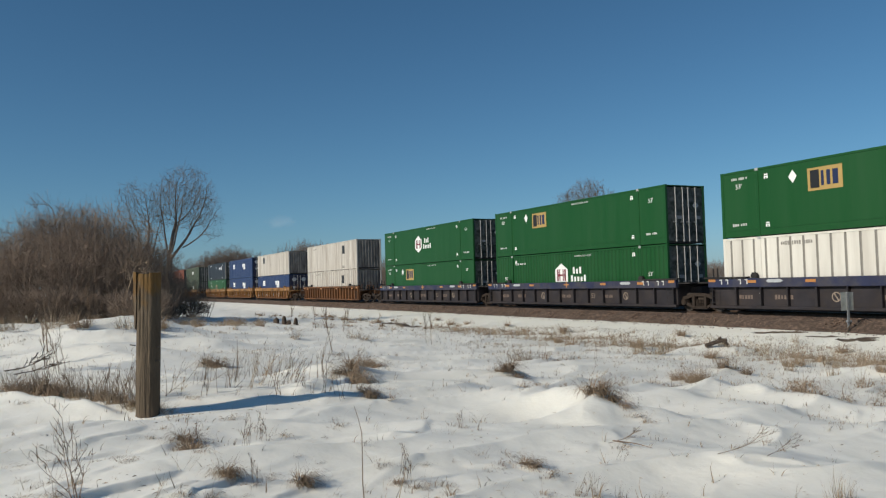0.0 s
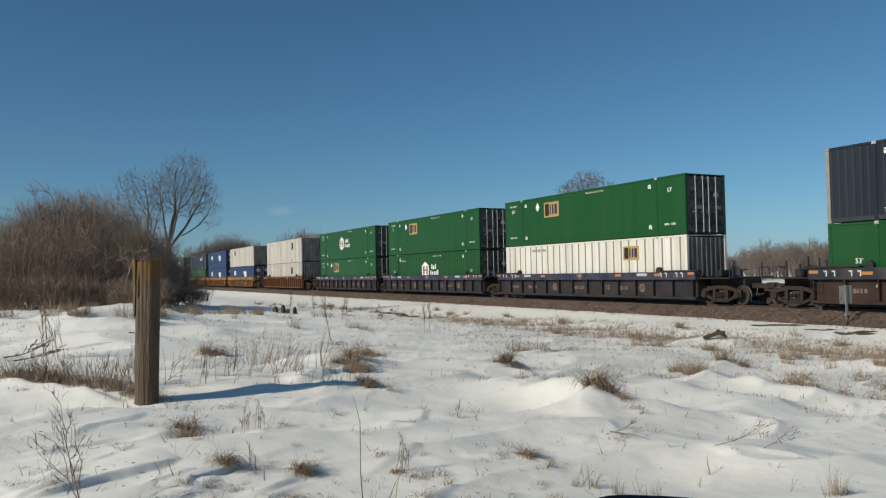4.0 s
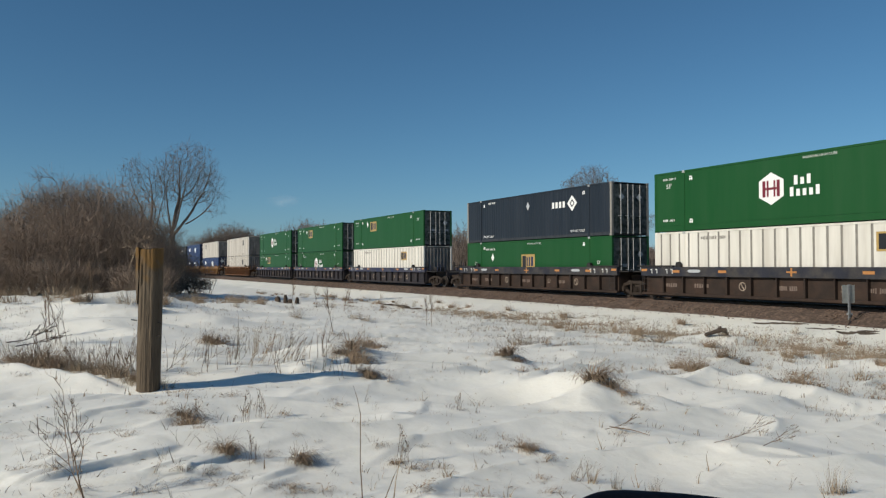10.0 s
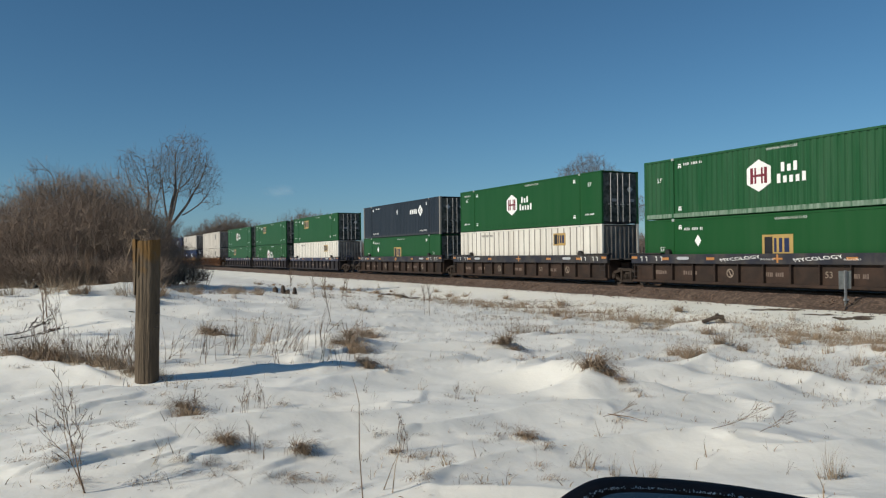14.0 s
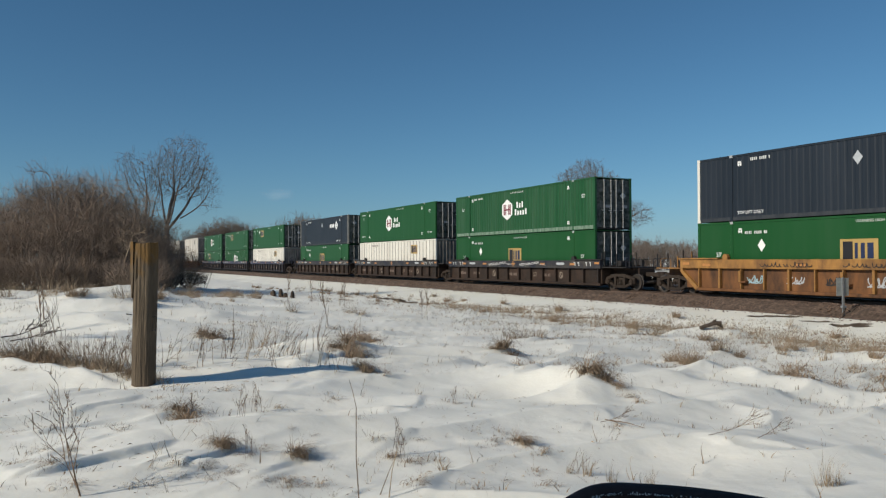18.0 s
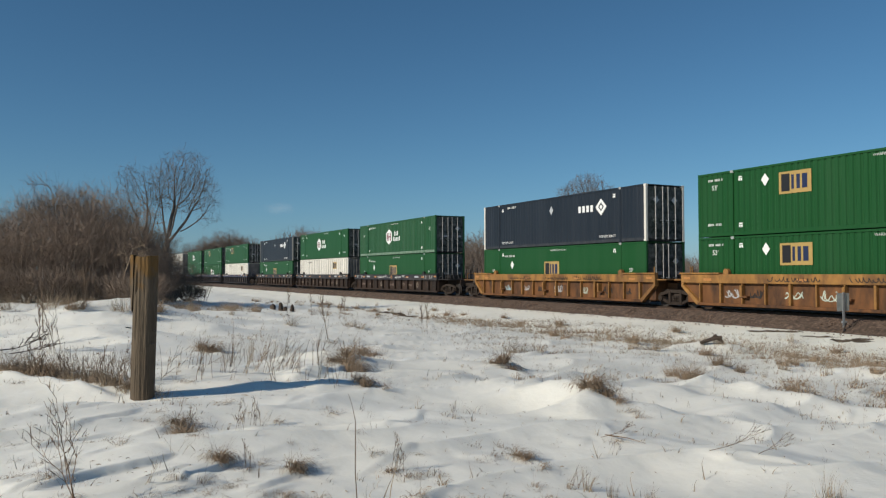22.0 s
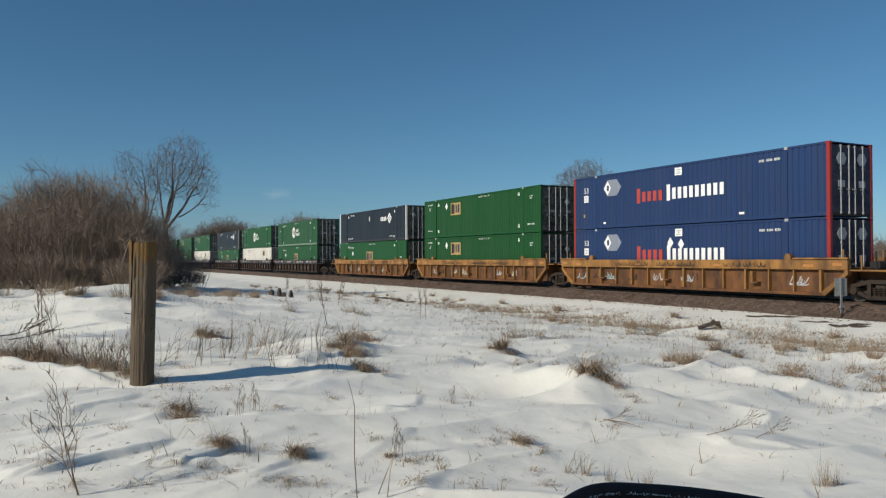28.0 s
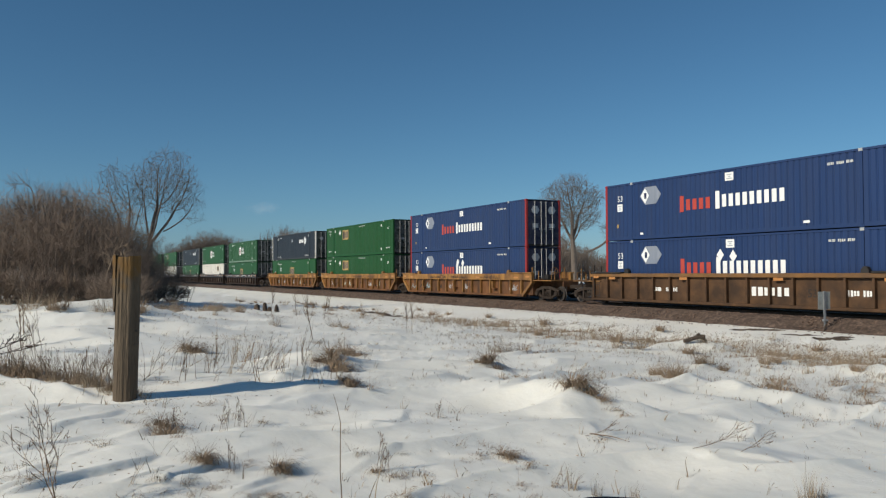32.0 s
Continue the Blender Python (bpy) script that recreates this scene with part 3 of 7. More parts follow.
def logo_hex(c, q, z, low=-9.0):
    """White hexagon with red bars, and two rows of white blocks beside it."""
    pts = [(0, 0.68), (0.62, 0.34), (0.62, -0.34), (0, -0.68), (-0.62, -0.34), (-0.62, 0.34)]
    if low > -0.6:
        pts = [(0, 0.68), (0.62, 0.34), (0.62, low), (-0.62, low), (-0.62, 0.34)]
    p = put("logo_plate", poly_mesh([pts]), M["decal_white"], c, q, z, "white hexagon logo plate")
    lo = max(-0.34, low + 0.02)
    for x, m, w in ((0.36, "decal_plum", 0.15), (0.17, "decal_plum", 0.09), (-0.17, "decal_plum", 0.09), (-0.36, "decal_plum", 0.15)):
        thin("bar", [rect(x - w / 2, x + w / 2, lo, 0.34)], M[m], p, 0.0075)
    thin("bar", [rect(-0.29, 0.29, -0.05, 0.05)], M["decal_plum"], p, 0.0085)
    out = []
    for n, z0, x0 in ((3, 0.06, -1.12), (5, -0.40, -0.92)):
        for i in range(n):
            x = x0 - i * 0.30
            z1 = z0 + (0.38 if i in (0, n - 1) else 0.28)
            a = max(z0, low)
            if z1 > a:
                out += [rect(x - 0.17, x, a, z1)]
    put_each("name_bar", out, M["decal_white"], c, q, z)


def logo_diamond(c, q, z):
    """White blocks and a white open diamond."""
    k = 0.47
    out = []
    for a, b in (((0, k), (k, 0)), ((k, 0), (0, -k)), ((0, -k), (-k, 0)), ((-k, 0), (0, k))):
        i = 0.52
        out.append([a, b, (b[0] * i, b[1] * i), (a[0] * i, a[1] * i)])
    out.append([(0, 0.14), (0.14, 0), (0, -0.14), (-0.14, 0)])
    put("diamond", poly_mesh(out), M["decal_white"], c, q + 2.0, z, "white open diamond")
    s, h = [], 0.18
    for i in range(4):
        x = -i * 0.36
        s += [rect(x - 0.22, x, -h, h)]
    put_each("name_bar", s, M["decal_white"], c, q, z - 0.02)
    put("small_diamond", poly_mesh([[(0, 0.27), (0.2, 0), (0, -0.27), (-0.2, 0)]]), M["decal_grey"], c, q - 2.65, z + 0.14, "grey diamond placard")


def logo_hex_grey(c, q, z):
    """Grey elongated hexagon with a white diamond on it."""
    p = put("logo_plate", poly_mesh([[(0.25, 0.43), (0.60, 0), (0.25, -0.43), (-0.50, -0.43), (-0.85, 0), (-0.50, 0.43)]]), M["decal_faint"], c, q, z, "faded grey hexagon logo plate")
    thin("diamond", [[(0.24, 0.38), (0.55, 0), (0.24, -0.38), (-0.03, 0)]], M["decal_white"], p, 0.0075)
    thin("block", [rect(0.14, 0.30, -0.14, 0.14)], M["decal_navy"], p, 0.009)


def logo_long(c, q, z, low):
    """A long name as plain blocks, five red and ten white ones."""
    def row(n, total, h, first):
        out, w = [], total / n
        for i in range(n):
            x = -i * w
            top = first if i == 0 else h
            bot = -0.06 if i == 0 else 0.0
            out += [rect(x - 0.68 * w, x - 0.06 * w, bot, top)]
        return [[(a, max(b, low)) for a, b in p] for p in out if max(b for a, b in p) > low + 0.02]

    put_each("name_bar", row(5, 1.95, 0.50, 0.68), M["decal_red"], c, q, z)
    put_each("name_bar", row(10, 3.68, 0.54, 0.72), M["decal_white"], c, q + 2.12, z)


FIXED = {}


def fixed(name, maker):
    """Build a mesh once; its users share it."""
    if name not in FIXED:
        bm = bmesh.new()
        maker(bm)
        me = bpy.data.meshes.new(name)
        bm.to_mesh(me)
        bm.free()
        FIXED[name] = me
    return FIXED[name]


def tinted(name, maker, mat):
    key = name + mat.name
    if key not in FIXED:
        me = fixed(name, maker).copy()
        me.materials.append(mat)
        FIXED[key] = me
    return FIXED[key]


def bar_maker(bm):
    tube(bm, [(0, 0, 0.10), (0, 0, TALL - 0.10)], [0.026, 0.026], 6)
    for z in (0.16, 0.95, 1.9, TALL - 0.16):
        box(bm, -0.03, 0.03, -0.035, 0.035, z - 0.04, z + 0.04)
    box(bm, -0.05, -0.02, -0.02, 0.20, 1.05, 1.08)


def leaf_maker(bm):
    box(bm, -0.02, 0.02, -0.60, 0.60, 0.14, TALL - 0.12)
    for i in range(5):
        z = 0.35 + i * 0.50
        box(bm, -0.035, -0.018, -0.54, 0.54, z, z + 0.30, 0.012)


def end_maker(bm):
    prof = [(-1.22, 0.0)]
    for i in range(9):
        y = -1.2 + i * 0.30
        prof += [(y - 0.09 + 0.02, 0.0), (y - 0.05 + 0.02, 0.035), (y + 0.05, 0.035), (y + 0.09, 0.0)] if -1.1 < y < 1.1 else []
    prof.append((1.22, 0.0))
    lo = [bm.verts.new((x, y, 0.14)) for y, x in prof]
    hi = [bm.verts.new((x, y, TALL - 0.12)) for y, x in prof]
    for i in range(len(prof) - 1):
        bm.faces.new((lo[i], lo[i + 1], hi[i + 1], hi[i]))


def casting_maker(bm):
    box(bm, -0.09, 0.09, -0.081, 0.081, 0.0, 0.118, 0.01)


def container(label, kind, style, marks, upper, trim=None, doors="door_dark"):
    """A fifty-three-foot box with its walls, posts, rails, doors, locking bars and marks."""
    paint = M[kind]
    trim = M[trim] if trim else paint
    c = new("shipping_container")
    tagged(c, label, "container", "containers stacked on the train")
    me = side_mesh(style).copy()
    me.materials.append(paint)
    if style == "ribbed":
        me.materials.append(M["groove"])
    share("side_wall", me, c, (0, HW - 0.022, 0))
    share("side_wall", me, c, (0, -HW + 0.022, 0), (0, 0, 180))
    bm = bmesh.new()
    box(bm, -HL + 0.02, HL - 0.02, -HW + 0.03, HW - 0.03, TALL - 0.05, TALL - 0.012)
    for i in range(26):
        x = -HL + 0.45 + i * 0.61
        box(bm, x - 0.10, x + 0.10, -HW + 0.12, HW - 0.12, TALL - 0.013, TALL - 0.002)
    part("roof", bm, paint, c)
    boxed("floor", (-HL + 0.03, HL - 0.03, -HW + 0.04, HW - 0.04, 0.03, 0.15), M["black_steel"], c)
    for y in (HW - 0.03, -HW + 0.03):
        share("top_rail", tinted("rail_top", lambda b: box(b, -HL + 0.08, HL - 0.08, -0.03, 0.03, -0.09, 0.0, 0.008), paint), c, (0, y, TALL - 0.004))
        share("bottom_rail", tinted("rail_low", lambda b: box(b, -HL + 0.08, HL - 0.08, -0.03, 0.03, 0.0, 0.17, 0.008), M["slate_dusty"] if kind == "slate" else paint), c, (0, y * 0.985, 0.030))
        share("kick_rail", tinted("kick_rail", lambda b: box(b, -HL + 0.16, HL - 0.16, -0.012, 0.012, 0.0, 0.03), paint), c, (0, y * 1.008, 0.30)) if style == "smooth" else None
    post = lambda b: box(b, -0.075, 0.075, -0.07, 0.07, 0.11, TALL - 0.11, 0.012)
    for sx in (1, -1):
        for sy in (1, -1):
            share("corner_post", tinted("corner_post", post, trim), c, (sx * (HL - 0.078), sy * (HW - 0.072), 0))
            share("lift_post", tinted("lift_post", lambda b: box(b, -0.07, 0.07, -0.05, 0.05, 0.11, TALL - 0.11, 0.012), paint), c, (sx * LIFT, sy * (HW - 0.045), 0))
            for z in (0.0, TALL - 0.118):
                share("corner_casting", tinted("casting", casting_maker, M["lock_steel"] if z else paint), c, (sx * LIFT, sy * (HW - 0.078), z + (0.003 if z else -0.003)))
                share("corner_casting", tinted("casting", casting_maker, trim), c, (sx * (HL - 0.09), sy * (HW - 0.08), z + (0.002 if z else -0.002)))
    if kind == "green_pale":
        share("scuffed_band", tinted("scuffed_band", lambda b: box(b, -HL + 0.16, HL - 0.16, -0.01, 0.012, 0.0, 0.20, 0.006), M["scuffed"]), c, (0, HW - 0.012, 0.05), label="bare scuffed steel band along the bottom")
    end = share("front_wall", tinted("front_wall", end_maker, paint), c, (HL - 0.05, 0, 0))
    if doors == "door_grey":
        share("rear_wall", tinted("rear_wall", end_maker, M[doors]), c, (-HL + 0.05, 0, 0), (0, 0, 180))
    else:
        for sy in (1, -1):
            d = share("door", tinted("door", leaf_maker, M[doors]), c, (-HL + 0.05, sy * 0.61, 0))
            for k in (-0.43 * sy, 0.05 * sy):
                share("lock_bar", tinted("lock_bar", bar_maker, M["lock_steel"]), d, (-0.06, k, 0))
            if kind == "blue":
                hexa = lambda b: slab(b, [(0.30 * math.cos(radians(60 * i)), 0.27 * math.sin(radians(60 * i))) for i in range(6)], -0.004, 0.004)
                share("door_placard", tinted("door_hex", hexa, M["decal_grey"]), d, (-0.05, 0.0, 2.25), (0, 0, 90))
                share("door_placard", tinted("door_sq", lambda b: slab(b, rect(-0.2, 0.2, -0.13, 0.13), -0.004, 0.004), M["decal_grey"]), d, (-0.05, 0.0, 1.28), (0, 0, 90))
            elif kind.startswith("green"):
                share("door_placard", tinted("door_dia", lambda b: slab(b, [(0, 0.2), (0.2, 0), (0, -0.2), (-0.2, 0)], -0.004, 0.004), M["decal_grey"]), d, (-0.05, -0.05, 1.9), (0, 0, 90)) if sy < 0 else None
                share("door_placard", tinted("door_strip", lambda b: slab(b, rect(-0.16, 0.16, -0.08, 0.08), -0.004, 0.004), M["galv"]), d, (-0.05, -0.2, 1.30), (0, 0, 90))
            elif kind == "slate":
                share("door_placard", tinted("door_dia", lambda b: slab(b, [(0, 0.2), (0.2, 0), (0, -0.2), (-0.2, 0)], -0.004, 0.004), M["decal_grey"]), d, (-0.05, 0.0, 2.1), (0, 0, 90))
    white = M["decal_white"]
    rnd = random.Random(len(label))
    if kind in ("green", "green_pale") or kind == "slate":
        for q in (2.45, LONG - 2.45):
            mark_small(c, q, 2.50, white)
        if upper and kind != "slate":
            for q in (2.45, LONG - 2.45):
                mark_small(c, q, 0.48, white)
    for m in marks:
        what, q, z = m[0], m[1], m[2]
        if what == "gold":
            logo_gold(c, q, z, m[3] if len(m) > 3 else 1.0)
        elif what == "hex":
            logo_hex(c, q, z, *(m[3:] or ()))
        elif what == "diamond":
            logo_diamond(c, q, z)
        elif what == "long":
            logo_hex_grey(c, 3.2, 2.14)
            logo_long(c, q, z, m[3])
        elif what == "dia":
            put("placard", poly_mesh([[(0, 0.27), (0.2, 0), (0, -0.27), (-0.2, 0)]]), white, c, q, z, "white diamond placard")
        elif what == "sq":
            p = put("placard", poly_mesh([rect(-m[3], m[3], -m[4], m[4])]), white if len(m) < 6 else M[m[5]], c, q, z)
            if len(m) < 6 and m[3] > 0.15:
                for a, b, h in ((-0.55, 0.55, 0.45), (-0.3, 0.2, -0.05), (-0.6, 0.6, -0.5)):
                    thin("stroke", [rect(a * m[3], b * m[3], (h - 0.14) * m[4], (h + 0.14) * m[4])], M["decal_grey"], p, 0.0075)
        elif what == "text":
            put("lettering", text_mesh(m[3], m[4]), M["decal_worn"] if m[4] < 0.17 else white, c, q, z)
        elif what == "bars":
            tagged(put("number_strokes", bars(m[3], m[4], m[5], rnd), M["decal_worn"] if len(m) < 7 else M[m[6]], c, q, z), kind="stuff")
    return c


def marks_green(logo):
    base = [("bars", 1.05, 2.55, 0.85, 0.12, 7), ("text", 1.0, 2.2, "53'", 0.30), ("bars", 1.0, 0.55, 0.8, 0.11, 6),
            ("text", 9.3, 2.68, "WARNING HIGH CUBE", 0.15), ("text", 15.1, 2.2, "53'", 0.30), ("bars", 15.1, 0.55, 0.8, 0.11, 6)]
    return base + logo


def marks_low(logo):
    return [("bars", 3.3, 2.40, 1.2, 0.13, 8), ("text", 1.25, 1.45, "53'", 0.28), ("text", 8.6, 2.66, "WARNING HIGH CUBE", 0.15), ("text", 15.0, 1.45, "53'", 0.28)] + logo


def box_spec(code, upper):
    """The look of a box by its sort."""
    rib = "fine" if code.endswith("_rib") else "smooth"
    if code in ("gold_top", "gold_top_rib"):
        return container("dark green steel container with gold logo plate and white marks", "green", rib, marks_green([("dia", 3.75, 2.3), ("gold", 5.2, 2.06)]), upper)
    if code == "gold_low":
        return container("dark green container with gold logo plate, sunk in the well", "green", "smooth", marks_low([("dia", 3.57, 1.84), ("gold", 7.95, 1.55)]), upper)
    if code in ("gold_low_left", "gold_low_rib"):
        return container("green lower container with gold logo plate near its leading end", "green", rib, [("bars", 1.05, 2.55, 0.85, 0.12, 7), ("text", 1.0, 2.2, "53'", 0.30), ("text", 9.3, 2.68, "WARNING HIGH CUBE", 0.15), ("text", 15.1, 2.2, "53'", 0.30), ("dia", 3.75, 2.3), ("gold", 5.2, 2.06)], upper)
    if code == "hex_top":
        return container("dark green steel container with white hexagon logo", "green", "smooth", marks_green([("hex", 7.0, 1.57)]), upper)
    if code == "hex_pale":
        return container("faded green corrugated container with white hexagon logo", "green_pale", "fine", [("bars", 3.3, 2.55, 1.2, 0.13, 8), ("text", 1.1, 1.9, "53'", 0.30), ("text", 8.2, 2.66, "WARNING HIGH CUBE", 0.15), ("text", 15.1, 1.9, "53'", 0.30), ("hex", 7.05, 1.6)], upper)
    if code == "hex_low":
        return container("green corrugated container with white hexagon logo cut off by the sill", "green", "fine", [("bars", 3.0, 2.35, 1.2, 0.13, 8), ("text", 1.2, 1.45, "53'", 0.28), ("text", 9.4, 2.62, "WARNING HIGH CUBE", 0.15), ("text", 14.9, 1.45, "53'", 0.28), ("hex", 7.35, 1.56, -0.38)], upper)
    if code == "white_rib":
        return container("cream white ribbed container with a small gold logo plate", "white", "ribbed", [("bars", 3.8, 2.55, 1.5, 0.16, 9, "groove"), ("gold", 12.2, 2.14, 0.80)], upper, doors="door_grey")
    if code == "white_top":
        return container("worn cream white container with dark plate, streaked with dirt", "white_worn", "ribbed", [("sq", 12.0, 1.95, 0.38, 0.40, "decal_black"), ("bars", 3.8, 2.55, 1.5, 0.14, 9, "groove")], upper, doors="door_grey")
    if code == "white_plain":
        return container("plain worn white container with rust streaks", "white_worn", "smooth", [("sq", 12.3, 2.05, 0.36, 0.42, "decal_black"), ("bars", 2.9, 2.5, 1.2, 0.13, 8, "groove"), ("sq", 12.2, 0.3, 0.35, 0.12, "groove")], upper, doors="door_grey")
    if code == "white_sheet":
        return container("grey-white container with a small dark plate", "white_worn", "smooth", [("sq", 3.6, 2.15, 0.45, 0.42, "decal_black"), ("sq", 7.4, 1.5, 0.1, 0.16, "groove")], upper, doors="door_grey")
    if code == "slate":
        return container("dark slate blue container with white strokes and open diamond", "slate", "shallow", [("bars", 3.55, 2.62, 1.05, 0.15, 7), ("diamond", 10.6, 1.98), ("text", 3.0, 0.36, "TOP LIFT ONLY", 0.20), ("text", 13.1, 0.36, "TOP LIFT ONLY", 0.20)], upper, trim="white" if upper == 2 else "groove")
    if code == "pacer" or code == "pacer_low":
        m = [("long", 5.23, 1.24, -9 if upper else -0.02), ("text", 1.13, 2.12, "53", 0.42), ("sq", 1.12, 1.68, 0.19, 0.19), ("sq", 8.15, 2.53, 0.23, 0.18), ("bars", 13.37, 2.47, 1.1, 0.11, 9)]
        if not upper:
            m += [("dia", 7.6, 2.05), ("dia", 8.3, 1.98)]
        if upper:
            m += [("sq", 2.7, 0.30, 0.1, 0.05), ("sq", 11.9, 0.34, 0.14, 0.05), ("sq", 0.95, 0.75, 0.06, 0.09, "decal_gold")]
        return container("blue corrugated container with red end posts and white name", "blue", "corrugated", m, upper, trim="red", doors="door_blue")
    if code == "blue_far":
        return container("blue corrugated container with a white label", "blue", "corrugated", [("sq", 3.5, 1.9, 0.6, 0.35), ("sq", 10.5, 1.9, 0.9, 0.25), ("sq", 10.8, 1.5, 0.6, 0.2)], upper, doors="door_blue")
    if code == "rust":
        return container("rust red corrugated container", "rust_box", "corrugated", [("sq", 10.5, 1.9, 0.7, 0.25)], upper)
    return container("old dull green container, dirty and faded", "green_old", "corrugated", [("sq", 9.0, 1.8, 0.6, 0.3)], upper)


# ---- well cars ----
def side_frame_maker(bm):
    def bar(p, q, w, t=0.07):
        d = Vector((q[0] - p[0], q[1] - p[1]))
        n = Vector((-d.y, d.x)).normalized() * w
        slab(bm, [(p[0] + n.x, p[1] + n.y), (q[0] + n.x, q[1] + n.y), (q[0] - n.x, q[1] - n.y), (p[0] - n.x, p[1] - n.y)], -t, t)

    for sx in (1, -1):
        bar((sx * 1.16, 0.58), (sx * 0.40, 0.76), 0.075)
        bar((sx * 0.98, 0.44), (sx * 0.42, 0.20), 0.06)
        bar((sx * 0.36, 0.18), (sx * 0.36, 0.78), 0.07, 0.085)
        bar((sx * 1.02, 0.34), (sx * 1.02, 0.60), 0.13, 0.075)
        tube(bm, [(sx * 0.95, -0.12, 0.44), (sx * 0.95, 0.15, 0.44)], [0.155, 0.145], 14)
        tube(bm, [(sx * 0.95, 0.15, 0.44), (sx * 0.95, 0.17, 0.44)], [0.09, 0.09], 10)
    bar((-0.42, 0.78), (0.42, 0.78), 0.075)
    bar((-0.44, 0.19), (0.44, 0.19), 0.065)
    for x in (-0.18, 0.0, 0.18):
        for i in range(5):
            z = 0.26 + i * 0.065
            tube(bm, [(x, 0.0, z), (x, 0.0, z + 0.035)], [0.085, 0.085], 8)
    bmesh.ops.recalc_face_normals(bm, faces=bm.faces)


def bolster_maker(bm):
    box(bm, -0.20, 0.20, -1.0, 1.0, 0.42, 0.68, 0.03)
    tube(bm, [(0, 0, 0.66), (0, 0, 0.86)], [0.3, 0.3], 16)


def wheelset_maker(bm):
    tube(bm, [(0, -1.0, 0), (0, 1.0, 0)], [0.085, 0.085], 10)
    for sy in (1, -1):
        seg = 24
        rings = []
        for w, r in [(0.675, 0.10), (0.68, 0.34), (0.675, 0.39), (0.672, 0.445), (0.695, 0.448), (0.705, 0.422), (0.805, 0.416), (0.805, 0.36), (0.775, 0.33), (0.76, 0.14), (0.80, 0.10)]:
            rings.append([bm.verts.new((r * math.cos(2 * math.pi * k / seg), sy * w, r * math.sin(2 * math.pi * k / seg))) for k in range(seg)])
        for r0, r1 in zip(rings, rings[1:]):
            for k in range(seg):
                bm.faces.new((r0[k], r0[(k + 1) % seg], r1[(k + 1) % seg], r1[k]))
        # holes and casting marks that show the turning
        for k in range(3):
            a = 2 * math.pi * k / 3
            box(bm, 0.20 * math.cos(a) - 0.03, 0.20 * math.cos(a) + 0.03, sy * 0.765 - 0.02, sy * 0.765 + 0.02, 0.20 * math.sin(a) - 0.03, 0.20 * math.sin(a) + 0.03)
    bmesh.ops.recalc_face_normals(bm, faces=bm.faces)


WHEELS = []
WHEEL_R = 0.42


def add_truck(car, x):
    t = share("truck", tinted("bolster", bolster_maker, M["truck"]), car, (x, 0, 0))
    for sy in (1, -1):
        f = share("side_frame", tinted("side_frame", side_frame_maker, M["truck"]), t, (0, sy * 1.02, 0), (0, 0, 0 if sy > 0 else 180))
    for dx in (-0.95, 0.95):
        w = share("wheelset", tinted("wheelset", wheelset_maker, M["wheel"]), t, (dx, 0, WHEEL_R))
        WHEELS.append((w, dx))


CAR_LOOK = {
    "navy": ("sill_navy", "panel_navy", "dark navy well car with grimy ribbed side panels"),
    "brown": ("sill_dark", "panel_brown", "brown well car with a dark blue top chord and grimy ribs"),
    "orange": ("orange", "orange_low", "rusty orange well car with ribbed sides and painted scrawls"),
    "single": ("brown_chord", "brown_car", "grimy brown-yellow well car with close ribs and white stencils"),
    "ribs": ("orange_low", "orange_low", "rusty orange well car with many narrow ribs"),
}


def ring_maker(bm):
    """A flat ring with a bar across it."""
    loops = [[bm.verts.new((r * math.cos(k * math.pi / 8), 0.005, r * math.sin(k * math.pi / 8))) for k in range(16)] for r in (0.15, 0.20)]
    for k in range(16):
        bm.faces.new((loops[0][k], loops[1][k], loops[1][(k + 1) % 16], loops[0][(k + 1) % 16]))
    bm.faces.new((loops[0][2], loops[0][3], loops[0][10], loops[0][11]))


def coupler_maker(bm):
    box(bm, 0.0, 0.85, -0.09, 0.09, 0.72, 0.94, 0.02)
    box(bm, 0.85, 1.12, -0.19, 0.19, 0.68, 0.98, 0.05)


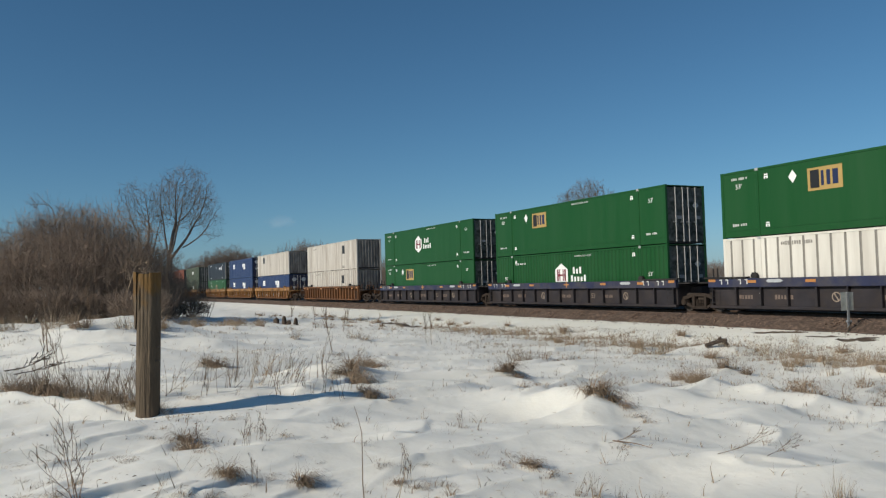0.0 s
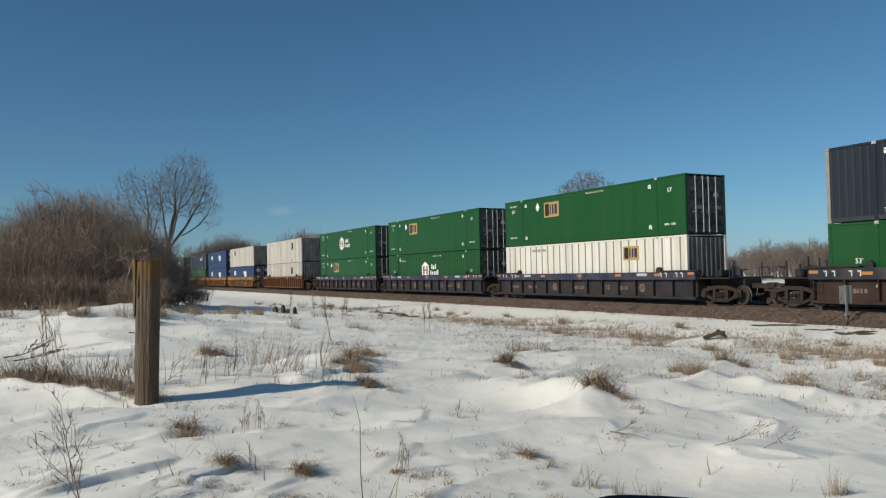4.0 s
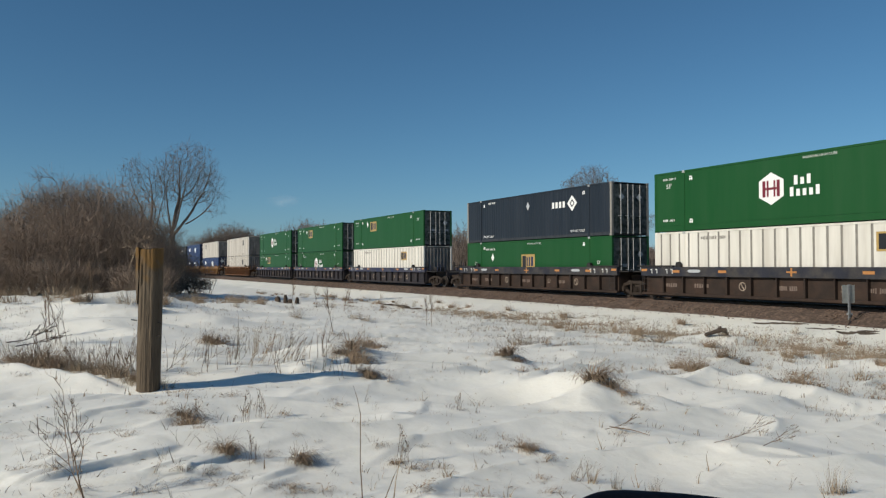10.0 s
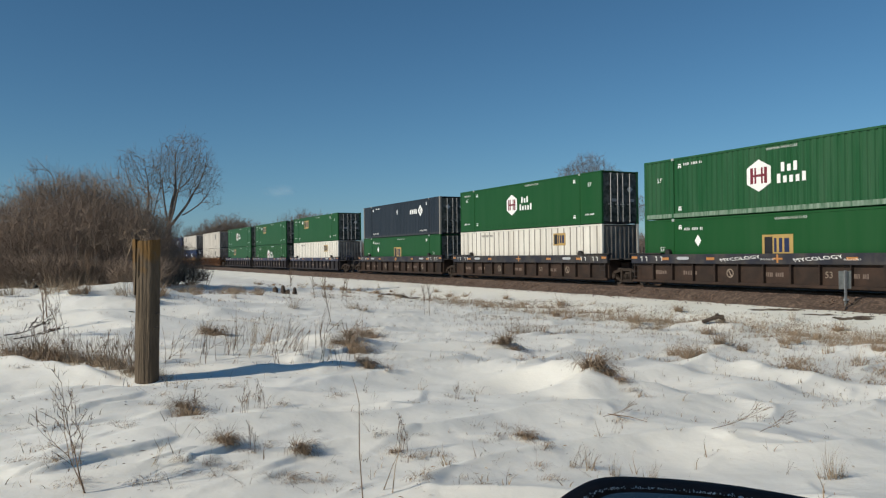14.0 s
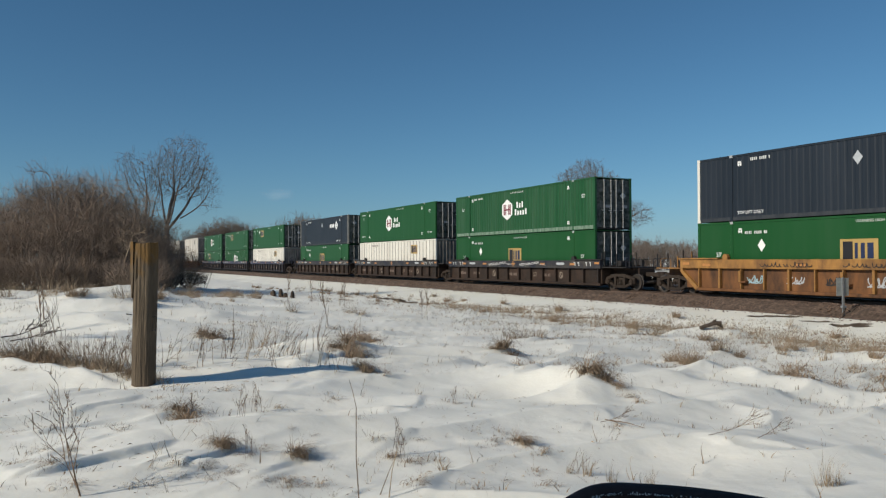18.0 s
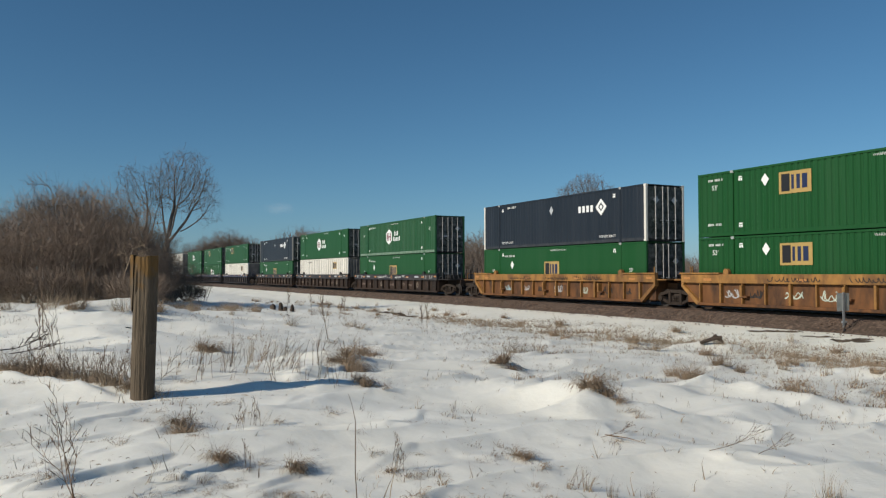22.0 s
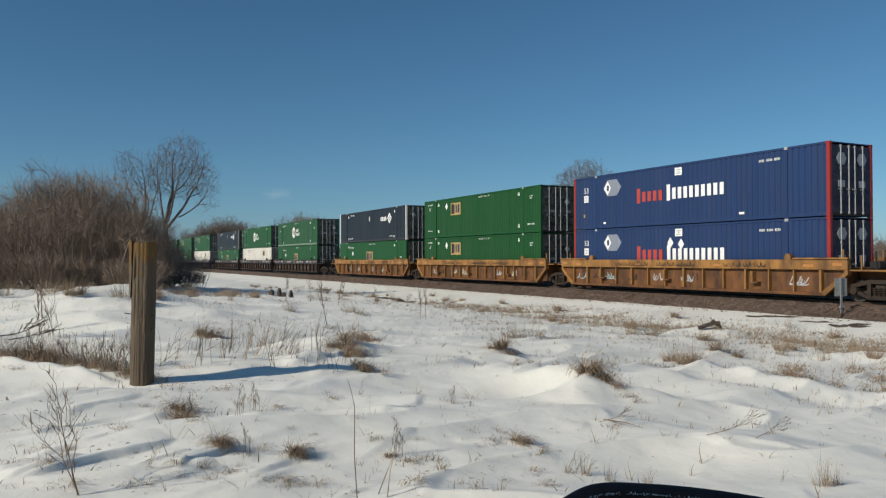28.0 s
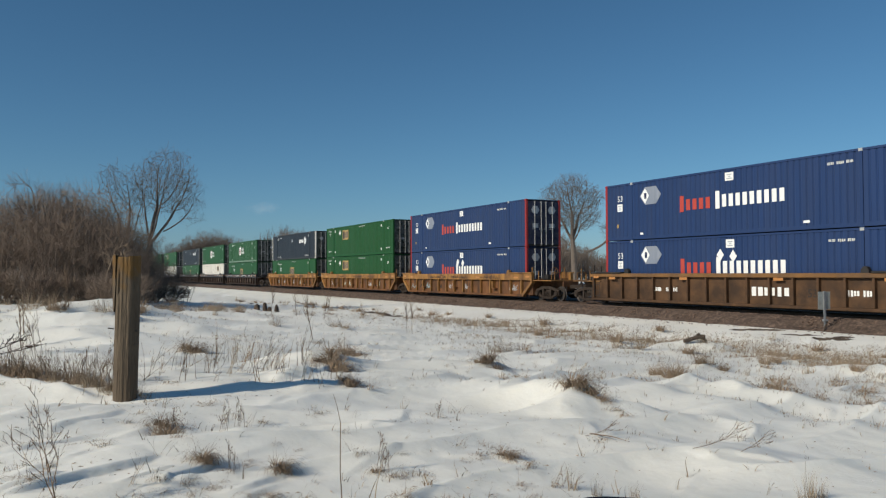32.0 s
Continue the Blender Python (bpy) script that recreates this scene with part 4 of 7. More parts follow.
def well_car(look_name, front, rear, front_end, rear_end, seed):
    """One unit of a well car. front and rear: where its trucks stand, or None; *_end: it ends in a coupler."""
    chord, panel, label = CAR_LOOK[look_name]
    mc, mp = M[chord], M[panel]
    rnd = random.Random(seed)
    car = new("well_car")
    tagged(car, label, "freight car", "well cars of the train")
    ribs_only = look_name in ("single", "ribs")
    taper = look_name == "orange"
    hs = 8.9 if taper else (8.75 if not ribs_only else 9.0)
    z0, z1, z2 = 0.20, 1.12, {"navy": 1.50, "brown": 1.57}.get(look_name, 1.60)
    if ribs_only:
        z1 = 1.42
    if taper:
        z1 = 1.20
    for sy in (1, -1):
        y = sy * 1.36
        if taper:
            out = [(-hs, z1), (-hs, z1 - 0.12), (-hs + 0.95, z0 + 0.12), (hs - 0.95, z0 + 0.12), (hs, z1 - 0.12), (hs, z1)]
        else:
            out = [(-hs, z1), (-hs, z0 + 0.1), (hs, z0 + 0.1), (hs, z1)]
        bm = bmesh.new()
        slab(bm, out, y - 0.012, y + 0.012)
        bmesh.ops.recalc_face_normals(bm, faces=bm.faces)
        part("side_panel", bm, mp, car)
        bm = bmesh.new()
        box(bm, -hs - 0.05, hs + 0.05, *sorted((y - sy * 0.03, y + sy * 0.20)), z1, z2, 0.02)
        part("top_chord", bm, mc, car)
        e = hs - 0.95 if taper else hs
        boxed("bottom_chord", (-e, e, *sorted((y - sy * 0.05, y + sy * 0.17)), z0, z0 + 0.13), mp, car, bevel=0.015)
        n = 22 if look_name == "ribs" else (17 if look_name == "single" else 14)
        for i in range(n):
            x = -e + 0.15 + (2 * e - 0.3) * i / (n - 1)
            wide = 0.03 if (not ribs_only and i % 3) else 0.05
            me = tinted(f"rib{wide}{z1}", lambda b: box(b, -wide, wide, -0.085, 0.085, z0 + 0.13, z1, 0.012), mp if not taper else mc)
            share("rib", me, car, (x, y + sy * 0.098, 0))
        if taper:
            for sx in (1, -1):
                bm = bmesh.new()
                slab(bm, [(sx * (hs + 0.05), z1), (sx * (hs + 0.05), z1 - 0.16), (sx * (hs - 0.92), z0), (sx * (hs - 1.08), z0 + 0.13), (sx * (hs - 0.1), z1 - 0.1), (sx * (hs - 0.1), z1)], *sorted((y - sy * 0.05, y + sy * 0.18)))
                bmesh.ops.recalc_face_normals(bm, faces=bm.faces)
                part("end_brace", bm, mc, car)
    boxed("well_floor", (-8.3, 8.3, -1.25, 1.25, 0.22, 0.345), M["black_steel"], car)
    bm = bmesh.new()
    tube(bm, [(-8.2, 1.18, 0.17), (8.2, 1.18, 0.17)], [0.03, 0.03], 6)
    part("brake_pipe", bm, M["black_steel"], car)
    for sx, tx, is_end in ((1, front, front_end), (-1, rear, rear_end)):
        reach = 10.75 if is_end else 9.45
        bm = bmesh.new()
        a, b = sorted((sx * 8.35, sx * reach))
        box(bm, a, b, -0.55, 0.55, 0.78, 1.16, 0.03)
        a, b = sorted((sx * 8.28, sx * 8.75))
        box(bm, a, b, -1.33, 1.33, 0.30, 1.30, 0.03)
        part("end_beam", bm, mp, car)
        if is_end:
            a, b = sorted((sx * 8.4, sx * 10.7))
            boxed("end_platform", (a, b, -1.42, 1.42, 1.16, 1.22), M["black_steel"] if look_name not in ("orange", "single") else mc, car, bevel=0.01)
            share("coupler", tinted("coupler", coupler_maker, M["truck"]), car, (sx * 10.7, 0, 0), (0, 0, 0 if sx > 0 else 180))
            # hand rail and brake wheel of the platform
            for sy in (1, -1):
                bm = bmesh.new()
                tube(bm, [(sx * 10.55, sy * 0.6, 1.2), (sx * 10.55, sy * 0.6, 1.60), (sx * 10.55, sy * 0.66, 1.65), (sx * 10.55, sy * 1.19, 1.65), (sx * 10.55, sy * 1.25, 1.60), (sx * 10.55, sy * 1.25, 1.2)], [0.022] * 6, 5)
                part("hand_rail", bm, mc, car)
            for k, (px, py, top) in enumerate(((8.95, 1.34, 2.05), (9.35, 1.30, 1.75), (9.95, 1.36, 1.9), (10.1, -1.3, 1.9), (9.2, -0.4, 1.7))):
                boxed("stanchion", (sx * px - 0.03, sx * px + 0.03, py - 0.03, py + 0.03, 1.21, top), mc if k % 2 else M["black_steel"], car, bevel=0.008)
            a, b = sorted((sx * 9.45, sx * 9.85))
            boxed("brake_reservoir", (a, b, 0.15, 1.05, 1.225, 1.55), M["black_steel"], car, bevel=0.06)
            bm = bmesh.new()
            tube(bm, [(sx * 10.72, 0.35, 0.86), (sx * 10.95, 0.36, 0.55), (sx * 11.2, 0.3, 0.42), (sx * 11.5, 0.2, 0.5)], [0.028] * 4, 6)
            part("air_hose", bm, M["black_steel"], car)
            a, b = sorted((sx * 8.75, sx * 10.7))
            boxed("draft_sill", (a, b, -0.30, 0.30, 0.55, 0.80), mp, car, bevel=0.02)
            if sx < 0:
                bm = bmesh.new()
                ring = [(sx * 10.45, 0.95 + 0.22 * math.cos(2 * math.pi * k / 14), 1.75 + 0.22 * math.sin(2 * math.pi * k / 14)) for k in range(15)]
                tube(bm, ring, [0.02] * 15, 5, cap=False)
                for k in range(3):
                    tube(bm, [(sx * 10.45, 0.95, 1.75), ring[k * 5]], [0.012, 0.012], 4)
                tube(bm, [(sx * 10.45, 0.95, 1.2), (sx * 10.45, 0.95, 1.75)], [0.03, 0.03], 5)
                part("brake_wheel", bm, mc, car)
        else:
            a, b = sorted((sx * 8.4, sx * 9.55))
            boxed("end_platform", (a, b, -1.40, 1.40, 1.30, 1.36), M["black_steel"] if look_name not in ("orange", "single") else mc, car, bevel=0.01)
        # walkway boards on top of the chord at the ends
        for sy in (1, -1):
            a, b = sorted((sx * 6.6, sx * 9.0))
            boxed("walkway", (a, b, sy * 1.49 - 0.13, sy * 1.49 + 0.13, z2 + 0.005, z2 + 0.075), M["black_steel"] if look_name not in ("orange",) else mc, car, bevel=0.01)
        # rubbing pads where the lower box is guided into the well
        for sy in (1, -1):
            bm = bmesh.new()
            slab(bm, [(sx * 6.46, z2 - 0.05), (sx * 6.14, z2 - 0.05), (sx * 6.15, z2 + 0.12), (sx * 6.24, z2 + 0.24), (sx * 6.38, z2 + 0.24), (sx * 6.45, z2 + 0.12)], *sorted((sy * 1.34, sy * 1.50)))
            bmesh.ops.recalc_face_normals(bm, faces=bm.faces)
            part("guide_pad", bm, M["black_steel"] if not taper else mc, car)
        # steps and grab irons
        if not taper:
            bm = bmesh.new()
            for k in range(3):
                zz = 0.45 + k * 0.28
                tube(bm, [(sx * 8.25, 1.6, zz), (sx * 8.65, 1.6, zz)], [0.014, 0.014], 4)
            for xx in (8.25, 8.65):
                tube(bm, [(sx * xx, 1.6, 0.4), (sx * xx, 1.6, 1.14), (sx * xx, 1.5, 1.2)], [0.012] * 3, 4)
            part("ladder", bm, M["black_steel"], car)
        # upright guide posts of the stacking gear
        for sy in (1, -1):
            boxed("guide_post", (sx * 8.55 - 0.03, sx * 8.55 + 0.03, sy * 1.2 - 0.03, sy * 1.2 + 0.03, 1.3, 1.98), mc if taper else M["black_steel"], car, bevel=0.01)
        if tx is not None:
            add_truck(car, tx)
    # amber reflectors and stencils on the chord
    yf = 1.36 + 0.203
    for x in (8.55, 7.3, 2.4, -2.7, -7.3, -8.55) if taper or ribs_only else (8.55, 6.35, 3.5, -3.4, -6.35, -8.55):
        w = 0.20 if abs(x) > 8 else 0.23
        me = tinted(f"reflector{w}", lambda b: slab(b, rect(-w, w, -0.058, 0.058), 0, 0.006), M["reflector"])
        share("reflector", me, car, (x, yf, 1.36 if abs(x) < 8 else 1.42))
    if look_name in ("navy", "brown"):
        for sx in (1, -1):
            for k, x in enumerate((8.0, 7.65, 6.95, 6.6)):
                me = tinted("hook_mark", lambda b: slab(b, [(-0.03, -0.11), (0.02, -0.11), (0.02, 0.06), (0.11, 0.06), (0.11, 0.11), (-0.03, 0.11)], 0, 0.006), M["decal_worn"])
                share("stencil", me, car, (sx * x, yf, 1.36))
        me = tinted("capsule", lambda b: slab(b, [(-0.42, 0), (-0.3, -0.07), (0.3, -0.07), (0.42, 0), (0.3, 0.07), (-0.3, 0.07)], 0, 0.006), M["decal_grey"])
        share("stencil", me, car, (5.2, yf, 1.38))
        cross = tinted("cross_mark", lambda b: (slab(b, rect(-0.24, 0.24, -0.035, 0.035), 0, 0.006), slab(b, rect(-0.04, 0.04, -0.17, 0.17), 0, 0.008)), M["reflector"])
        share("cross_mark", cross, car, (-0.1, yf, 1.36), label="small orange cross mark")
        share("stencil", me, car, (-5.2, yf, 1.38))
    # sprayed words, twice along the chord
    if look_name == "brown" and rear_end:
        for x in (1.85, -1.95):
            me = text_mesh("MYCOLOGY", 0.34)
            me.transform(Matrix(((-1.15, 0, 0.42, 0), (0, 1, 0, 0), (0, 0, 0.60, 0), (0, 0, 0, 1))) @ Matrix.Diagonal((-1, 1, 1, 1)))
            me.materials.append(M["decal_white"])
            share("lettering", me, car, (x, yf + 0.003, 1.36), (0, 4, 0), label="white sprayed lettering")
            share("scrawl", scrawl_mesh(rnd, 0.7, 0.09, M["decal_white"]), car, (x - 1.45, yf + 0.002, 1.34))
    # stencils and scrawls on the panels
    yp = 1.36 + 0.0125
    if look_name in ("navy", "brown"):
        me = text_mesh("53", 0.36)
        me.materials.append(M["stencil_tan"])
        share("lettering", me, car, (-2.3, yp + 0.003, 0.72))
        ring = tinted("ring_emblem", ring_maker, M["stencil_tan"])
        for x in (2.55, -5.0):
            share("emblem", ring, car, (x, yp, 0.72), label="faded round stencil emblem")
        tri = tinted("tri_mark", lambda b: slab(b, [(-0.09, -0.1), (0.09, -0.1), (0, 0.12)], 0, 0.005), M["decal_worn"])
        share("stencil", tri, car, (6.05, yp, 0.95))
        for x, n, w in ((6.9, 4, 0.9), (4.9, 4, 0.9), (0.2, 6, 0.9), (-3.6, 5, 0.7)):
            me2 = bars(w, 0.2, n, rnd)
            m3 = bpy.data.meshes.new("strokes")
            me2.to_mesh(m3)
            me2.free()
            m3.materials.append(M["panel_strokes"])
            tagged(share("number_strokes", m3, car, (x, yp, 0.70)), kind="stuff")
    if look_name in ("orange", "single"):
        me = text_mesh("53", 0.45)
        me.materials.append(M["black_steel"])
        share("lettering", me, car, (-1.2 if look_name == "orange" else -4.1, yp + 0.003, 0.80))
    if look_name == "orange":
        mats = [M["decal_grey"], M["scrawl_pale"], M["decal_grey"], M["black_steel"], M["scrawl_blue"], M["black_steel"]]
        spots = [7.1, 6.0, 4.7, 2.9, 1.2, -0.6, -3.2, -5.2, -6.7]
        for k, x in enumerate(rnd.sample(spots, 7)):
            tag = scrawl_mesh(rnd, 0.55 + rnd.random() * 0.45, 0.30 + 0.2 * rnd.random(), mats[rnd.randrange(6)], 3, 0.020)
            share("scrawl", tag, car, (x + rnd.uniform(-0.15, 0.15), yp + 0.002, 0.76))
        for k in range(3):
            x = 3.0 - k * 3.4 + rnd.uniform(-0.5, 0.5)
            share("scrawl", scrawl_mesh(rnd, 2.4, 0.22, M["black_steel"], 1, 0.017), car, (x, yf + 0.002, 1.40))
    if look_name == "orange":
        for x in (5.4, 0.6, -4.6):
            boxed("bracket", (x - 0.06, x + 0.06, 1.375, 1.62, 0.62, 1.12), mc, car, bevel=0.012)
            boxed("bracket", (x - 0.30, x + 0.06, 1.375, 1.60, 0.60, 0.68), mp, car, bevel=0.012)
    if look_name == "single":
        for x, n, w, h in ((4.2, 3, 0.5, 0.2), (3.3, 5, 0.75, 0.2), (-2.2, 4, 1.9, 0.42), (-6.1, 6, 1.1, 0.25)):
            bmx = bars(w, h, n, rnd, 0.15)
            m3 = bpy.data.meshes.new("strokes")
            bmx.to_mesh(m3)
            bmx.free()
            m3.materials.append(M["decal_white"])
            tagged(share("number_strokes", m3, car, (x, yp, 0.85)), kind="stuff")
    return car


M["stencil_tan"] = material("faded_stencil_paint", (0.24, 0.19, 0.15), 0.6, vary=0.3, scale=5)
M["panel_strokes"] = material("worn_stencil_paint", (0.16, 0.12, 0.10), 0.6, vary=0.3, scale=5)
M["scrawl_blue"] = material("pale_blue_spray", (0.28, 0.40, 0.44), 0.5, vary=0.2, scale=5)
M["scrawl_pale"] = material("pale_green_spray", (0.45, 0.52, 0.45), 0.5, vary=0.2, scale=5)


def scrawl_mesh(rnd, w, h, mat, layers=1, pen=0.0):
    """Sprayed loops that say nothing: ribbons that wander over one another."""
    v, f = [], []
    for layer in range(layers):
        loops = max(2, int(w / (h * (0.8 if layers == 1 else 1.1))))
        n = loops * 9
        tall = [rnd.uniform(0.35, 1.0) for _ in range(loops + 1)]
        wide = [rnd.uniform(0.1, 0.9) for _ in range(loops + 1)]
        lifted = [rnd.random() < 0.22 for _ in range(loops + 1)]
        lean = rnd.uniform(-0.5, 0.3)
        phase = rnd.uniform(0, 6.28) if layers > 1 else 0.0
        pts = []
        for i in range(n):
            k = i / (n - 1)
            j = min(loops - 1, int(k * loops))
            a = k * loops * 2 * math.pi + 0.9 * math.sin(j * 2.3 + w) + phase
            z = h / 2 * tall[j] * math.cos(a) - h * 0.35 * (1 - tall[j])
            pts.append((w / 2 - w * k + wide[j] * h * 0.35 * math.sin(a) + lean * z, z))
        t = pen or min(0.022, h * 0.06)
        o = len(v)
        for i, (x, z) in enumerate(pts):
            p, q = pts[max(i - 1, 0)], pts[min(i + 1, n - 1)]
            d = Vector((q[0] - p[0], q[1] - p[1]))
            nrm = Vector((-d.y, d.x)).normalized() * t if d.length > 0.01 else Vector((t, 0))
            y = 0.002 + 0.0002 * i + 0.004 * layer
            v += [(x + nrm.x, y, z + nrm.y), (x - nrm.x, y, z - nrm.y)]
        for i in range(n - 1):
            if not (lifted[i // 9] and i % 9 > 3):
                f.append((o + 2 * i, o + 2 * i + 1, o + 2 * i + 3, o + 2 * i + 2))
    me = bpy.data.meshes.new("scrawl")
    me.from_pydata(v, [], f)
    me.materials.append(mat)
    me.update()
    return me


# middle of each unit along the track at nine seconds, car, lower box, upper box, whether the unit leads or ends its car
UNITS = (
    (226.2, "orange", "old", "rust", 1, 0), (206.6, "orange", "old", "rust", 0, 0), (187.0, "orange", "old", "old", 0, 1),
    (160.72, "orange", "gold_low", "slate", 1, 0), (141.17, "orange", "blue_far", "blue_far", 0, 0), (121.59, "orange", "blue_far", "white_sheet", 0, 1),
    (97.5, "ribs", "white_top", "white_plain", 1, 1),
    (74.17, "navy", "gold_low_left", "hex_top", 1, 0), (54.9, "navy", "hex_low", "gold_top", 0, 0), (35.25, "navy", "white_rib", "gold_top", 0, 1),
    (11.69, "brown", "gold_low", "slate", 1, 0), (-7.78, "brown", "white_rib", "hex_top", 0, 0), (-27.32, "brown", "gold_low", "hex_pale", 0, 1),
    (-50.98, "orange", "gold_low", "slate_trim", 1, 0), (-70.63, "orange", "gold_low_rib", "gold_top_rib", 0, 0), (-90.11, "orange", "pacer_low", "pacer", 0, 1),
    (-113.6, "single", "pacer_low", "pacer", 1, 1),
)
TRAIN = []


def build_train():
    for i, (s, look_name, low, top, lead, last) in enumerate(UNITS):
        half = (s - UNITS[i + 1][0]) / 2 if i + 1 < len(UNITS) else 12
        car = well_car(look_name, 9.85 if lead else None, -9.85 if last else -half, bool(lead), bool(last), 40 + i)
        TRAIN.append((car, s, 0.0))
        TRAIN.append((box_spec(low, 0), s, 0.356))
        TRAIN.append((box_spec("slate", 2) if top == "slate_trim" else box_spec(top, 1), s, 0.356 + TALL + 0.012))


build_train()


def gone(t):
    """How far the train has rolled at t seconds, from its place at nine seconds."""
    k = t - 16.0
    return ((((9.17e-07 * k + 3.4125e-05) * k - 7.565e-04) * k - 8.31683e-03) * k + 4.994361) * k + 34.973786


# ---- trees and shrubs ----
M["bark"] = material("grey_brown_bark", (0.14, 0.115, 0.098), 0.9, vary=0.3, scale=5, dirt=(0.16, 0.13, 0.105), dirt_amount=0.6, bump=0.6)
M["bark_far"] = material("dull_bark", (0.18, 0.145, 0.122), 0.9, vary=0.25, scale=2)
M["twig"] = material("red_brown_twigs", (0.215, 0.163, 0.126), 0.9, vary=0.35, scale=1.2, per_object=0.18)
M["twig_dark"] = material("dark_twigs", (0.045, 0.033, 0.027), 0.9, vary=0.3, scale=3)
M["straw"] = material("dry_straw", (0.275, 0.218, 0.155), 0.85, vary=0.4, scale=6, per_object=0.2)
M["straw_brown"] = material("brown_dead_grass", (0.275, 0.205, 0.142), 0.85, vary=0.4, scale=6, per_object=0.2)
M["stem"] = material("dry_weed_stem", (0.17, 0.115, 0.075), 0.85, vary=0.3, scale=6)


class Limbs:
    """Tapered limbs, gathered as plain vertex and face lists."""

    def __init__(self):
        self.v, self.f = [], []

    def limb(self, pts, r0, r1, sides):
        n = len(pts)
        base = len(self.v)
        if sides < 3:
            # a flat twig
            d = (pts[-1] - pts[0]).normalized()
            a = d.cross(Vector((math.sin(base * 1.7), math.cos(base * 1.7), 0.4))).normalized()
            for i, p in enumerate(pts):
                r = r0 + (r1 - r0) * i / (n - 1)
                self.v += [p - a * r, p + a * r]
            for i in range(n - 1):
                o = base + 2 * i
                self.f.append((o, o + 1, o + 3, o + 2))
            return
        for i, p in enumerate(pts):
            d = pts[min(i + 1, n - 1)] - pts[max(i - 1, 0)]
            d = d.normalized() if d.length > 1e-6 else Vector((0, 0, 1))
            a = d.cross(Vector((0.3, 0.2, 0.93)) if abs(d.z) < 0.9 else Vector((1, 0, 0))).normalized()
            b = d.cross(a)
            r = r0 + (r1 - r0) * i / (n - 1)
            for k in range(sides):
                t = 2 * math.pi * k / sides
                self.v.append(p + (a * math.cos(t) + b * math.sin(t)) * r)
        for i in range(n - 1):
            for k in range(sides):
                k2 = (k + 1) % sides
                o = base + i * sides
                self.f.append((o + k, o + k2, o + sides + k2, o + sides + k))

    def branch(self, pts, radii, sides):
        """A limb with its own thickness at every point."""
        n, base = len(pts), len(self.v)
        if sides == 2:
            d = (pts[-1] - pts[0]).normalized()
            a = d.cross(Vector((math.sin(base * 1.7), math.cos(base * 1.7), 0.4))).normalized()
            for p, r in zip(pts, radii):
                self.v += [p - a * r, p + a * r]
            self.f += [(o, o + 1, o + 3, o + 2) for o in range(base, base + 2 * n - 2, 2)]
            return
        for i, p in enumerate(pts):
            d = (pts[min(i + 1, n - 1)] - pts[max(i - 1, 0)]).normalized()
            a = d.cross(Vector((0.3, 0.2, 0.93)) if abs(d.z) < 0.9 else Vector((1, 0, 0))).normalized()
            b = d.cross(a)
            for k in range(sides):
                t = 2 * math.pi * k / sides
                self.v.append(p + (a * math.cos(t) + b * math.sin(t)) * radii[i])
        for i in range(n - 1):
            for k in range(sides):
                k2, o = (k + 1) % sides, base + i * sides
                self.f.append((o + k, o + k2, o + sides + k2, o + sides + k))

    def mesh(self, name, mat):
        me = bpy.data.meshes.new(name)
        me.from_pydata([tuple(v) for v in self.v], [], self.f)
        me.materials.append(mat)
        me.update()
        return me


def wander(rnd, p, d, length, n, bend, lift):
    pts = [p.copy()]
    d = d.normalized()
    for _ in range(n):
        d = (d + Vector((rnd.gauss(0, bend), rnd.gauss(0, bend), rnd.gauss(0, bend) + lift))).normalized()
        p = p + d * (length / n)
        pts.append(p.copy())
    return pts, d


def sprout(L, rnd, pts, r, length, depth, counts, spread, lift, sides, thin):
    """Branches along a limb, and theirs in turn."""
    if depth >= len(counts):
        return
    n = len(pts) - 1
    for _ in range(counts[depth]):
        k = rnd.uniform(0.2, 1.0)
        i = min(int(k * n), n - 1)
        p = pts[i].lerp(pts[i + 1], k * n - i)
        d = (pts[i + 1] - pts[i]).normalized()
        side = Vector((rnd.gauss(0, 1), rnd.gauss(0, 1), rnd.gauss(0, 0.5))).normalized()
        nd = (d + side * spread * rnd.uniform(0.6, 1.2)).normalized()
        ln = length * rnd.uniform(0.5, 0.9) * (1.15 - 0.6 * k)
        rr = max(thin, r * (1 - 0.75 * k) * 0.42)
        q, _ = wander(rnd, p, nd, ln, 4 if depth < 1 else (3 if depth < 2 else 2), 0.11, lift)
        L.limb(q, rr, max(thin * 0.6, rr * 0.3), 4 if depth == 0 else (3 if rr > thin * 1.6 else 2))
        sprout(L, rnd, q, rr, ln * 0.80, depth + 1, counts, spread, lift, sides, thin)


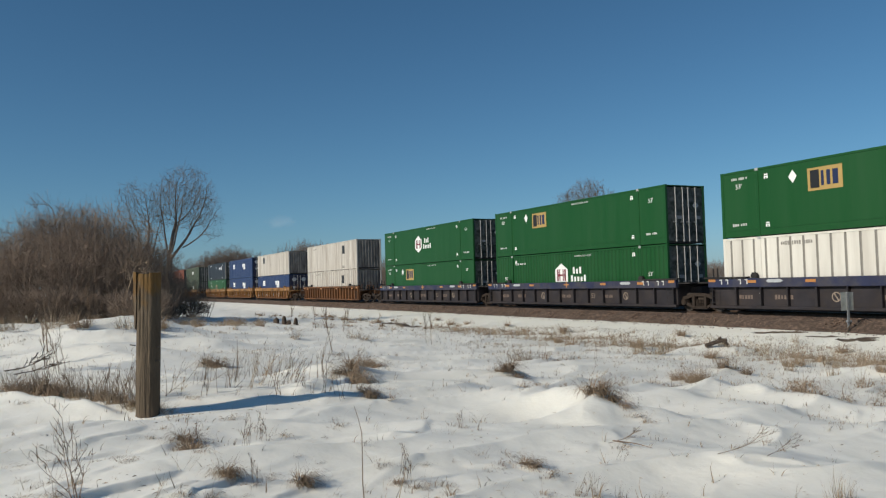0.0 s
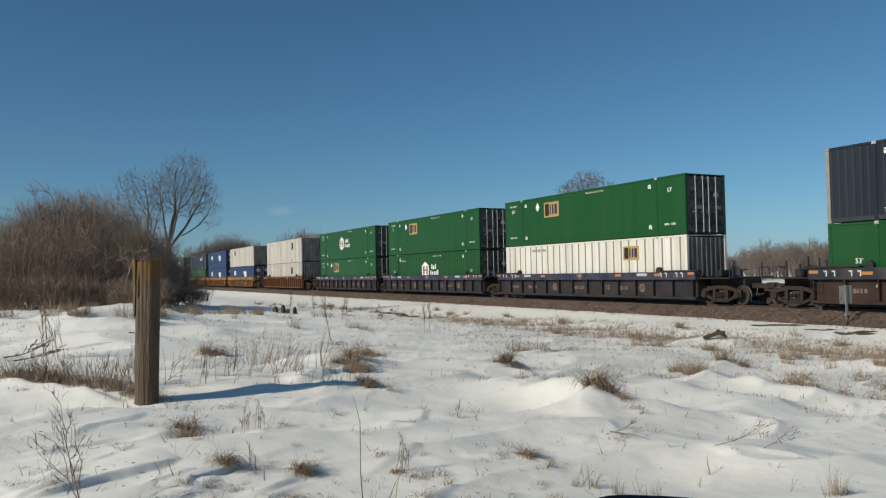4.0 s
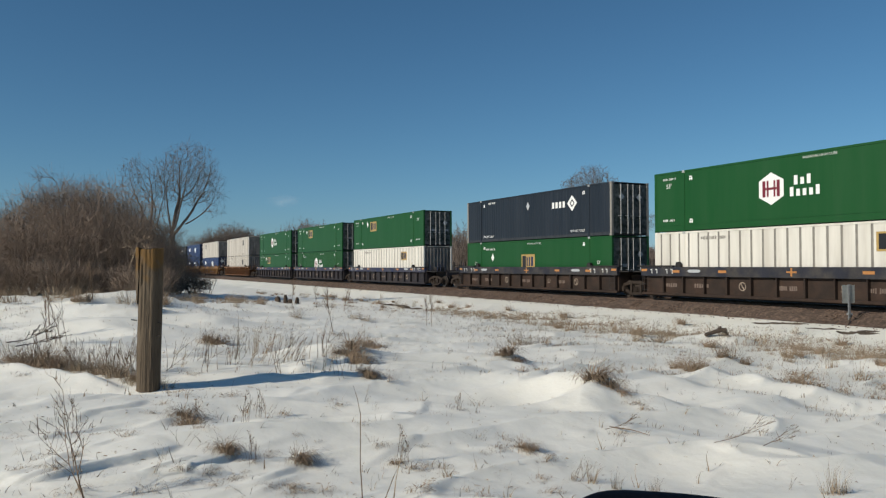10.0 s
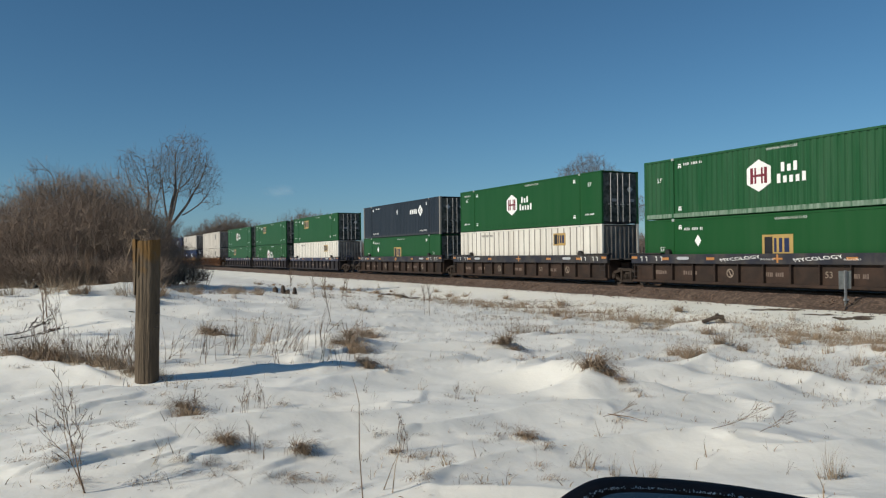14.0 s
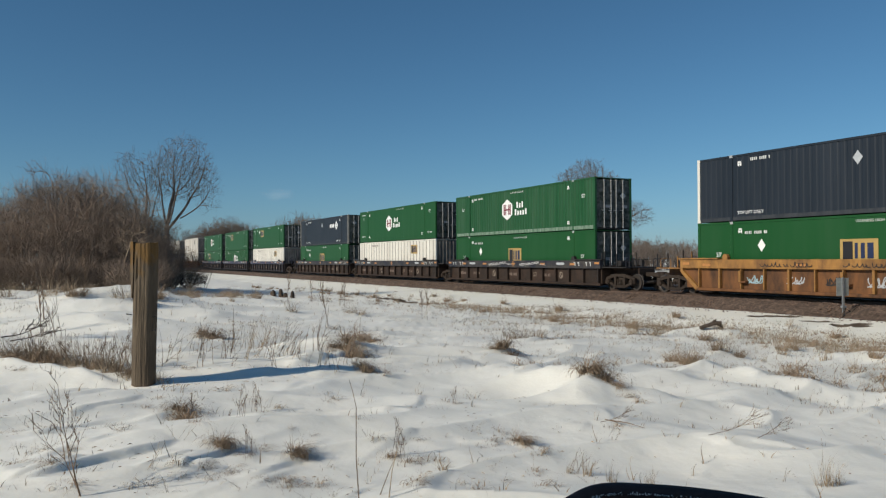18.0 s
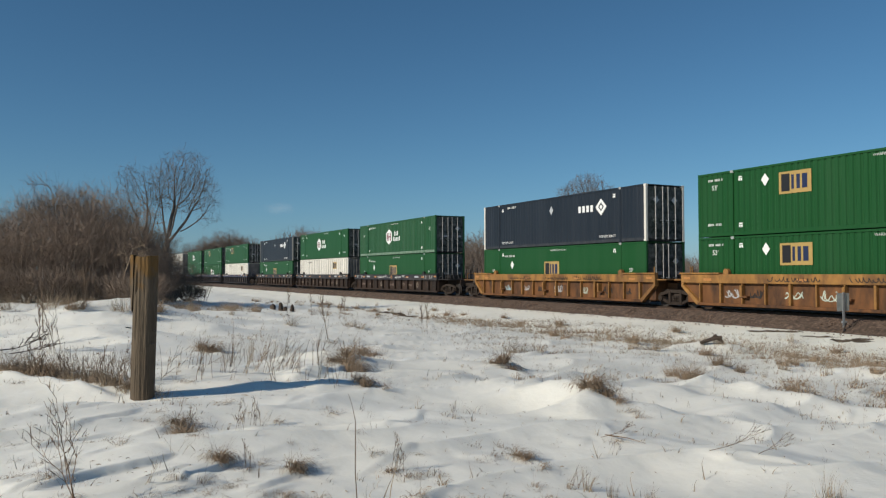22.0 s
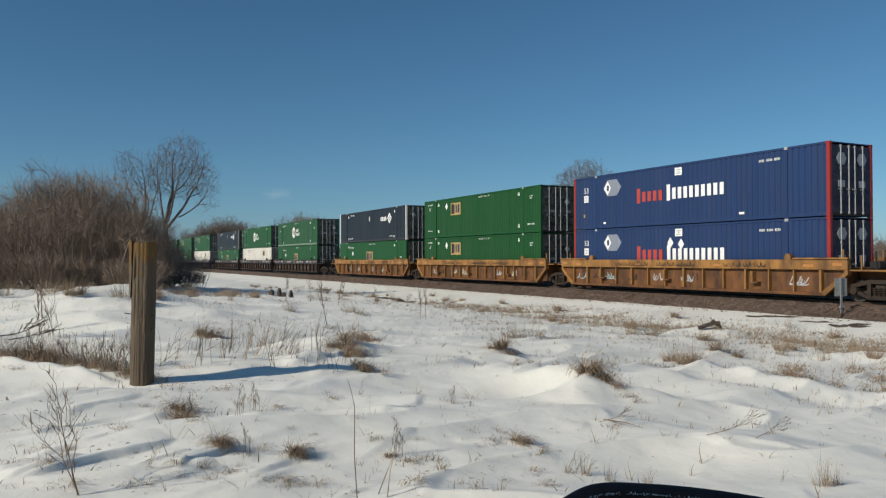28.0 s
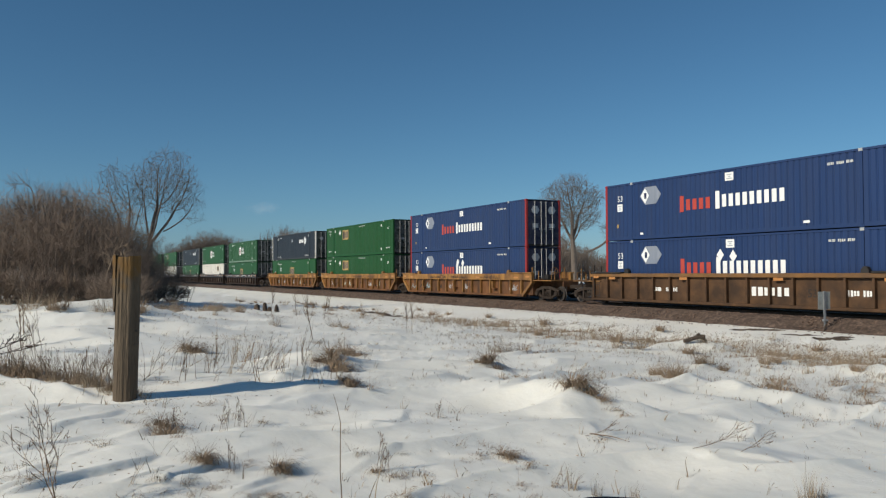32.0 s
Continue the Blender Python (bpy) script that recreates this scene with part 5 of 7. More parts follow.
def fork(L, rnd, p, d, length, r, level, blobs, base, tip, twig):
    """A limb that forks again and again in narrow angles, as long as it stays within the crown."""
    pts, d = wander(rnd, p, d, length, 3, 0.055, 0.03)
    end = pts[-1]
    inside = end.z < base or any(((end.x - b[0]) / b[3]) ** 2 + ((end.y - b[1]) / b[4]) ** 2 + ((end.z - b[2]) / b[5]) ** 2 < 1 for b in blobs)
    L.limb(pts, r, max(tip, r * 0.74) if inside and level else tip, 6 if r > 0.05 else 4 if r > tip * 3 else 3 if r > tip * 1.5 else 2)
    if level == 0 or not inside:
        for _ in range(5):
            e = (d + Vector((rnd.gauss(0, 0.45), rnd.gauss(0, 0.45), rnd.gauss(0.08, 0.35)))).normalized()
            q, _ = wander(rnd, pts[rnd.randrange(1, 4)], e, twig * rnd.uniform(0.5, 1.2), 2, 0.1, 0.03)
            L.limb(q, tip, tip * 0.5, 2)
        return
    side = Vector((rnd.gauss(0, 1), rnd.gauss(0, 1), rnd.gauss(0, 0.4)))
    side = (side - d * side.dot(d)).normalized()
    for lean, ratio, thick in ((0.24, 0.88, 0.74), (-0.50, 0.80, 0.55)):
        e = d + side * lean * rnd.uniform(0.6, 1.4)
        fork(L, rnd, end, e, length * ratio * rnd.uniform(0.8, 1.12), max(tip, r * thick), level - 1, blobs, base, tip, twig)
    for _ in range(1 if level < 6 else 0):
        e = d + Vector((rnd.gauss(0, 0.5), rnd.gauss(0, 0.5), rnd.gauss(0.05, 0.4)))
        fork(L, rnd, pts[1 + rnd.randrange(2)], e, length * rnd.uniform(0.4, 0.65), max(tip, r * 0.4), max(0, level - 3), blobs, base, tip, twig)


def sample_blobs(rng, blobs, count):
    """Points spread through a crown of several rounded masses, thicker towards the outside."""
    vol = np.array([b[3] * b[4] * b[5] for b in blobs])
    out = []
    for b, n in zip(blobs, (count * vol / vol.sum()).astype(int)):
        d = rng.normal(size=(n, 3))
        d /= np.linalg.norm(d, axis=1)[:, None]
        out.append(np.array(b[:3]) + d * (rng.random(n) ** 0.42)[:, None] * np.array(b[3:6]))
    return np.vstack(out)


def grow(L, rng, goals, starts, step, reach, kill, lift, tip, thick, twig, twigs=2, power=1.65, keep=0.95):
    """Branches that reach out for free room in a crown, thin at their ends and thicker where they have joined."""
    nodes, parent, kids = [], [], []

    def add(p, k):
        nodes.append(np.array(p, float)), parent.append(k), kids.append(0)
        return len(nodes) - 1

    for line in starts:
        k = -1
        for p in line:
            k = add(p, k)
    dist = np.full(len(goals), 1e9)
    near = np.zeros(len(goals), int)

    def look_at(ids):
        nonlocal dist, near
        for i in ids:
            d = np.linalg.norm(goals - nodes[i], axis=1)
            m = d < dist
            dist[m], near[m] = d[m], i

    look_at(range(len(nodes)))
    for _ in range(90):
        alive = dist > kill
        goals, dist, near = goals[alive], dist[alive], near[alive]
        pull = dist < reach
        if not pull.any():
            break
        fresh = []
        for i in np.unique(near[pull]):
            if kids[i] > 2:
                continue
            g = goals[pull & (near == i)] - nodes[i]
            d = (g / np.linalg.norm(g, axis=1)[:, None]).mean(axis=0) + rng.normal(0, 0.07, 3)
            d /= max(1e-6, np.linalg.norm(d))
            if parent[i] >= 0:
                back = nodes[i] - nodes[parent[i]]
                d = d + keep * back / max(1e-6, np.linalg.norm(back))
            d[2] += lift
            kids[i] += 1
            fresh.append(add(nodes[i] + d / np.linalg.norm(d) * step, int(i)))
        if not fresh:
            break
        look_at(fresh)
    n = len(nodes)
    load = np.zeros(n)
    child = [[] for _ in range(n)]
    for i in range(n - 1, -1, -1):
        load[i] = max(load[i], 1.0)
        if parent[i] >= 0:
            load[parent[i]] += load[i]
            child[parent[i]].append(i)
    top = load.max()
    rad = np.maximum(tip, thick * (load / top) ** (1 / power))
    pts = [Vector(p) for p in nodes]
    todo = [(i, None) for i in range(n) if parent[i] < 0]
    while todo:
        i, first = todo.pop()
        run, rr = ([pts[first]], [min(rad[first], rad[i] * 1.25)]) if first is not None else ([], [])
        while True:
            run.append(pts[i]), rr.append(rad[i])
            c = sorted(child[i], key=lambda j: -load[j])
            todo += [(j, i) for j in c[1:]]
            if not c:
                break
            i = c[0]
        if len(run) > 1:
            L.branch(run, rr, 6 if rr[0] > 0.06 else 4 if rr[0] > tip * 4 else 3 if rr[0] > tip * 2 else 2)
    for i in range(n):
        if rad[i] > tip * 2.6 or parent[i] < 0:
            continue
        d = (pts[i] - pts[parent[i]]).normalized()
        for _ in range(twigs + (2 if not child[i] else 0)):
            e = (d + Vector(rng.normal(0, 0.36, 3)) + Vector((0, 0, lift))).normalized()
            q = pts[i] + e * twig * rng.uniform(0.3, 0.7)
            r = q + (e + Vector(rng.normal(0, 0.25, 3)) + Vector((0, 0, lift * 0.5))).normalized() * twig * rng.uniform(0.2, 0.5)
            L.limb([pts[i], q, r], tip * 0.9, tip * 0.45, 2)


def tree(label, base, trunk, limbs, blobs, mat, seed, goals, tip, thick, step=0.22, twig=0.4, group="", twigs=2):
    """A bare tree: trunk and crown, both in the tree's own space. trunk: points and radii; limbs: start, direction, length."""
    rng = np.random.default_rng(seed)
    t = tagged(new("tree"), label, "tree", group)
    bm = bmesh.new()
    tube(bm, [Vector(p) for p, _ in trunk], [r for _, r in trunk], 8)
    part("trunk", bm, mat, t)
    C = Limbs()
    starts = []
    for p, d, length in limbs:
        d = Vector(d).normalized()
        line, q = [Vector(p)], Vector(p)
        for i in range(max(2, int(length / step))):
            d = (d + Vector(rng.normal(0, 0.05, 3)) + Vector((0, 0, 0.035))).normalized()
            q = q + d * step
            line.append(q.copy())
        starts.append(line)
    grow(C, rng, sample_blobs(rng, blobs, goals), starts, step, step * 9, step * 1.02, 0.10, tip, thick, twig, twigs)
    cr = new("crown", C.mesh("crown", mat))
    cr.parent = t
    t.location = base
    return t


def stand(x, y, sink=0.05):
    return (x, y, ground_z(x, y) - sink)


# the trees behind the thicket
tree("bare tree with a wide upswept rounded crown behind the thicket", stand(-16.4, 46),
     [((0, 0, 0), 0.24), ((0.02, 0, 1.4), 0.20), ((-0.02, 0, 2.7), 0.18), ((0.0, 0, 3.75), 0.15)],
     [((0, 0, 3.4), (-0.30, 0.1, 1), 1.7), ((0, 0, 3.6), (-0.12, -0.2, 1), 1.9), ((0, 0, 3.7), (0.10, 0.25, 1), 2.0), ((0, 0, 3.6), (0.36, -0.15, 1), 1.9), ((0.05, 0, 3.5), (0.80, 0.15, 0.95), 2.1), ((0.75, 0.1, 4.2), (1.0, 0, 0.25), 1.2)],
     [(0.95, 0, 7.05, 1.75, 1.7, 1.95), (2.1, 0, 6.3, 1.0, 1.1, 1.35), (-0.25, 0, 6.75, 0.75, 1.0, 1.5), (2.4, 0, 4.95, 0.75, 0.7, 0.35)],
     M["bark"], 11, 2600, 0.0050, 0.105, 0.18, 0.5, twigs=1)
tree("slender bare tree with thin upright limbs behind the thicket", stand(-17.55, 45.5),
     [((0, 0, 0), 0.15), ((-0.05, 0, 1.5), 0.12), ((0, 0, 2.9), 0.10)],
     [((0, 0, 2.8), (0.28, 0.1, 1), 2.4), ((0, 0, 2.9), (-0.12, -0.1, 1), 2.4), ((0, 0, 2.8), (-0.40, 0.1, 1), 2.2), ((-0.1, 0, 2.9), (0.06, 0.3, 1), 2.2)],
     [(-0.8, 0, 6.4, 1.0, 1.0, 1.7), (0.45, 0, 6.2, 0.75, 0.9, 1.7)],
     M["bark"], 12, 1300, 0.0050, 0.068, 0.18, 0.48, twigs=1)
# the tree beyond the railway, with one low limb reaching out
tree("large bare tree beyond the railway with a low leaning limb", (15.9, 86, base_z(across(15.9, 86)) - 0.6),
     [((0.2, 0, 0), 0.40), ((0.3, 0, 2.2), 0.34), ((0.2, 0, 4.4), 0.29), ((0.1, 0, 6.0), 0.24)],
     [((0.1, 0, 5.8), (-0.55, 0.2, 1), 2.4), ((0.1, 0, 6.0), (-0.15, -0.2, 1), 2.6), ((0.1, 0, 6.0), (0.25, 0.2, 1), 2.6), ((0.1, 0, 5.6), (0.7, -0.1, 1), 2.4), ((0.2, 0, 5.0), (-0.9, 0.1, 0.8), 2.2),
      ((0.3, 0, 2.4), (0.62, 0, 1), 2.6), ((1.6, 0, 4.5), (1.0, 0, 0.42), 2.6)],
     [(-1.5, 0, 10.5, 1.8, 1.6, 1.7), (0.2, 0, 11.4, 1.9, 1.8, 1.8), (2.0, 0, 10.5, 1.6, 1.5, 1.5), (0.2, 0, 8.6, 3.0, 2.4, 1.8), (5.2, 0, 7.1, 1.9, 1.5, 1.3), (-2.2, 0, 7.6, 1.3, 1.2, 1.0)],
     M["bark"], 21, 4200, 0.0098, 0.20, 0.27, 0.75)


def fan_mesh(seed, height, radius, stems, levels, tip, twig, mat, spread=0.8, r0=None):
    """A bush: many straight stems that fan out from the ground and fork into one rounded mass of twigs."""
    rnd = random.Random(seed)
    L = Limbs()
    blobs = [(0, 0, height * 0.5, radius, radius, height * 0.5)]
    for i in range(stems):
        a = 6.283 * i / stems + rnd.uniform(-0.3, 0.3)
        lean = spread * rnd.random() ** 0.6
        q = rnd.uniform(0.0, 0.25) * radius
        fork(L, rnd, Vector((q * math.cos(a), q * math.sin(a), 0)), Vector((lean * math.cos(a), lean * math.sin(a), 1)), height * rnd.uniform(0.20, 0.30), r0 or tip * 4, levels, blobs, height * 0.25, tip, twig)
    return L.mesh("crown", mat)


def thicket_mesh(seed, height, radius, stems, goals, tip, thick, twig, mat, twigs=2):
    """A tall bush: many upright stems that fan out from the ground and fill one ragged, flat-topped mass."""
    rng = np.random.default_rng(seed)
    L = Limbs()
    blobs = [(0, 0, height * 0.55, radius, radius, height * 0.42)]
    for _ in range(5):
        a, q = rng.uniform(0, 6.283), radius * rng.uniform(0.3, 0.75)
        blobs.append((q * math.cos(a), q * math.sin(a), height * rng.uniform(0.66, 0.86), radius * 0.36, radius * 0.36, height * rng.uniform(0.15, 0.26)))
    starts = []
    for i in range(stems):
        a, lean, q = 6.283 * i / stems + rng.uniform(-0.3, 0.3), 0.55 * rng.random() ** 0.6, radius * rng.uniform(0.05, 0.45)
        d = Vector((lean * math.cos(a), lean * math.sin(a), 1)).normalized()
        p = Vector((q * math.cos(a), q * math.sin(a), 0))
        line = [p]
        for _ in range(int(height * rng.uniform(0.35, 0.6) / 0.22)):
            d = (d + Vector(rng.normal(0, 0.05, 3)) + Vector((0, 0, 0.02))).normalized()
            p = p + d * 0.22
            line.append(p)
        starts.append(line)
    grow(L, rng, sample_blobs(rng, blobs, goals), starts, 0.2, 1.7, 0.24, 0.34, tip, thick, twig, twigs, keep=1.15)
    return L.mesh("crown", mat)


def shrub(label, me, x, y, k, turn, group, sink=0.08, kz=1.0):
    s = tagged(new("shrub"), label, "shrub", group)
    b = new("crown", me)
    b.parent = s
    s.matrix_basis = Matrix.Translation((x, y, (ground_z(x, y) if y < 70 else base_z(across(x, y)) + 0.0) - sink)) @ Matrix.Rotation(turn, 4, "Z")
    s.scale = (k, k, k * kz)
    return s


def build_thicket():
    rnd = random.Random(6)
    kinds = [thicket_mesh(31 + i, 4.5, 1.65, 15, 1250, 0.0045, 0.036, 0.6, M["twig"], 1) for i in range(4)]
    low = [fan_mesh(37 + i, 1.6, 1.0, 20, 3, 0.0048, 0.34, M["twig"]) for i in range(2)]
    i = 0
    for y, n in ((34.6, 8), (36.2, 9), (38.0, 9), (40.0, 9)):
        for j in range(n):
            k = -0.60 + 0.245 * (j + 0.5 + rnd.uniform(-0.3, 0.3)) / n         # x over y
            u = (k + 0.471) / (0.152 if k < -0.471 else 0.122)
            top = 0.146 * y * max(0.06, 1 - u * u) ** 0.5 * (0.80 if y < 35 else 1.0)
            x = k * y
            size = max(0.34, top / 4.5 * rnd.uniform(0.86, 1.06))
            shrub("tall bare thicket shrub of red-brown twigs", kinds[i % 4], x, y + rnd.uniform(-0.4, 0.4), size, rnd.uniform(0, 6.28), "shrubs of the thicket")
            i += 1
    for j in range(2, 16):
        x, y = -21.0 + 0.56 * j, rnd.uniform(32.6, 33.8)
        shrub("low bare shrub at the edge of the thicket", low[j % 2], x, y, rnd.uniform(0.6, 1.15), rnd.uniform(0, 6.28), "shrubs of the thicket")
    # brush that thins out towards the trees
    for x, y, k in ((-15.4, 40.0, 0.55), (-15.2, 42.5, 0.62), (-14.6, 44.0, 0.52), (-16.2, 43.5, 0.80), (-17.2, 42.0, 0.95), (-15.8, 44.8, 0.6), (-17.4, 44.0, 1.0), (-18.4, 43.2, 1.05), (-14.3, 43.2, 0.45), (-14.8, 42.0, 0.55), (-14.1, 45.0, 0.42)):
        shrub("bare brush between the thicket and the trees", kinds[i % 4], x, y, k, x * 3, "shrubs of the thicket")
        i += 1
    # a pale sapling in front
    tree("thin pale sapling leaning in front of the thicket", stand(-13.8, 33.0), [((0, 0, 0), 0.035), ((0.12, 0, 0.9), 0.026)], [((0.12, 0, 0.85), (0.30, 0, 1), 0.8), ((0.14, 0, 0.9), (0.8, 0.1, 1), 0.6)], [(0.75, 0, 2.1, 0.7, 0.4, 0.7)], M["straw_brown"], 61, 70, 0.006, 0.02, 0.14, 0.25)
    dark = fan_mesh(44, 1.45, 1.15, 18, 3, 0.010, 0.22, M["twig_dark"], 1.5, 0.03)
    for x, y, k in ((-16.0, 45.5, 1.0), (-15.1, 46.0, 0.9), (-16.9, 45.8, 0.9)):
        shrub("dark tangled brush at the foot of the tree", dark, x, y, k, x, "dark brush under the tree")
    # the branching weed in the near snow
    L = Limbs()
    for p, d, r in (((0, 0, 0), (-0.34, 0, 1), 0.0055), ((-0.02, 0, 0.06), (-0.55, 0.1, 1), 0.004), ((-0.06, 0, 0.17), (-0.2, 0.1, 1), 0.003)):
        fork(L, rnd, Vector(p), Vector(d), 0.17, r, 3, [(-0.15, 0, 0.3, 0.17, 0.12, 0.34)], 0.1, 0.0015, 0.05)
    w = tagged(new("weed", L.mesh("stems", M["stem"])), "tall bare branching weed leaning in the snow", "weed", "dry tufts in the snow")
    w.location = (-1.92, 4.12, ground_z(-1.92, 4.12) - 0.02)


build_thicket()


def build_cloud():
    """A thin wisp low in the clear sky."""
    m = bpy.data.materials.new("thin_cloud")
    m.use_nodes = True
    nodes, links = m.node_tree.nodes, m.node_tree.links
    b = nodes["Principled BSDF"]
    b.inputs["Base Color"].default_value = (0.9, 0.9, 0.9, 1)
    b.inputs["Roughness"].default_value = 1.0
    co, n = nodes.new("ShaderNodeTexCoord"), nodes.new("ShaderNodeTexNoise")
    n.inputs["Scale"].default_value, n.inputs["Detail"].default_value = 0.07, 6
    ball, fall = nodes.new("ShaderNodeVectorMath"), nodes.new("ShaderNodeMapRange")
    ball.operation = "LENGTH"
    mp = nodes.new("ShaderNodeMapping")
    mp.inputs["Scale"].default_value = (1 / 40, 0, 1 / 15)
    links.new(co.outputs["Object"], mp.inputs[0]), links.new(mp.outputs[0], ball.inputs[0]), links.new(co.outputs["Object"], n.inputs["Vector"])
    fall.inputs["From Min"].default_value, fall.inputs["From Max"].default_value = 1.0, 0.0
    links.new(ball.outputs["Value"], fall.inputs["Value"])
    mul, thinner = nodes.new("ShaderNodeMath"), nodes.new("ShaderNodeMapRange")
    mul.operation = "MULTIPLY"
    links.new(fall.outputs[0], mul.inputs[0]), links.new(n.outputs["Fac"], mul.inputs[1])
    thinner.inputs["From Min"].default_value, thinner.inputs["From Max"].default_value, thinner.inputs["To Max"].default_value = 0.05, 0.55, 0.11
    links.new(mul.outputs[0], thinner.inputs["Value"]), links.new(thinner.outputs[0], b.inputs["Alpha"])
    v, f = [], []
    for j in range(9):
        for i in range(17):
            x, z = -40 + 5 * i, -16 + 4 * j
            v.append((x, 6 * noise.noise(Vector((x * 0.06, z * 0.1, 0.5))), z))
    for j in range(8):
        for i in range(16):
            o = j * 17 + i
            f.append((o, o + 1, o + 18, o + 17))
    me = bpy.data.meshes.new("cloud")
    me.from_pydata(v, [], f)
    me.polygons.foreach_set("use_smooth", [True] * len(me.polygons))
    me.materials.append(m)
    c = tagged(new("cloud", me), "thin white wisp of cloud low in the sky", "cloud", kind="structure")
    c.visible_shadow = False
    c.matrix_basis = pose(-318, 1500, 128, 0, 0, 12)


build_cloud()


def build_far_woods():
    rnd = random.Random(9)
    tall = [fan_mesh(50 + i, 11.0, 3.0 + 0.4 * i, 8, 5, 0.018, 0.9, M["bark_far"], 0.5, 0.12) for i in range(4)]
    small = [fan_mesh(56 + i, 8.0, 3.0, 9, 4, 0.020, 0.8, M["bark_far"], 0.6, 0.10) for i in range(3)]

    def far(x, y, k, label):
        s = tagged(new("tree"), label, "tree", "far trees beyond the railway")
        b = new("crown", rnd.choice(tall if y > 170 else small))
        b.parent = s
        s.location = (x, y, base_z(across(x, y)) - 0.1)
        s.rotation_euler = (0, 0, rnd.uniform(0, 6.28))
        s.scale = (k, k, k)

    # the tall clumps: where, spread, number, height
    for x0, x1, count, top in ((-67, -60, 7, 0.86), (-62, -50, 16, 1.13), (-51, -47, 6, 0.92), (-42, -32, 13, 1.22), (-72, -66, 6, 0.7), (-48, -41, 6, 0.62)):
        for i in range(count):
            d = rnd.uniform(192, 216)
            x = x0 + (x1 - x0) * (i + rnd.random()) / count
            k = (x - (x0 + x1) / 2) / (x1 - x0)
            far(x * d / 200, d, top * (1.02 - 0.7 * k * k) * rnd.uniform(0.85, 1.05), "far bare tree in a clump beyond the railway")
    far(5.3, 100, 0.92, "small bare tree beyond the railway")
    for x, y, k in ((3.6, 103, 0.7), (12.6, 100, 0.98), (14.3, 102, 1.02), (15.6, 99, 0.9), (11.4, 104, 0.8), (18.0, 104, 0.75)):
        far(x, y, k, "small bare tree beyond the railway")
    # low scrub along the whole far edge of the field, in tall and low stretches
    skyline = ((-0.45, 0.030), (-0.1, 0.030), (0.0, 0.044), (0.02, 0.056), (0.05, 0.034), (0.12, 0.046), (0.15, 0.056), (0.18, 0.036), (0.25, 0.027), (0.30, 0.024), (0.34, 0.019), (0.37, 0.018), (0.41, 0.033), (0.46, 0.035), (0.7, 0.03))
    for i in range(190):
        k = -0.42 + 1.02 * i / 189 + rnd.uniform(-0.006, 0.006)
        d = rnd.uniform(100, 128) if k > -0.1 else rnd.uniform(200, 240)
        size = rnd.uniform(0.42, 0.62)
        if k > -0.1:
            for (a, ha), (b, hb) in zip(skyline, skyline[1:]):
                if a <= k < b:
                    size = (2.3 + (ha + (hb - ha) * (k - a) / (b - a)) * d) / 8.0 * rnd.uniform(0.68, 1.0)
        far(k * d, d, size, "low bare scrub tree along the far field edge")


build_far_woods()


# ---- fence post ----
def wood_material():
    m = material("weathered_post_wood", (0.118, 0.090, 0.062), 0.9, vary=0.28, scale=26, dirt=(0.070, 0.052, 0.036), dirt_amount=0.8, dirt_scale=6, bump=0.7, bump_scale=40, streak=0.22)
    nt = m.node_tree
    b = nt.nodes["Principled BSDF"]
    old = b.inputs["Base Color"].links[0].from_socket
    co = nt.nodes.new("ShaderNodeTexCoord")
    sep = nt.nodes.new("ShaderNodeSeparateXYZ")
    nt.links.new(co.outputs["Object"], sep.inputs[0])
    n = nt.nodes.new("ShaderNodeTexNoise")
    n.inputs["Scale"].default_value, n.inputs["Detail"].default_value = 9, 6
    nt.links.new(co.outputs["Object"], n.inputs["Vector"])
    add = nt.nodes.new("ShaderNodeMath")
    add.operation = "MULTIPLY_ADD"
    nt.links.new(n.outputs["Fac"], add.inputs[0])
    add.inputs[1].default_value = 0.9
    nt.links.new(sep.outputs["Z"], add.inputs[2])
    r = nt.nodes.new("ShaderNodeMapRange")
    r.inputs["From Min"].default_value, r.inputs["From Max"].default_value = 1.62, 1.86
    r.inputs["To Max"].default_value = 0.85
    nt.links.new(add.outputs[0], r.inputs["Value"])
    mix = nt.nodes.new("ShaderNodeMix")
    mix.data_type = "RGBA"
    nt.links.new(r.outputs[0], mix.inputs["Factor"])
    nt.links.new(old, mix.inputs["A"])
    mix.inputs["B"].default_value = (0.15, 0.082, 0.024, 1)
    nt.links.new(mix.outputs["Result"], b.inputs["Base Color"])
    return m


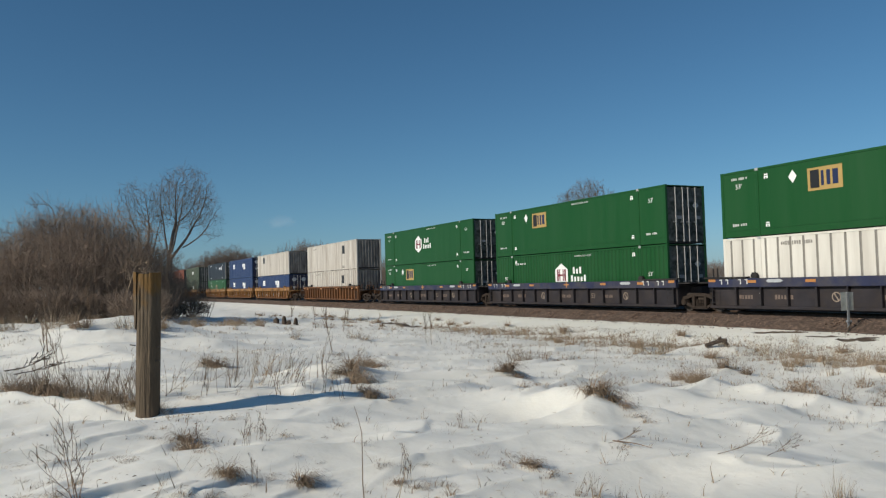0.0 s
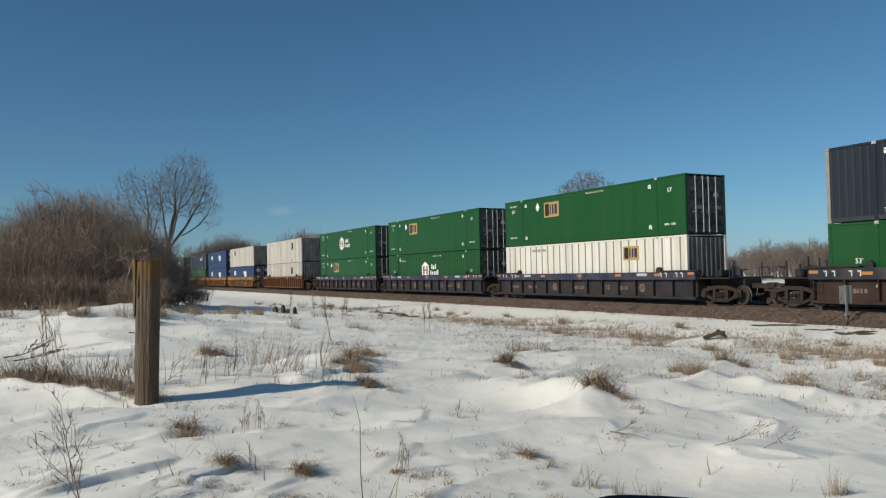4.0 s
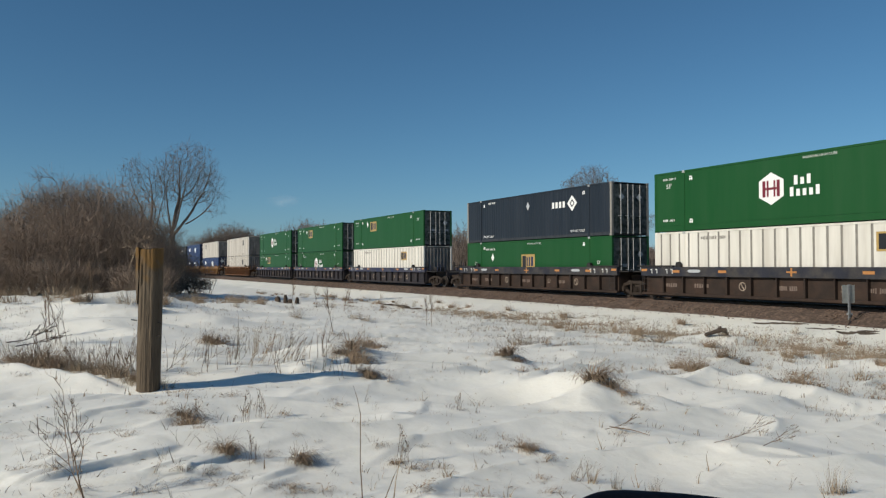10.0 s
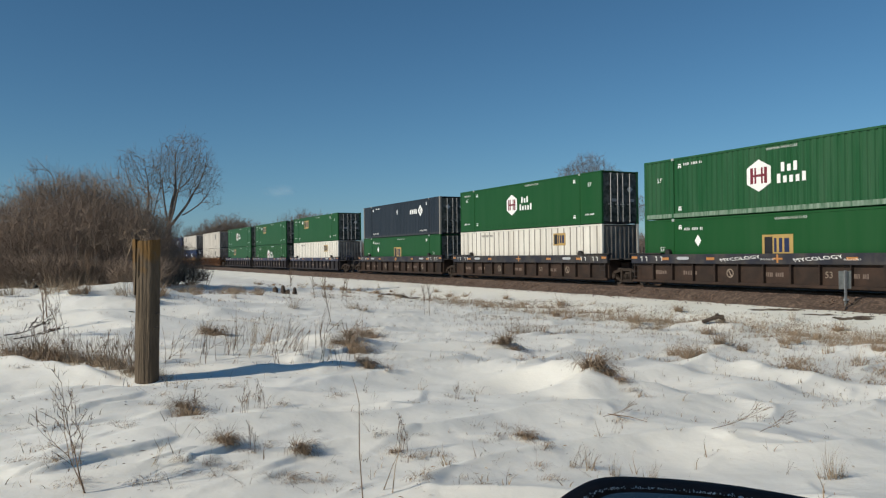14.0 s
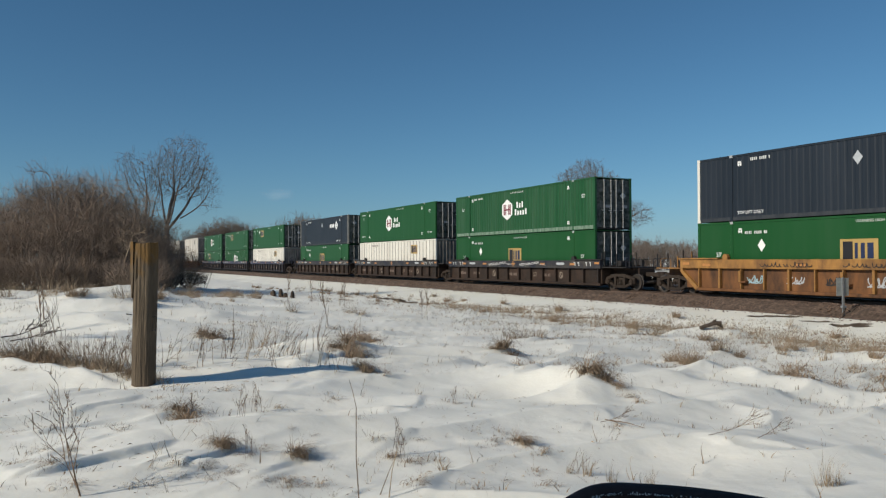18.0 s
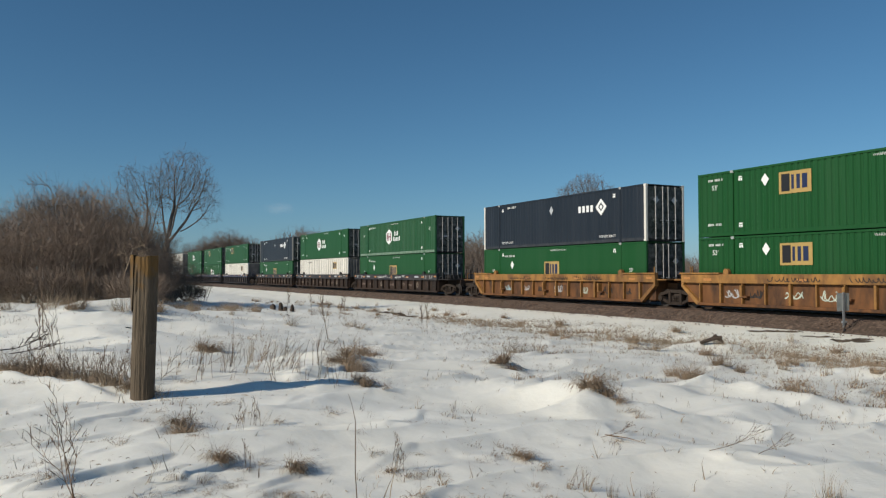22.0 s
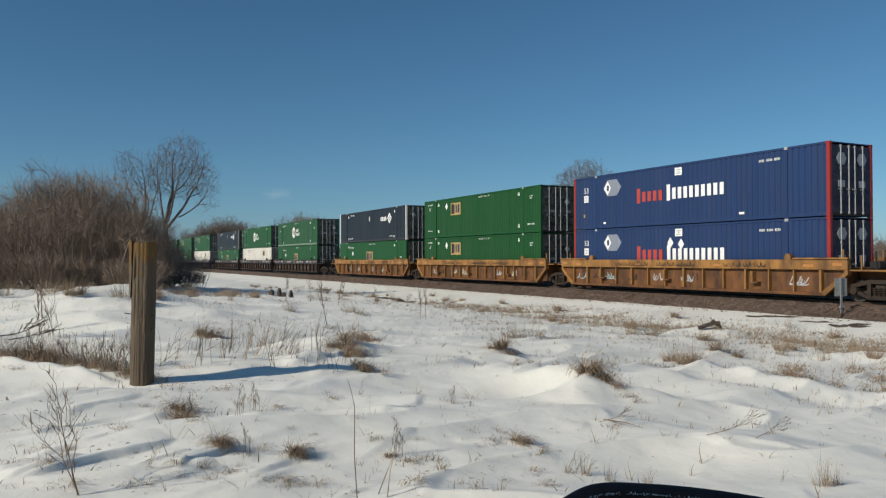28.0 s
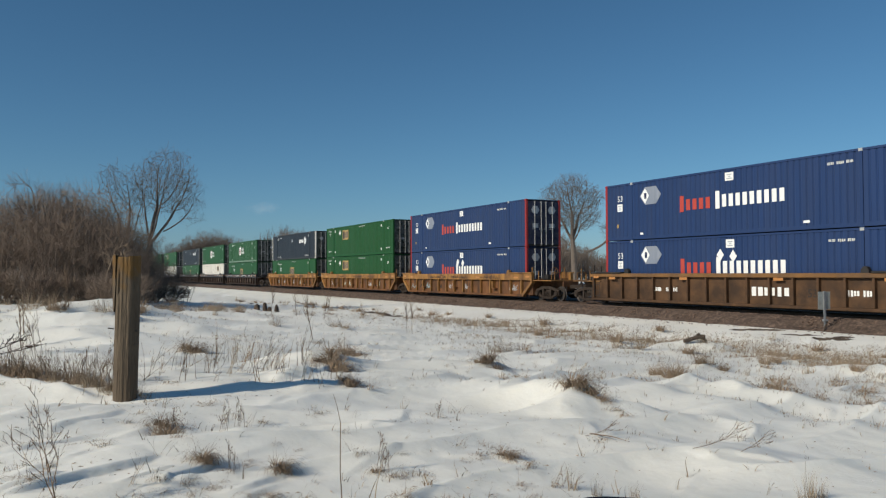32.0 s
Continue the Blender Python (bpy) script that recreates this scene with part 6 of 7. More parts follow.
def build_post():
    mat = wood_material()
    rnd = random.Random(2)
    bm = bmesh.new()
    sides, rings = 64, 30
    height = 1.50
    lines = []
    for i in range(rings + 1):
        z = height * i / rings
        row = []
        for k in range(sides):
            a = 2 * math.pi * k / sides
            r = 0.119 - 0.004 * z + 0.010 * noise.noise(Vector((math.cos(a) * 1.6, math.sin(a) * 1.6, z * 0.5)))
            r += 0.006 * noise.noise(Vector((math.cos(a) * 9, math.sin(a) * 9, z * 1.0)))
            # drying cracks run up the face
            for ca, depth, lo, hi in ((-2.05, 0.026, 1.12, 1.5), (-1.9, 0.007, 0.0, 1.2), (-1.15, 0.005, 0.15, 0.9), (-2.5, 0.007, 0.1, 1.1), (-0.5, 0.005, 0.0, 1.0), (0.9, 0.02, 0, 1.5)):
                w = 0.05 + 0.02 * math.sin(z * 9 + ca)
                off = (a - ca + 0.06 * math.sin(z * 4 + ca) + math.pi) % (2 * math.pi) - math.pi
                if abs(off) < w and lo < z < hi:
                    r -= depth * (1 - abs(off) / w)
            if i == rings:
                r *= 0.97
            zz = z + (0.010 * math.sin(a + 1) + 0.004 * math.sin(a * 5)) * (1 if i == rings else 0)
            row.append(bm.verts.new((r * math.cos(a), r * math.sin(a), zz)))
        lines.append(row)
    for r0, r1 in zip(lines, lines[1:]):
        for k in range(sides):
            bm.faces.new((r0[k], r0[(k + 1) % sides], r1[(k + 1) % sides], r1[k]))
    top = bm.verts.new((0, 0, height - 0.012))
    for k in range(sides):
        bm.faces.new((lines[-1][k], lines[-1][(k + 1) % sides], top))
    post = part("fence_post", bm, mat)
    tagged(post, "weathered split wooden fence post with orange lichen on top", "fence post")
    post.matrix_basis = pose(-3.10, 8.03, ground_z(-3.10, 8.03) - 0.05, -0.4, 0.9, 0)
    # the split sliver that stands off the post's upper side
    bm = bmesh.new()
    lines = []
    for i in range(9):
        z = 0.93 + 0.58 * i / 8
        w = 0.028 * (0.35 + 0.65 * min(1, i / 3)) * (1 + 0.15 * math.sin(i * 2))
        x = -0.112 - 0.010 * i / 8
        y = -0.045
        lines.append([bm.verts.new((x - w * 0.6, y - 0.03, z)), bm.verts.new((x + w * 0.7, y - 0.05, z)), bm.verts.new((x + w * 0.6, y + 0.04, z)), bm.verts.new((x - w * 0.5, y + 0.05, z))])
    for r0, r1 in zip(lines, lines[1:]):
        for k in range(4):
            bm.faces.new((r0[k], r0[(k + 1) % 4], r1[(k + 1) % 4], r1[k]))
    bm.faces.new(lines[0][::-1]), bm.faces.new(lines[-1])
    part("split_sliver", bm, mat, post)
    for x, y, z in ((0.125, -0.05, 0.74), (0.118, -0.06, 0.60), (-0.14, -0.06, 0.76)):
        bm = bmesh.new()
        tube(bm, [(x * 0.8, y, z), (x * 1.18, y - 0.02, z + 0.01)], [0.006, 0.006], 5)
        part("nail", bm, M["black_steel"], post, "rusty fence staple")


build_post()


# ---- dry grass and weeds ----
def blades(rnd, n, height, radius, bend, width, droop=0.3):
    """A tuft: narrow blades, each folded three times and drooping outwards."""
    v, f = [], []
    for _ in range(n):
        a = rnd.uniform(0, 6.283)
        r = radius * math.sqrt(rnd.random())
        p = Vector((r * math.cos(a), r * math.sin(a), 0))
        d = Vector((math.cos(a + rnd.gauss(0, 0.6)) * bend * rnd.random(), math.sin(a + rnd.gauss(0, 0.6)) * bend * rnd.random(), 1)).normalized()
        h = height * (0.15 + 0.85 * rnd.random() ** 1.4)
        t = rnd.uniform(0, 6.283)
        w = Vector((math.cos(t), math.sin(t), 0)) * width * rnd.uniform(0.6, 1.3)
        o = len(v)
        k = 4
        for i in range(k + 1):
            q = i / k
            v += [tuple(p - w * (1 - q * 0.85)), tuple(p + w * (1 - q * 0.85))]
            p = p + d * (h / k)
            d = (d + Vector((d.x * 0.5 + 0.85 * q, d.y * 0.5 + 0.08 * q, -droop * rnd.uniform(0.2, 1.6) * q))).normalized()
        for i in range(k):
            f.append((o + 2 * i, o + 2 * i + 1, o + 2 * i + 3, o + 2 * i + 2))
    return v, f


def curls(seed, n, height, radius, width, mat, comb=0.7, fall=1.0):
    """A dead clump: broad dry blades that rise, fold over and curl down, combed to one side by the wind."""
    rnd = random.Random(seed)
    v, f = [], []
    for j in range(n):
        a = rnd.uniform(0, 6.283)
        r = radius * math.sqrt(rnd.random())
        p = Vector((r * math.cos(a), r * math.sin(a) * 0.7, -0.01))
        side = Vector((math.cos(a) + comb * rnd.uniform(0, 1.3), math.sin(a) - 0.3 * comb + rnd.gauss(0, 0.4), 0)).normalized()
        t0, t1 = rnd.uniform(0.0, 0.9), rnd.uniform(1.9, 3.7) * fall
        if j % 28 == 0:
            t1 = rnd.uniform(0.5, 1.4)
        h = height * rnd.uniform(0.45, 1.25)
        across_it = side.cross(Vector((0, 0, 1)))
        w = (across_it + side * rnd.gauss(0, 0.5)).normalized() * width * rnd.uniform(0.5, 1.4)
        o, k = len(v), 7
        for i in range(k + 1):
            q = i / k
            v += [tuple(p - w * (1 - q * 0.8)), tuple(p + w * (1 - q * 0.8))]
            t = t0 + (t1 - t0) * q ** 0.85 + rnd.gauss(0, 0.2)
            p = p + (side * math.sin(t) + Vector((0, 0, math.cos(t))) + across_it * rnd.gauss(0, 0.12)) * (h / k)
            if i > 1:
                p.z = max(p.z, 0.006)
        f += [(o + 2 * i, o + 2 * i + 1, o + 2 * i + 3, o + 2 * i + 2) for i in range(k)]
    me = bpy.data.meshes.new("blades")
    me.from_pydata(v, [], f)
    me.materials.append(mat)
    me.update()
    return me


def blade_mesh(name, seed, n, height, radius, bend, width, mat, droop=0.3):
    v, f = blades(random.Random(seed), n, height, radius, bend, width, droop)
    me = bpy.data.meshes.new(name)
    me.from_pydata(v, [], f)
    me.materials.append(mat)
    me.update()
    return me


def weed_mesh(seed, height, stems, mat, lean=0.3, thin=0.0022, counts=(5, 3)):
    rnd = random.Random(seed)
    L = Limbs()
    for _ in range(stems):
        a = rnd.uniform(0, 6.283)
        pts, _ = wander(rnd, Vector((rnd.gauss(0, 0.05), rnd.gauss(0, 0.05), -0.02)), Vector((lean * math.cos(a) * rnd.random(), lean * math.sin(a) * rnd.random(), 1)), height * rnd.uniform(0.6, 1), 5, 0.10, 0.02)
        L.limb(pts, thin * 1.6, thin * 0.7, 3)
        sprout(L, rnd, pts, thin * 2, height * 0.45, 0, counts, 0.55, 0.06, 3, thin * 0.8)
    return L.mesh("stems", mat)


def broom_mesh(seed, height, mat):
    """A dry weed: one stiff stem that splits into a narrow bushy head."""
    rnd = random.Random(seed)
    L = Limbs()
    pts, _ = wander(rnd, Vector((0, 0, -0.03)), Vector((rnd.uniform(-0.1, 0.1), 0, 1)), height, 7, 0.04, 0.03)
    L.limb(pts, 0.011, 0.004, 4)
    for i in range(3, 7):
        for _ in range(3):
            a = rnd.uniform(0, 6.283)
            q, _ = wander(rnd, pts[i], Vector((0.5 * math.cos(a), 0.5 * math.sin(a), 1)), height * rnd.uniform(0.18, 0.40), 3, 0.1, 0.1)
            L.limb(q, 0.006, 0.003, 3)
            sprout(L, rnd, q, 0.006, height * 0.16, 0, (3,), 0.5, 0.08, 3, 0.003)
    return L.mesh("stems", mat)


TUFTS = {
    "curl": [curls(110 + i, 150, 0.50, 0.14, 0.0062, M["straw_brown"]) for i in range(4)],
    "mat": [curls(120 + i, 44, 0.30, 0.14, 0.0040, M["straw_brown"], 1.0, 1.25) for i in range(4)],
    "wisp": [curls(130 + i, 9, 0.28, 0.07, 0.0026, M["straw_brown"], 0.6, 0.9) for i in range(4)],
    "dense": [blade_mesh("blades", 70 + i, 320, 0.48, 0.13, 1.2, 0.0026, M["straw_brown"], 2.6) for i in range(3)],
    "straw": [blade_mesh("blades", 75 + i, 90, 0.34, 0.11, 1.3, 0.0027, M["straw"], 1.0) for i in range(3)],
    "upright": [blade_mesh("blades", 80 + i, 46, 0.34, 0.09, 0.35, 0.0035, M["straw"], 0.12) for i in range(2)],
    "weed": [weed_mesh(90 + i, 0.42, 5, M["stem"]) for i in range(3)],
    "weed_tall": [broom_mesh(95 + i, 0.85, M["stem"]) for i in range(3)],
    "thin": [weed_mesh(98 + i, 0.30, 4, M["stem" if i % 2 else "straw"], 0.7, 0.0018, (1,)) for i in range(4)],
}
TUFT_LABEL = {
    "curl": "curled clump of dead brown grass bent over by the wind", "mat": "flattened mat of dead brown grass half under snow", "wisp": "few curled dry blades on the snow",
    "dense": "dense bent tuft of brown dead grass in the snow", "straw": "tuft of straw-coloured dead grass in the snow", "upright": "stiff upright tuft of pale dry grass",
    "weed": "bare branching dry weed in the snow", "weed_tall": "tall bare branching weed in the snow", "thin": "few thin dry stems poking through the snow",
}


def tuft(kind, x, y, k=1.0, rnd=random.Random(17)):
    ms = TUFTS[kind]
    weed = kind in ("weed", "weed_tall", "thin")
    t = tagged(new("weed" if weed else "grass_tuft", ms[rnd.randrange(len(ms))]), TUFT_LABEL[kind], "weed" if weed else "grass", "dry tufts in the snow")
    t.location = (x, y, ground_z(x, y) - 0.012)
    t.rotation_euler = (rnd.uniform(-0.15, 0.15), rnd.uniform(-0.15, 0.15), rnd.uniform(-0.9, 0.9))
    if kind == "thin":
        t.rotation_euler = (rnd.uniform(-0.3, 0.3), rnd.uniform(0.0, 0.65), rnd.uniform(-0.9, 0.9))
    t.scale = (k * 0.9, k * 0.9, k * (rnd.uniform(0.85, 1.1) if kind in ("curl", "mat", "wisp") else rnd.uniform(1.0, 1.35)))


def tufts(kind, *spots):
    for spot in spots:
        tuft(kind, *spot)


# clumps in the near snow
tufts("curl", (-2.20, 6.46, 0.50), (-2.08, 6.22, 0.52), (-1.98, 6.05, 0.40), (-1.50, 5.22, 0.42), (-1.46, 5.12, 0.36), (-0.97, 5.03, 0.40), (-0.93, 5.00, 0.30), (0.54, 5.80, 0.36), (0.60, 5.74, 0.32), (-0.35, 5.14, 0.26))
tufts("curl", (1.56, 8.52, 0.72), (1.63, 8.50, 0.82), (1.73, 8.40, 0.62), (1.80, 8.15, 0.42), (0.80, 12.1, 0.65), (0.92, 12.15, 0.85), (1.05, 12.0, 0.6), (-0.92, 9.26, 0.62), (-1.00, 9.34, 0.45))
tufts("curl", (-1.30, 10.60, 0.85), (-1.38, 10.95, 0.9), (-1.20, 10.75, 0.7), (-1.42, 11.35, 0.8), (-1.55, 11.0, 0.55), (-4.05, 13.35, 0.95), (-3.90, 13.25, 0.8), (-4.2, 13.5, 0.6), (-1.60, 15.2, 0.9), (-1.35, 14.7, 0.8))
tufts("mat", (1.86, 7.95, 0.7), (1.95, 7.75, 0.6), (-0.68, 8.86, 0.7), (-1.75, 5.55, 0.5), (-1.30, 4.62, 0.45), (-1.22, 4.58, 0.4), (-0.94, 4.47, 0.5), (-0.84, 4.44, 0.4), (-0.72, 4.47, 0.45), (-1.66, 4.37, 0.45), (-1.74, 4.33, 0.4), (-2.05, 4.22, 0.5))
tufts("mat", (-0.25, 5.08, 0.5), (-0.18, 5.05, 0.4), (0.63, 5.24, 0.42), (0.57, 4.57, 0.35), (0.65, 4.60, 0.35), (1.40, 6.36, 0.5), (2.19, 6.13, 0.4), (-1.25, 4.88, 0.35), (-2.5, 6.80, 0.5), (-2.5, 6.48, 0.4), (-1.04, 7.40, 0.55), (-2.6, 5.0, 0.4))
tufts("mat", (1.05, 11.3, 1.0), (1.6, 10.4, 1.0), (2.0, 16.4, 1.4), (2.3, 15.8, 1.3), (1.3, 11.0, 0.8), (5.0, 9.9, 1.0), (5.4, 9.75, 1.1), (4.75, 10.0, 0.9), (6.1, 10.6, 1.2), (-1.1, 9.9, 0.8), (-2.4, 16.6, 1.2), (-2.1, 15.9, 1.1))
tufts("wisp", (0.19, 5.95, 0.7), (0.24, 5.99, 0.6), (0.42, 6.08, 0.7), (0.47, 6.04, 0.6), (0.02, 7.5, 0.8), (0.12, 7.45, 0.7), (-0.68, 6.12, 0.6), (-1.1, 7.3, 0.6), (-1.6, 6.75, 0.7), (0.35, 8.4, 0.8), (2.9, 7.9, 0.6), (-0.15, 6.9, 0.5))
tufts("wisp", (-1.95, 4.15, 0.5), (-1.5, 4.25, 0.5), (-1.1, 4.3, 0.5), (-0.6, 4.25, 0.5), (-1.35, 4.95, 0.5), (-0.75, 4.85, 0.45), (-2.2, 5.4, 0.5), (-0.95, 5.35, 0.5), (0.9, 5.3, 0.5), (1.3, 5.0, 0.5), (0.35, 4.7, 0.4), (-0.1, 4.6, 0.4))
# stiff straw, single weeds
tufts("upright", (2.40, 4.93, 0.62), (2.47, 4.96, 0.60), (2.52, 4.98, 0.42), (1.05, 4.88, 0.42), (0.92, 5.02, 0.40), (0.80, 5.0, 0.36), (1.28, 4.84, 0.36))
tufts("thin", (0.80, 5.01, 0.75), (0.90, 5.06, 0.65), (1.26, 4.82, 0.5), (-2.90, 9.20, 1.5), (-3.09, 9.86, 1.5), (-2.43, 9.54, 1.5), (-2.21, 10.69, 1.5), (-1.90, 9.76, 1.5), (-3.52, 10.25, 1.5), (-1.79, 10.77, 1.5), (-2.38, 10.75, 1.5), (-2.82, 10.30, 1.5))
tufts("weed", (-0.30, 5.15, 0.6), (-1.22, 4.89, 0.4), (-1.63, 6.77, 0.6), (0.10, 7.43, 0.45), (-5.96, 11.92, 1.4), (-2.02, 6.25, 0.6), (-1.55, 5.9, 0.5))
tufts("weed_tall", (-2.50, 16.82, 0.95), (-3.89, 29.0, 0.95), (-3.75, 29.3, 0.85), (-6.61, 32.8, 1.1), (-0.47, 22.0, 0.95), (-0.62, 22.2, 0.8), (-6.66, 12.85, 0.8), (-7.91, 13.46, 0.7), (-9.83, 21.45, 1.0), (-5.29, 31.2, 1.0))
# the loose tangle round the post
tufts("curl", (-4.95, 9.35, 0.86), (-4.72, 9.30, 0.76), (-5.15, 9.50, 0.91), (-4.45, 9.30, 0.61), (-4.05, 9.05, 0.71), (-3.90, 8.95, 0.61), (-3.62, 8.62, 0.56), (-5.4, 9.7, 0.81), (-3.42, 8.42, 0.51), (-4.98, 9.75, 0.91))
tufts("weed", (-4.84, 9.35, 0.81), (-4.42, 9.25, 0.91), (-4.60, 9.45, 0.91), (-4.2, 9.2, 0.81), (-4.0, 9.1, 0.98), (-3.75, 8.9, 0.91), (-3.55, 8.6, 0.81), (-5.1, 9.6, 0.91), (-3.35, 8.5, 0.78), (-3.9, 9.5, 1.04), (-3.4, 9.0, 0.91))
tufts("straw", (-4.9, 9.4, 1.43), (-4.7, 9.5, 1.30), (-5.2, 9.7, 1.56), (-4.5, 9.4, 1.17), (-4.1, 9.2, 1.30), (-3.95, 9.15, 1.17), (-5.5, 9.8, 1.43), (-4.35, 9.5, 1.17))
tufts("straw", (-3.65, 8.55, 1.17), (-3.78, 8.80, 1.30), (-3.40, 8.38, 1.04), (-3.30, 8.22, 0.72), (-3.05, 8.18, 0.65), (-2.93, 8.1, 0.65), (-3.5, 8.9, 1.30), (-4.3, 9.1, 1.17))
# farther out in the field
tufts("straw", (-2.84, 23.66, 1.8), (-2.46, 22.84, 1.5), (-4.34, 22.13, 1.5), (1.50, 17.22, 1.6), (1.75, 17.62, 1.5), (4.41, 13.59, 1.3), (5.36, 19.99, 2.0), (5.64, 15.57, 1.3), (6.99, 16.07, 1.2), (-11.03, 21.72, 2.4), (-14.09, 24.99, 2.6), (-8.94, 21.54, 2.2), (-14.95, 24.43, 2.4))
tufts("dense", (4.11, 13.22, 1.0), (4.25, 13.30, 1.1), (3.95, 13.50, 0.9), (5.45, 15.55, 0.9), (5.82, 15.35, 0.8), (5.17, 11.65, 0.7), (8.15, 14.70, 1.0), (-6.88, 17.76, 1.5), (-10.06, 21.24, 2.0), (-8.21, 22.10, 2.0), (-8.11, 13.40, 1.0), (-9.27, 15.34, 1.1), (7.5, 17.3, 1.0), (7.9, 17.6, 0.9))
tufts("mat", (6.81, 12.77, 1.6), (6.50, 11.60, 1.4), (6.98, 12.35, 1.6), (5.23, 11.56, 1.5), (4.6, 10.05, 1.3), (4.5, 10.4, 1.2), (7.6, 13.4, 1.6), (8.3, 14.3, 1.5), (6.0, 13.3, 1.5), (3.4, 11.7, 1.2), (5.6, 12.4, 1.5))


def build_stubble():
    """Thin dead grass that stands in bands and patches over the whole field."""
    rnd = random.Random(5)
    v, f = [], []

    def put_one(x, y, h):
        z = ground_z(x, y) - 0.01
        n = rnd.randrange(2, 5)
        bv, bf = blades(rnd, n, h, 0.03, 0.7, 0.003 + 0.00012 * y, 0.4)
        o = len(v)
        v.extend((a + x, b + y, c + z) for a, b, c in bv)
        f.extend(tuple(i + o for i in q) for q in bf)

    tries = 0
    while tries < 95000:
        tries += 1
        y = 4 + 34 * rnd.random() ** 1.0
        x = y * rnd.uniform(-0.66, 0.66)
        u = across(x, y)
        if u < 5.6 or (abs(x + 3.12) < 0.2 and abs(y - 8.03) < 0.2):
            continue
        band = math.exp(-((u - 10.5) / 2.2) ** 2)
        toe = 0.55 * math.exp(-((u - 7.4) / 1.1) ** 2) * (0.35 + 0.65 * abs(noise.noise(Vector((x * 0.5, y * 0.5, 6.0)))) * 3)
        patch = max(0.0, noise.noise(Vector((x * 0.35, y * 0.35, 3.0))) - 0.05) + 0.35 * max(0.0, noise.noise(Vector((x * 1.3, y * 1.3, 8.0))) - 0.15)
        chance = (0.12 if y > 11 and 7 < u < 18 else 0.03) + toe + 1.9 * band * (0.3 + patch) + 0.70 * patch * (1.0 if u > 12 else 0.5)
        if y < 9:
            chance *= 0.35 if x < 0.3 else 0.12
        if rnd.random() < chance:
            put_one(x, y, rnd.uniform(0.05, 0.18) + 0.34 * band * rnd.random())
    me = bpy.data.meshes.new("dry_grass")
    me.from_pydata(v, [], f)
    me.materials.append(M["straw"])
    me.materials.append(M["straw_brown"])
    for q in me.polygons:
        q.material_index = (q.index // 12) % 2
    me.update()
    tagged(new("dry_grass", me), "sparse pale dead grass sticking out of the snow", "dry grass", kind="stuff")


build_stubble()


CLUMPS = []


def scatter(kind, x, y, k, rnd):
    """A far tuft, gathered with the others into one mesh."""
    me = TUFTS[kind][rnd.randrange(len(TUFTS[kind]))]
    m = Matrix.Translation((x, y, ground_z(x, y) - 0.012)) @ Matrix.Rotation(rnd.uniform(-0.9, 0.9), 4, "Z") @ Matrix.Diagonal((k * 0.9, k * 0.9, k * rnd.uniform(1.0, 1.35), 1))
    co = np.empty(len(me.vertices) * 3)
    me.vertices.foreach_get("co", co)
    co = co.reshape(-1, 3) @ np.array(m.to_3x3()).T + np.array(m.translation)
    CLUMPS.append((co, [tuple(p.vertices) for p in me.polygons], me.materials[0]))


def lay_clumps():
    v, f, idx, mats = [], [], [], []
    for co, faces, mat in CLUMPS:
        if mat not in mats:
            mats.append(mat)
        o = len(v)
        v.extend(map(tuple, co))
        f.extend(tuple(i + o for i in q) for q in faces)
        idx.extend([mats.index(mat)] * len(faces))
    me = bpy.data.meshes.new("grass_clumps")
    me.from_pydata(v, [], f)
    for mat in mats:
        me.materials.append(mat)
    me.polygons.foreach_set("material_index", idx)
    me.update()
    tagged(new("grass_clumps", me), "many dry brown grass clumps along the ditch and thicket", "dry grass", kind="stuff")


def build_band():
    """The ragged row of tufts along the ditch."""
    rnd = random.Random(23)
    for i in range(360):
        s = -34 + 68 * (i + rnd.random()) / 360
        u = rnd.gauss(11.0, 2.4)
        if u < 6.0:
            continue
        p = TRACK0 + ALONG * s + SIDE * u
        if p.y < 11 or abs(p.x / p.y) > 0.62:
            continue
        scatter(rnd.choice(("straw", "upright", "curl", "mat", "mat", "upright")), p.x, p.y, rnd.uniform(0.5, 1.3), rnd)
    for i in range(90):
        y = rnd.uniform(4.3, 11)
        x = y * (rnd.uniform(-0.6, 0.6) if i % 2 else rnd.uniform(-0.6, 0.0))
        tuft(rnd.choice(("thin", "wisp", "wisp", "mat")), x, y, rnd.uniform(0.25, 0.6))
    for i in range(70):
        y = rnd.uniform(4.2, 5.7)
        tuft(rnd.choice(("wisp", "mat")), y * rnd.uniform(-0.56, 0.14), y, rnd.uniform(0.22, 0.45))
    for i in range(26):
        scatter(rnd.choice(("straw", "upright", "mat")), rnd.uniform(-11.5, -8.4) if i % 3 else rnd.uniform(-6.0, -4.5), rnd.uniform(32.5, 36.5), rnd.uniform(0.8, 1.4), rnd)
    for i in range(44):
        x, y = rnd.uniform(-6.8, -2.2) * 0.5, rnd.uniform(8.9, 12.4)
        tuft("thin", x, y, rnd.uniform(0.7, 1.6))
    # pale grass at the foot of the thicket
    for i in range(110):
        x, y = rnd.uniform(-20.5, -7), rnd.uniform(30.5, 33.5)
        if x > -12:
            y += rnd.uniform(-3, 4)
        if abs(x / y + 0.206) < 0.024:
            continue
        scatter(rnd.choice(("straw", "straw", "upright", "dense")), x, y, rnd.uniform(0.8, 1.7), rnd)


build_band()
lay_clumps()


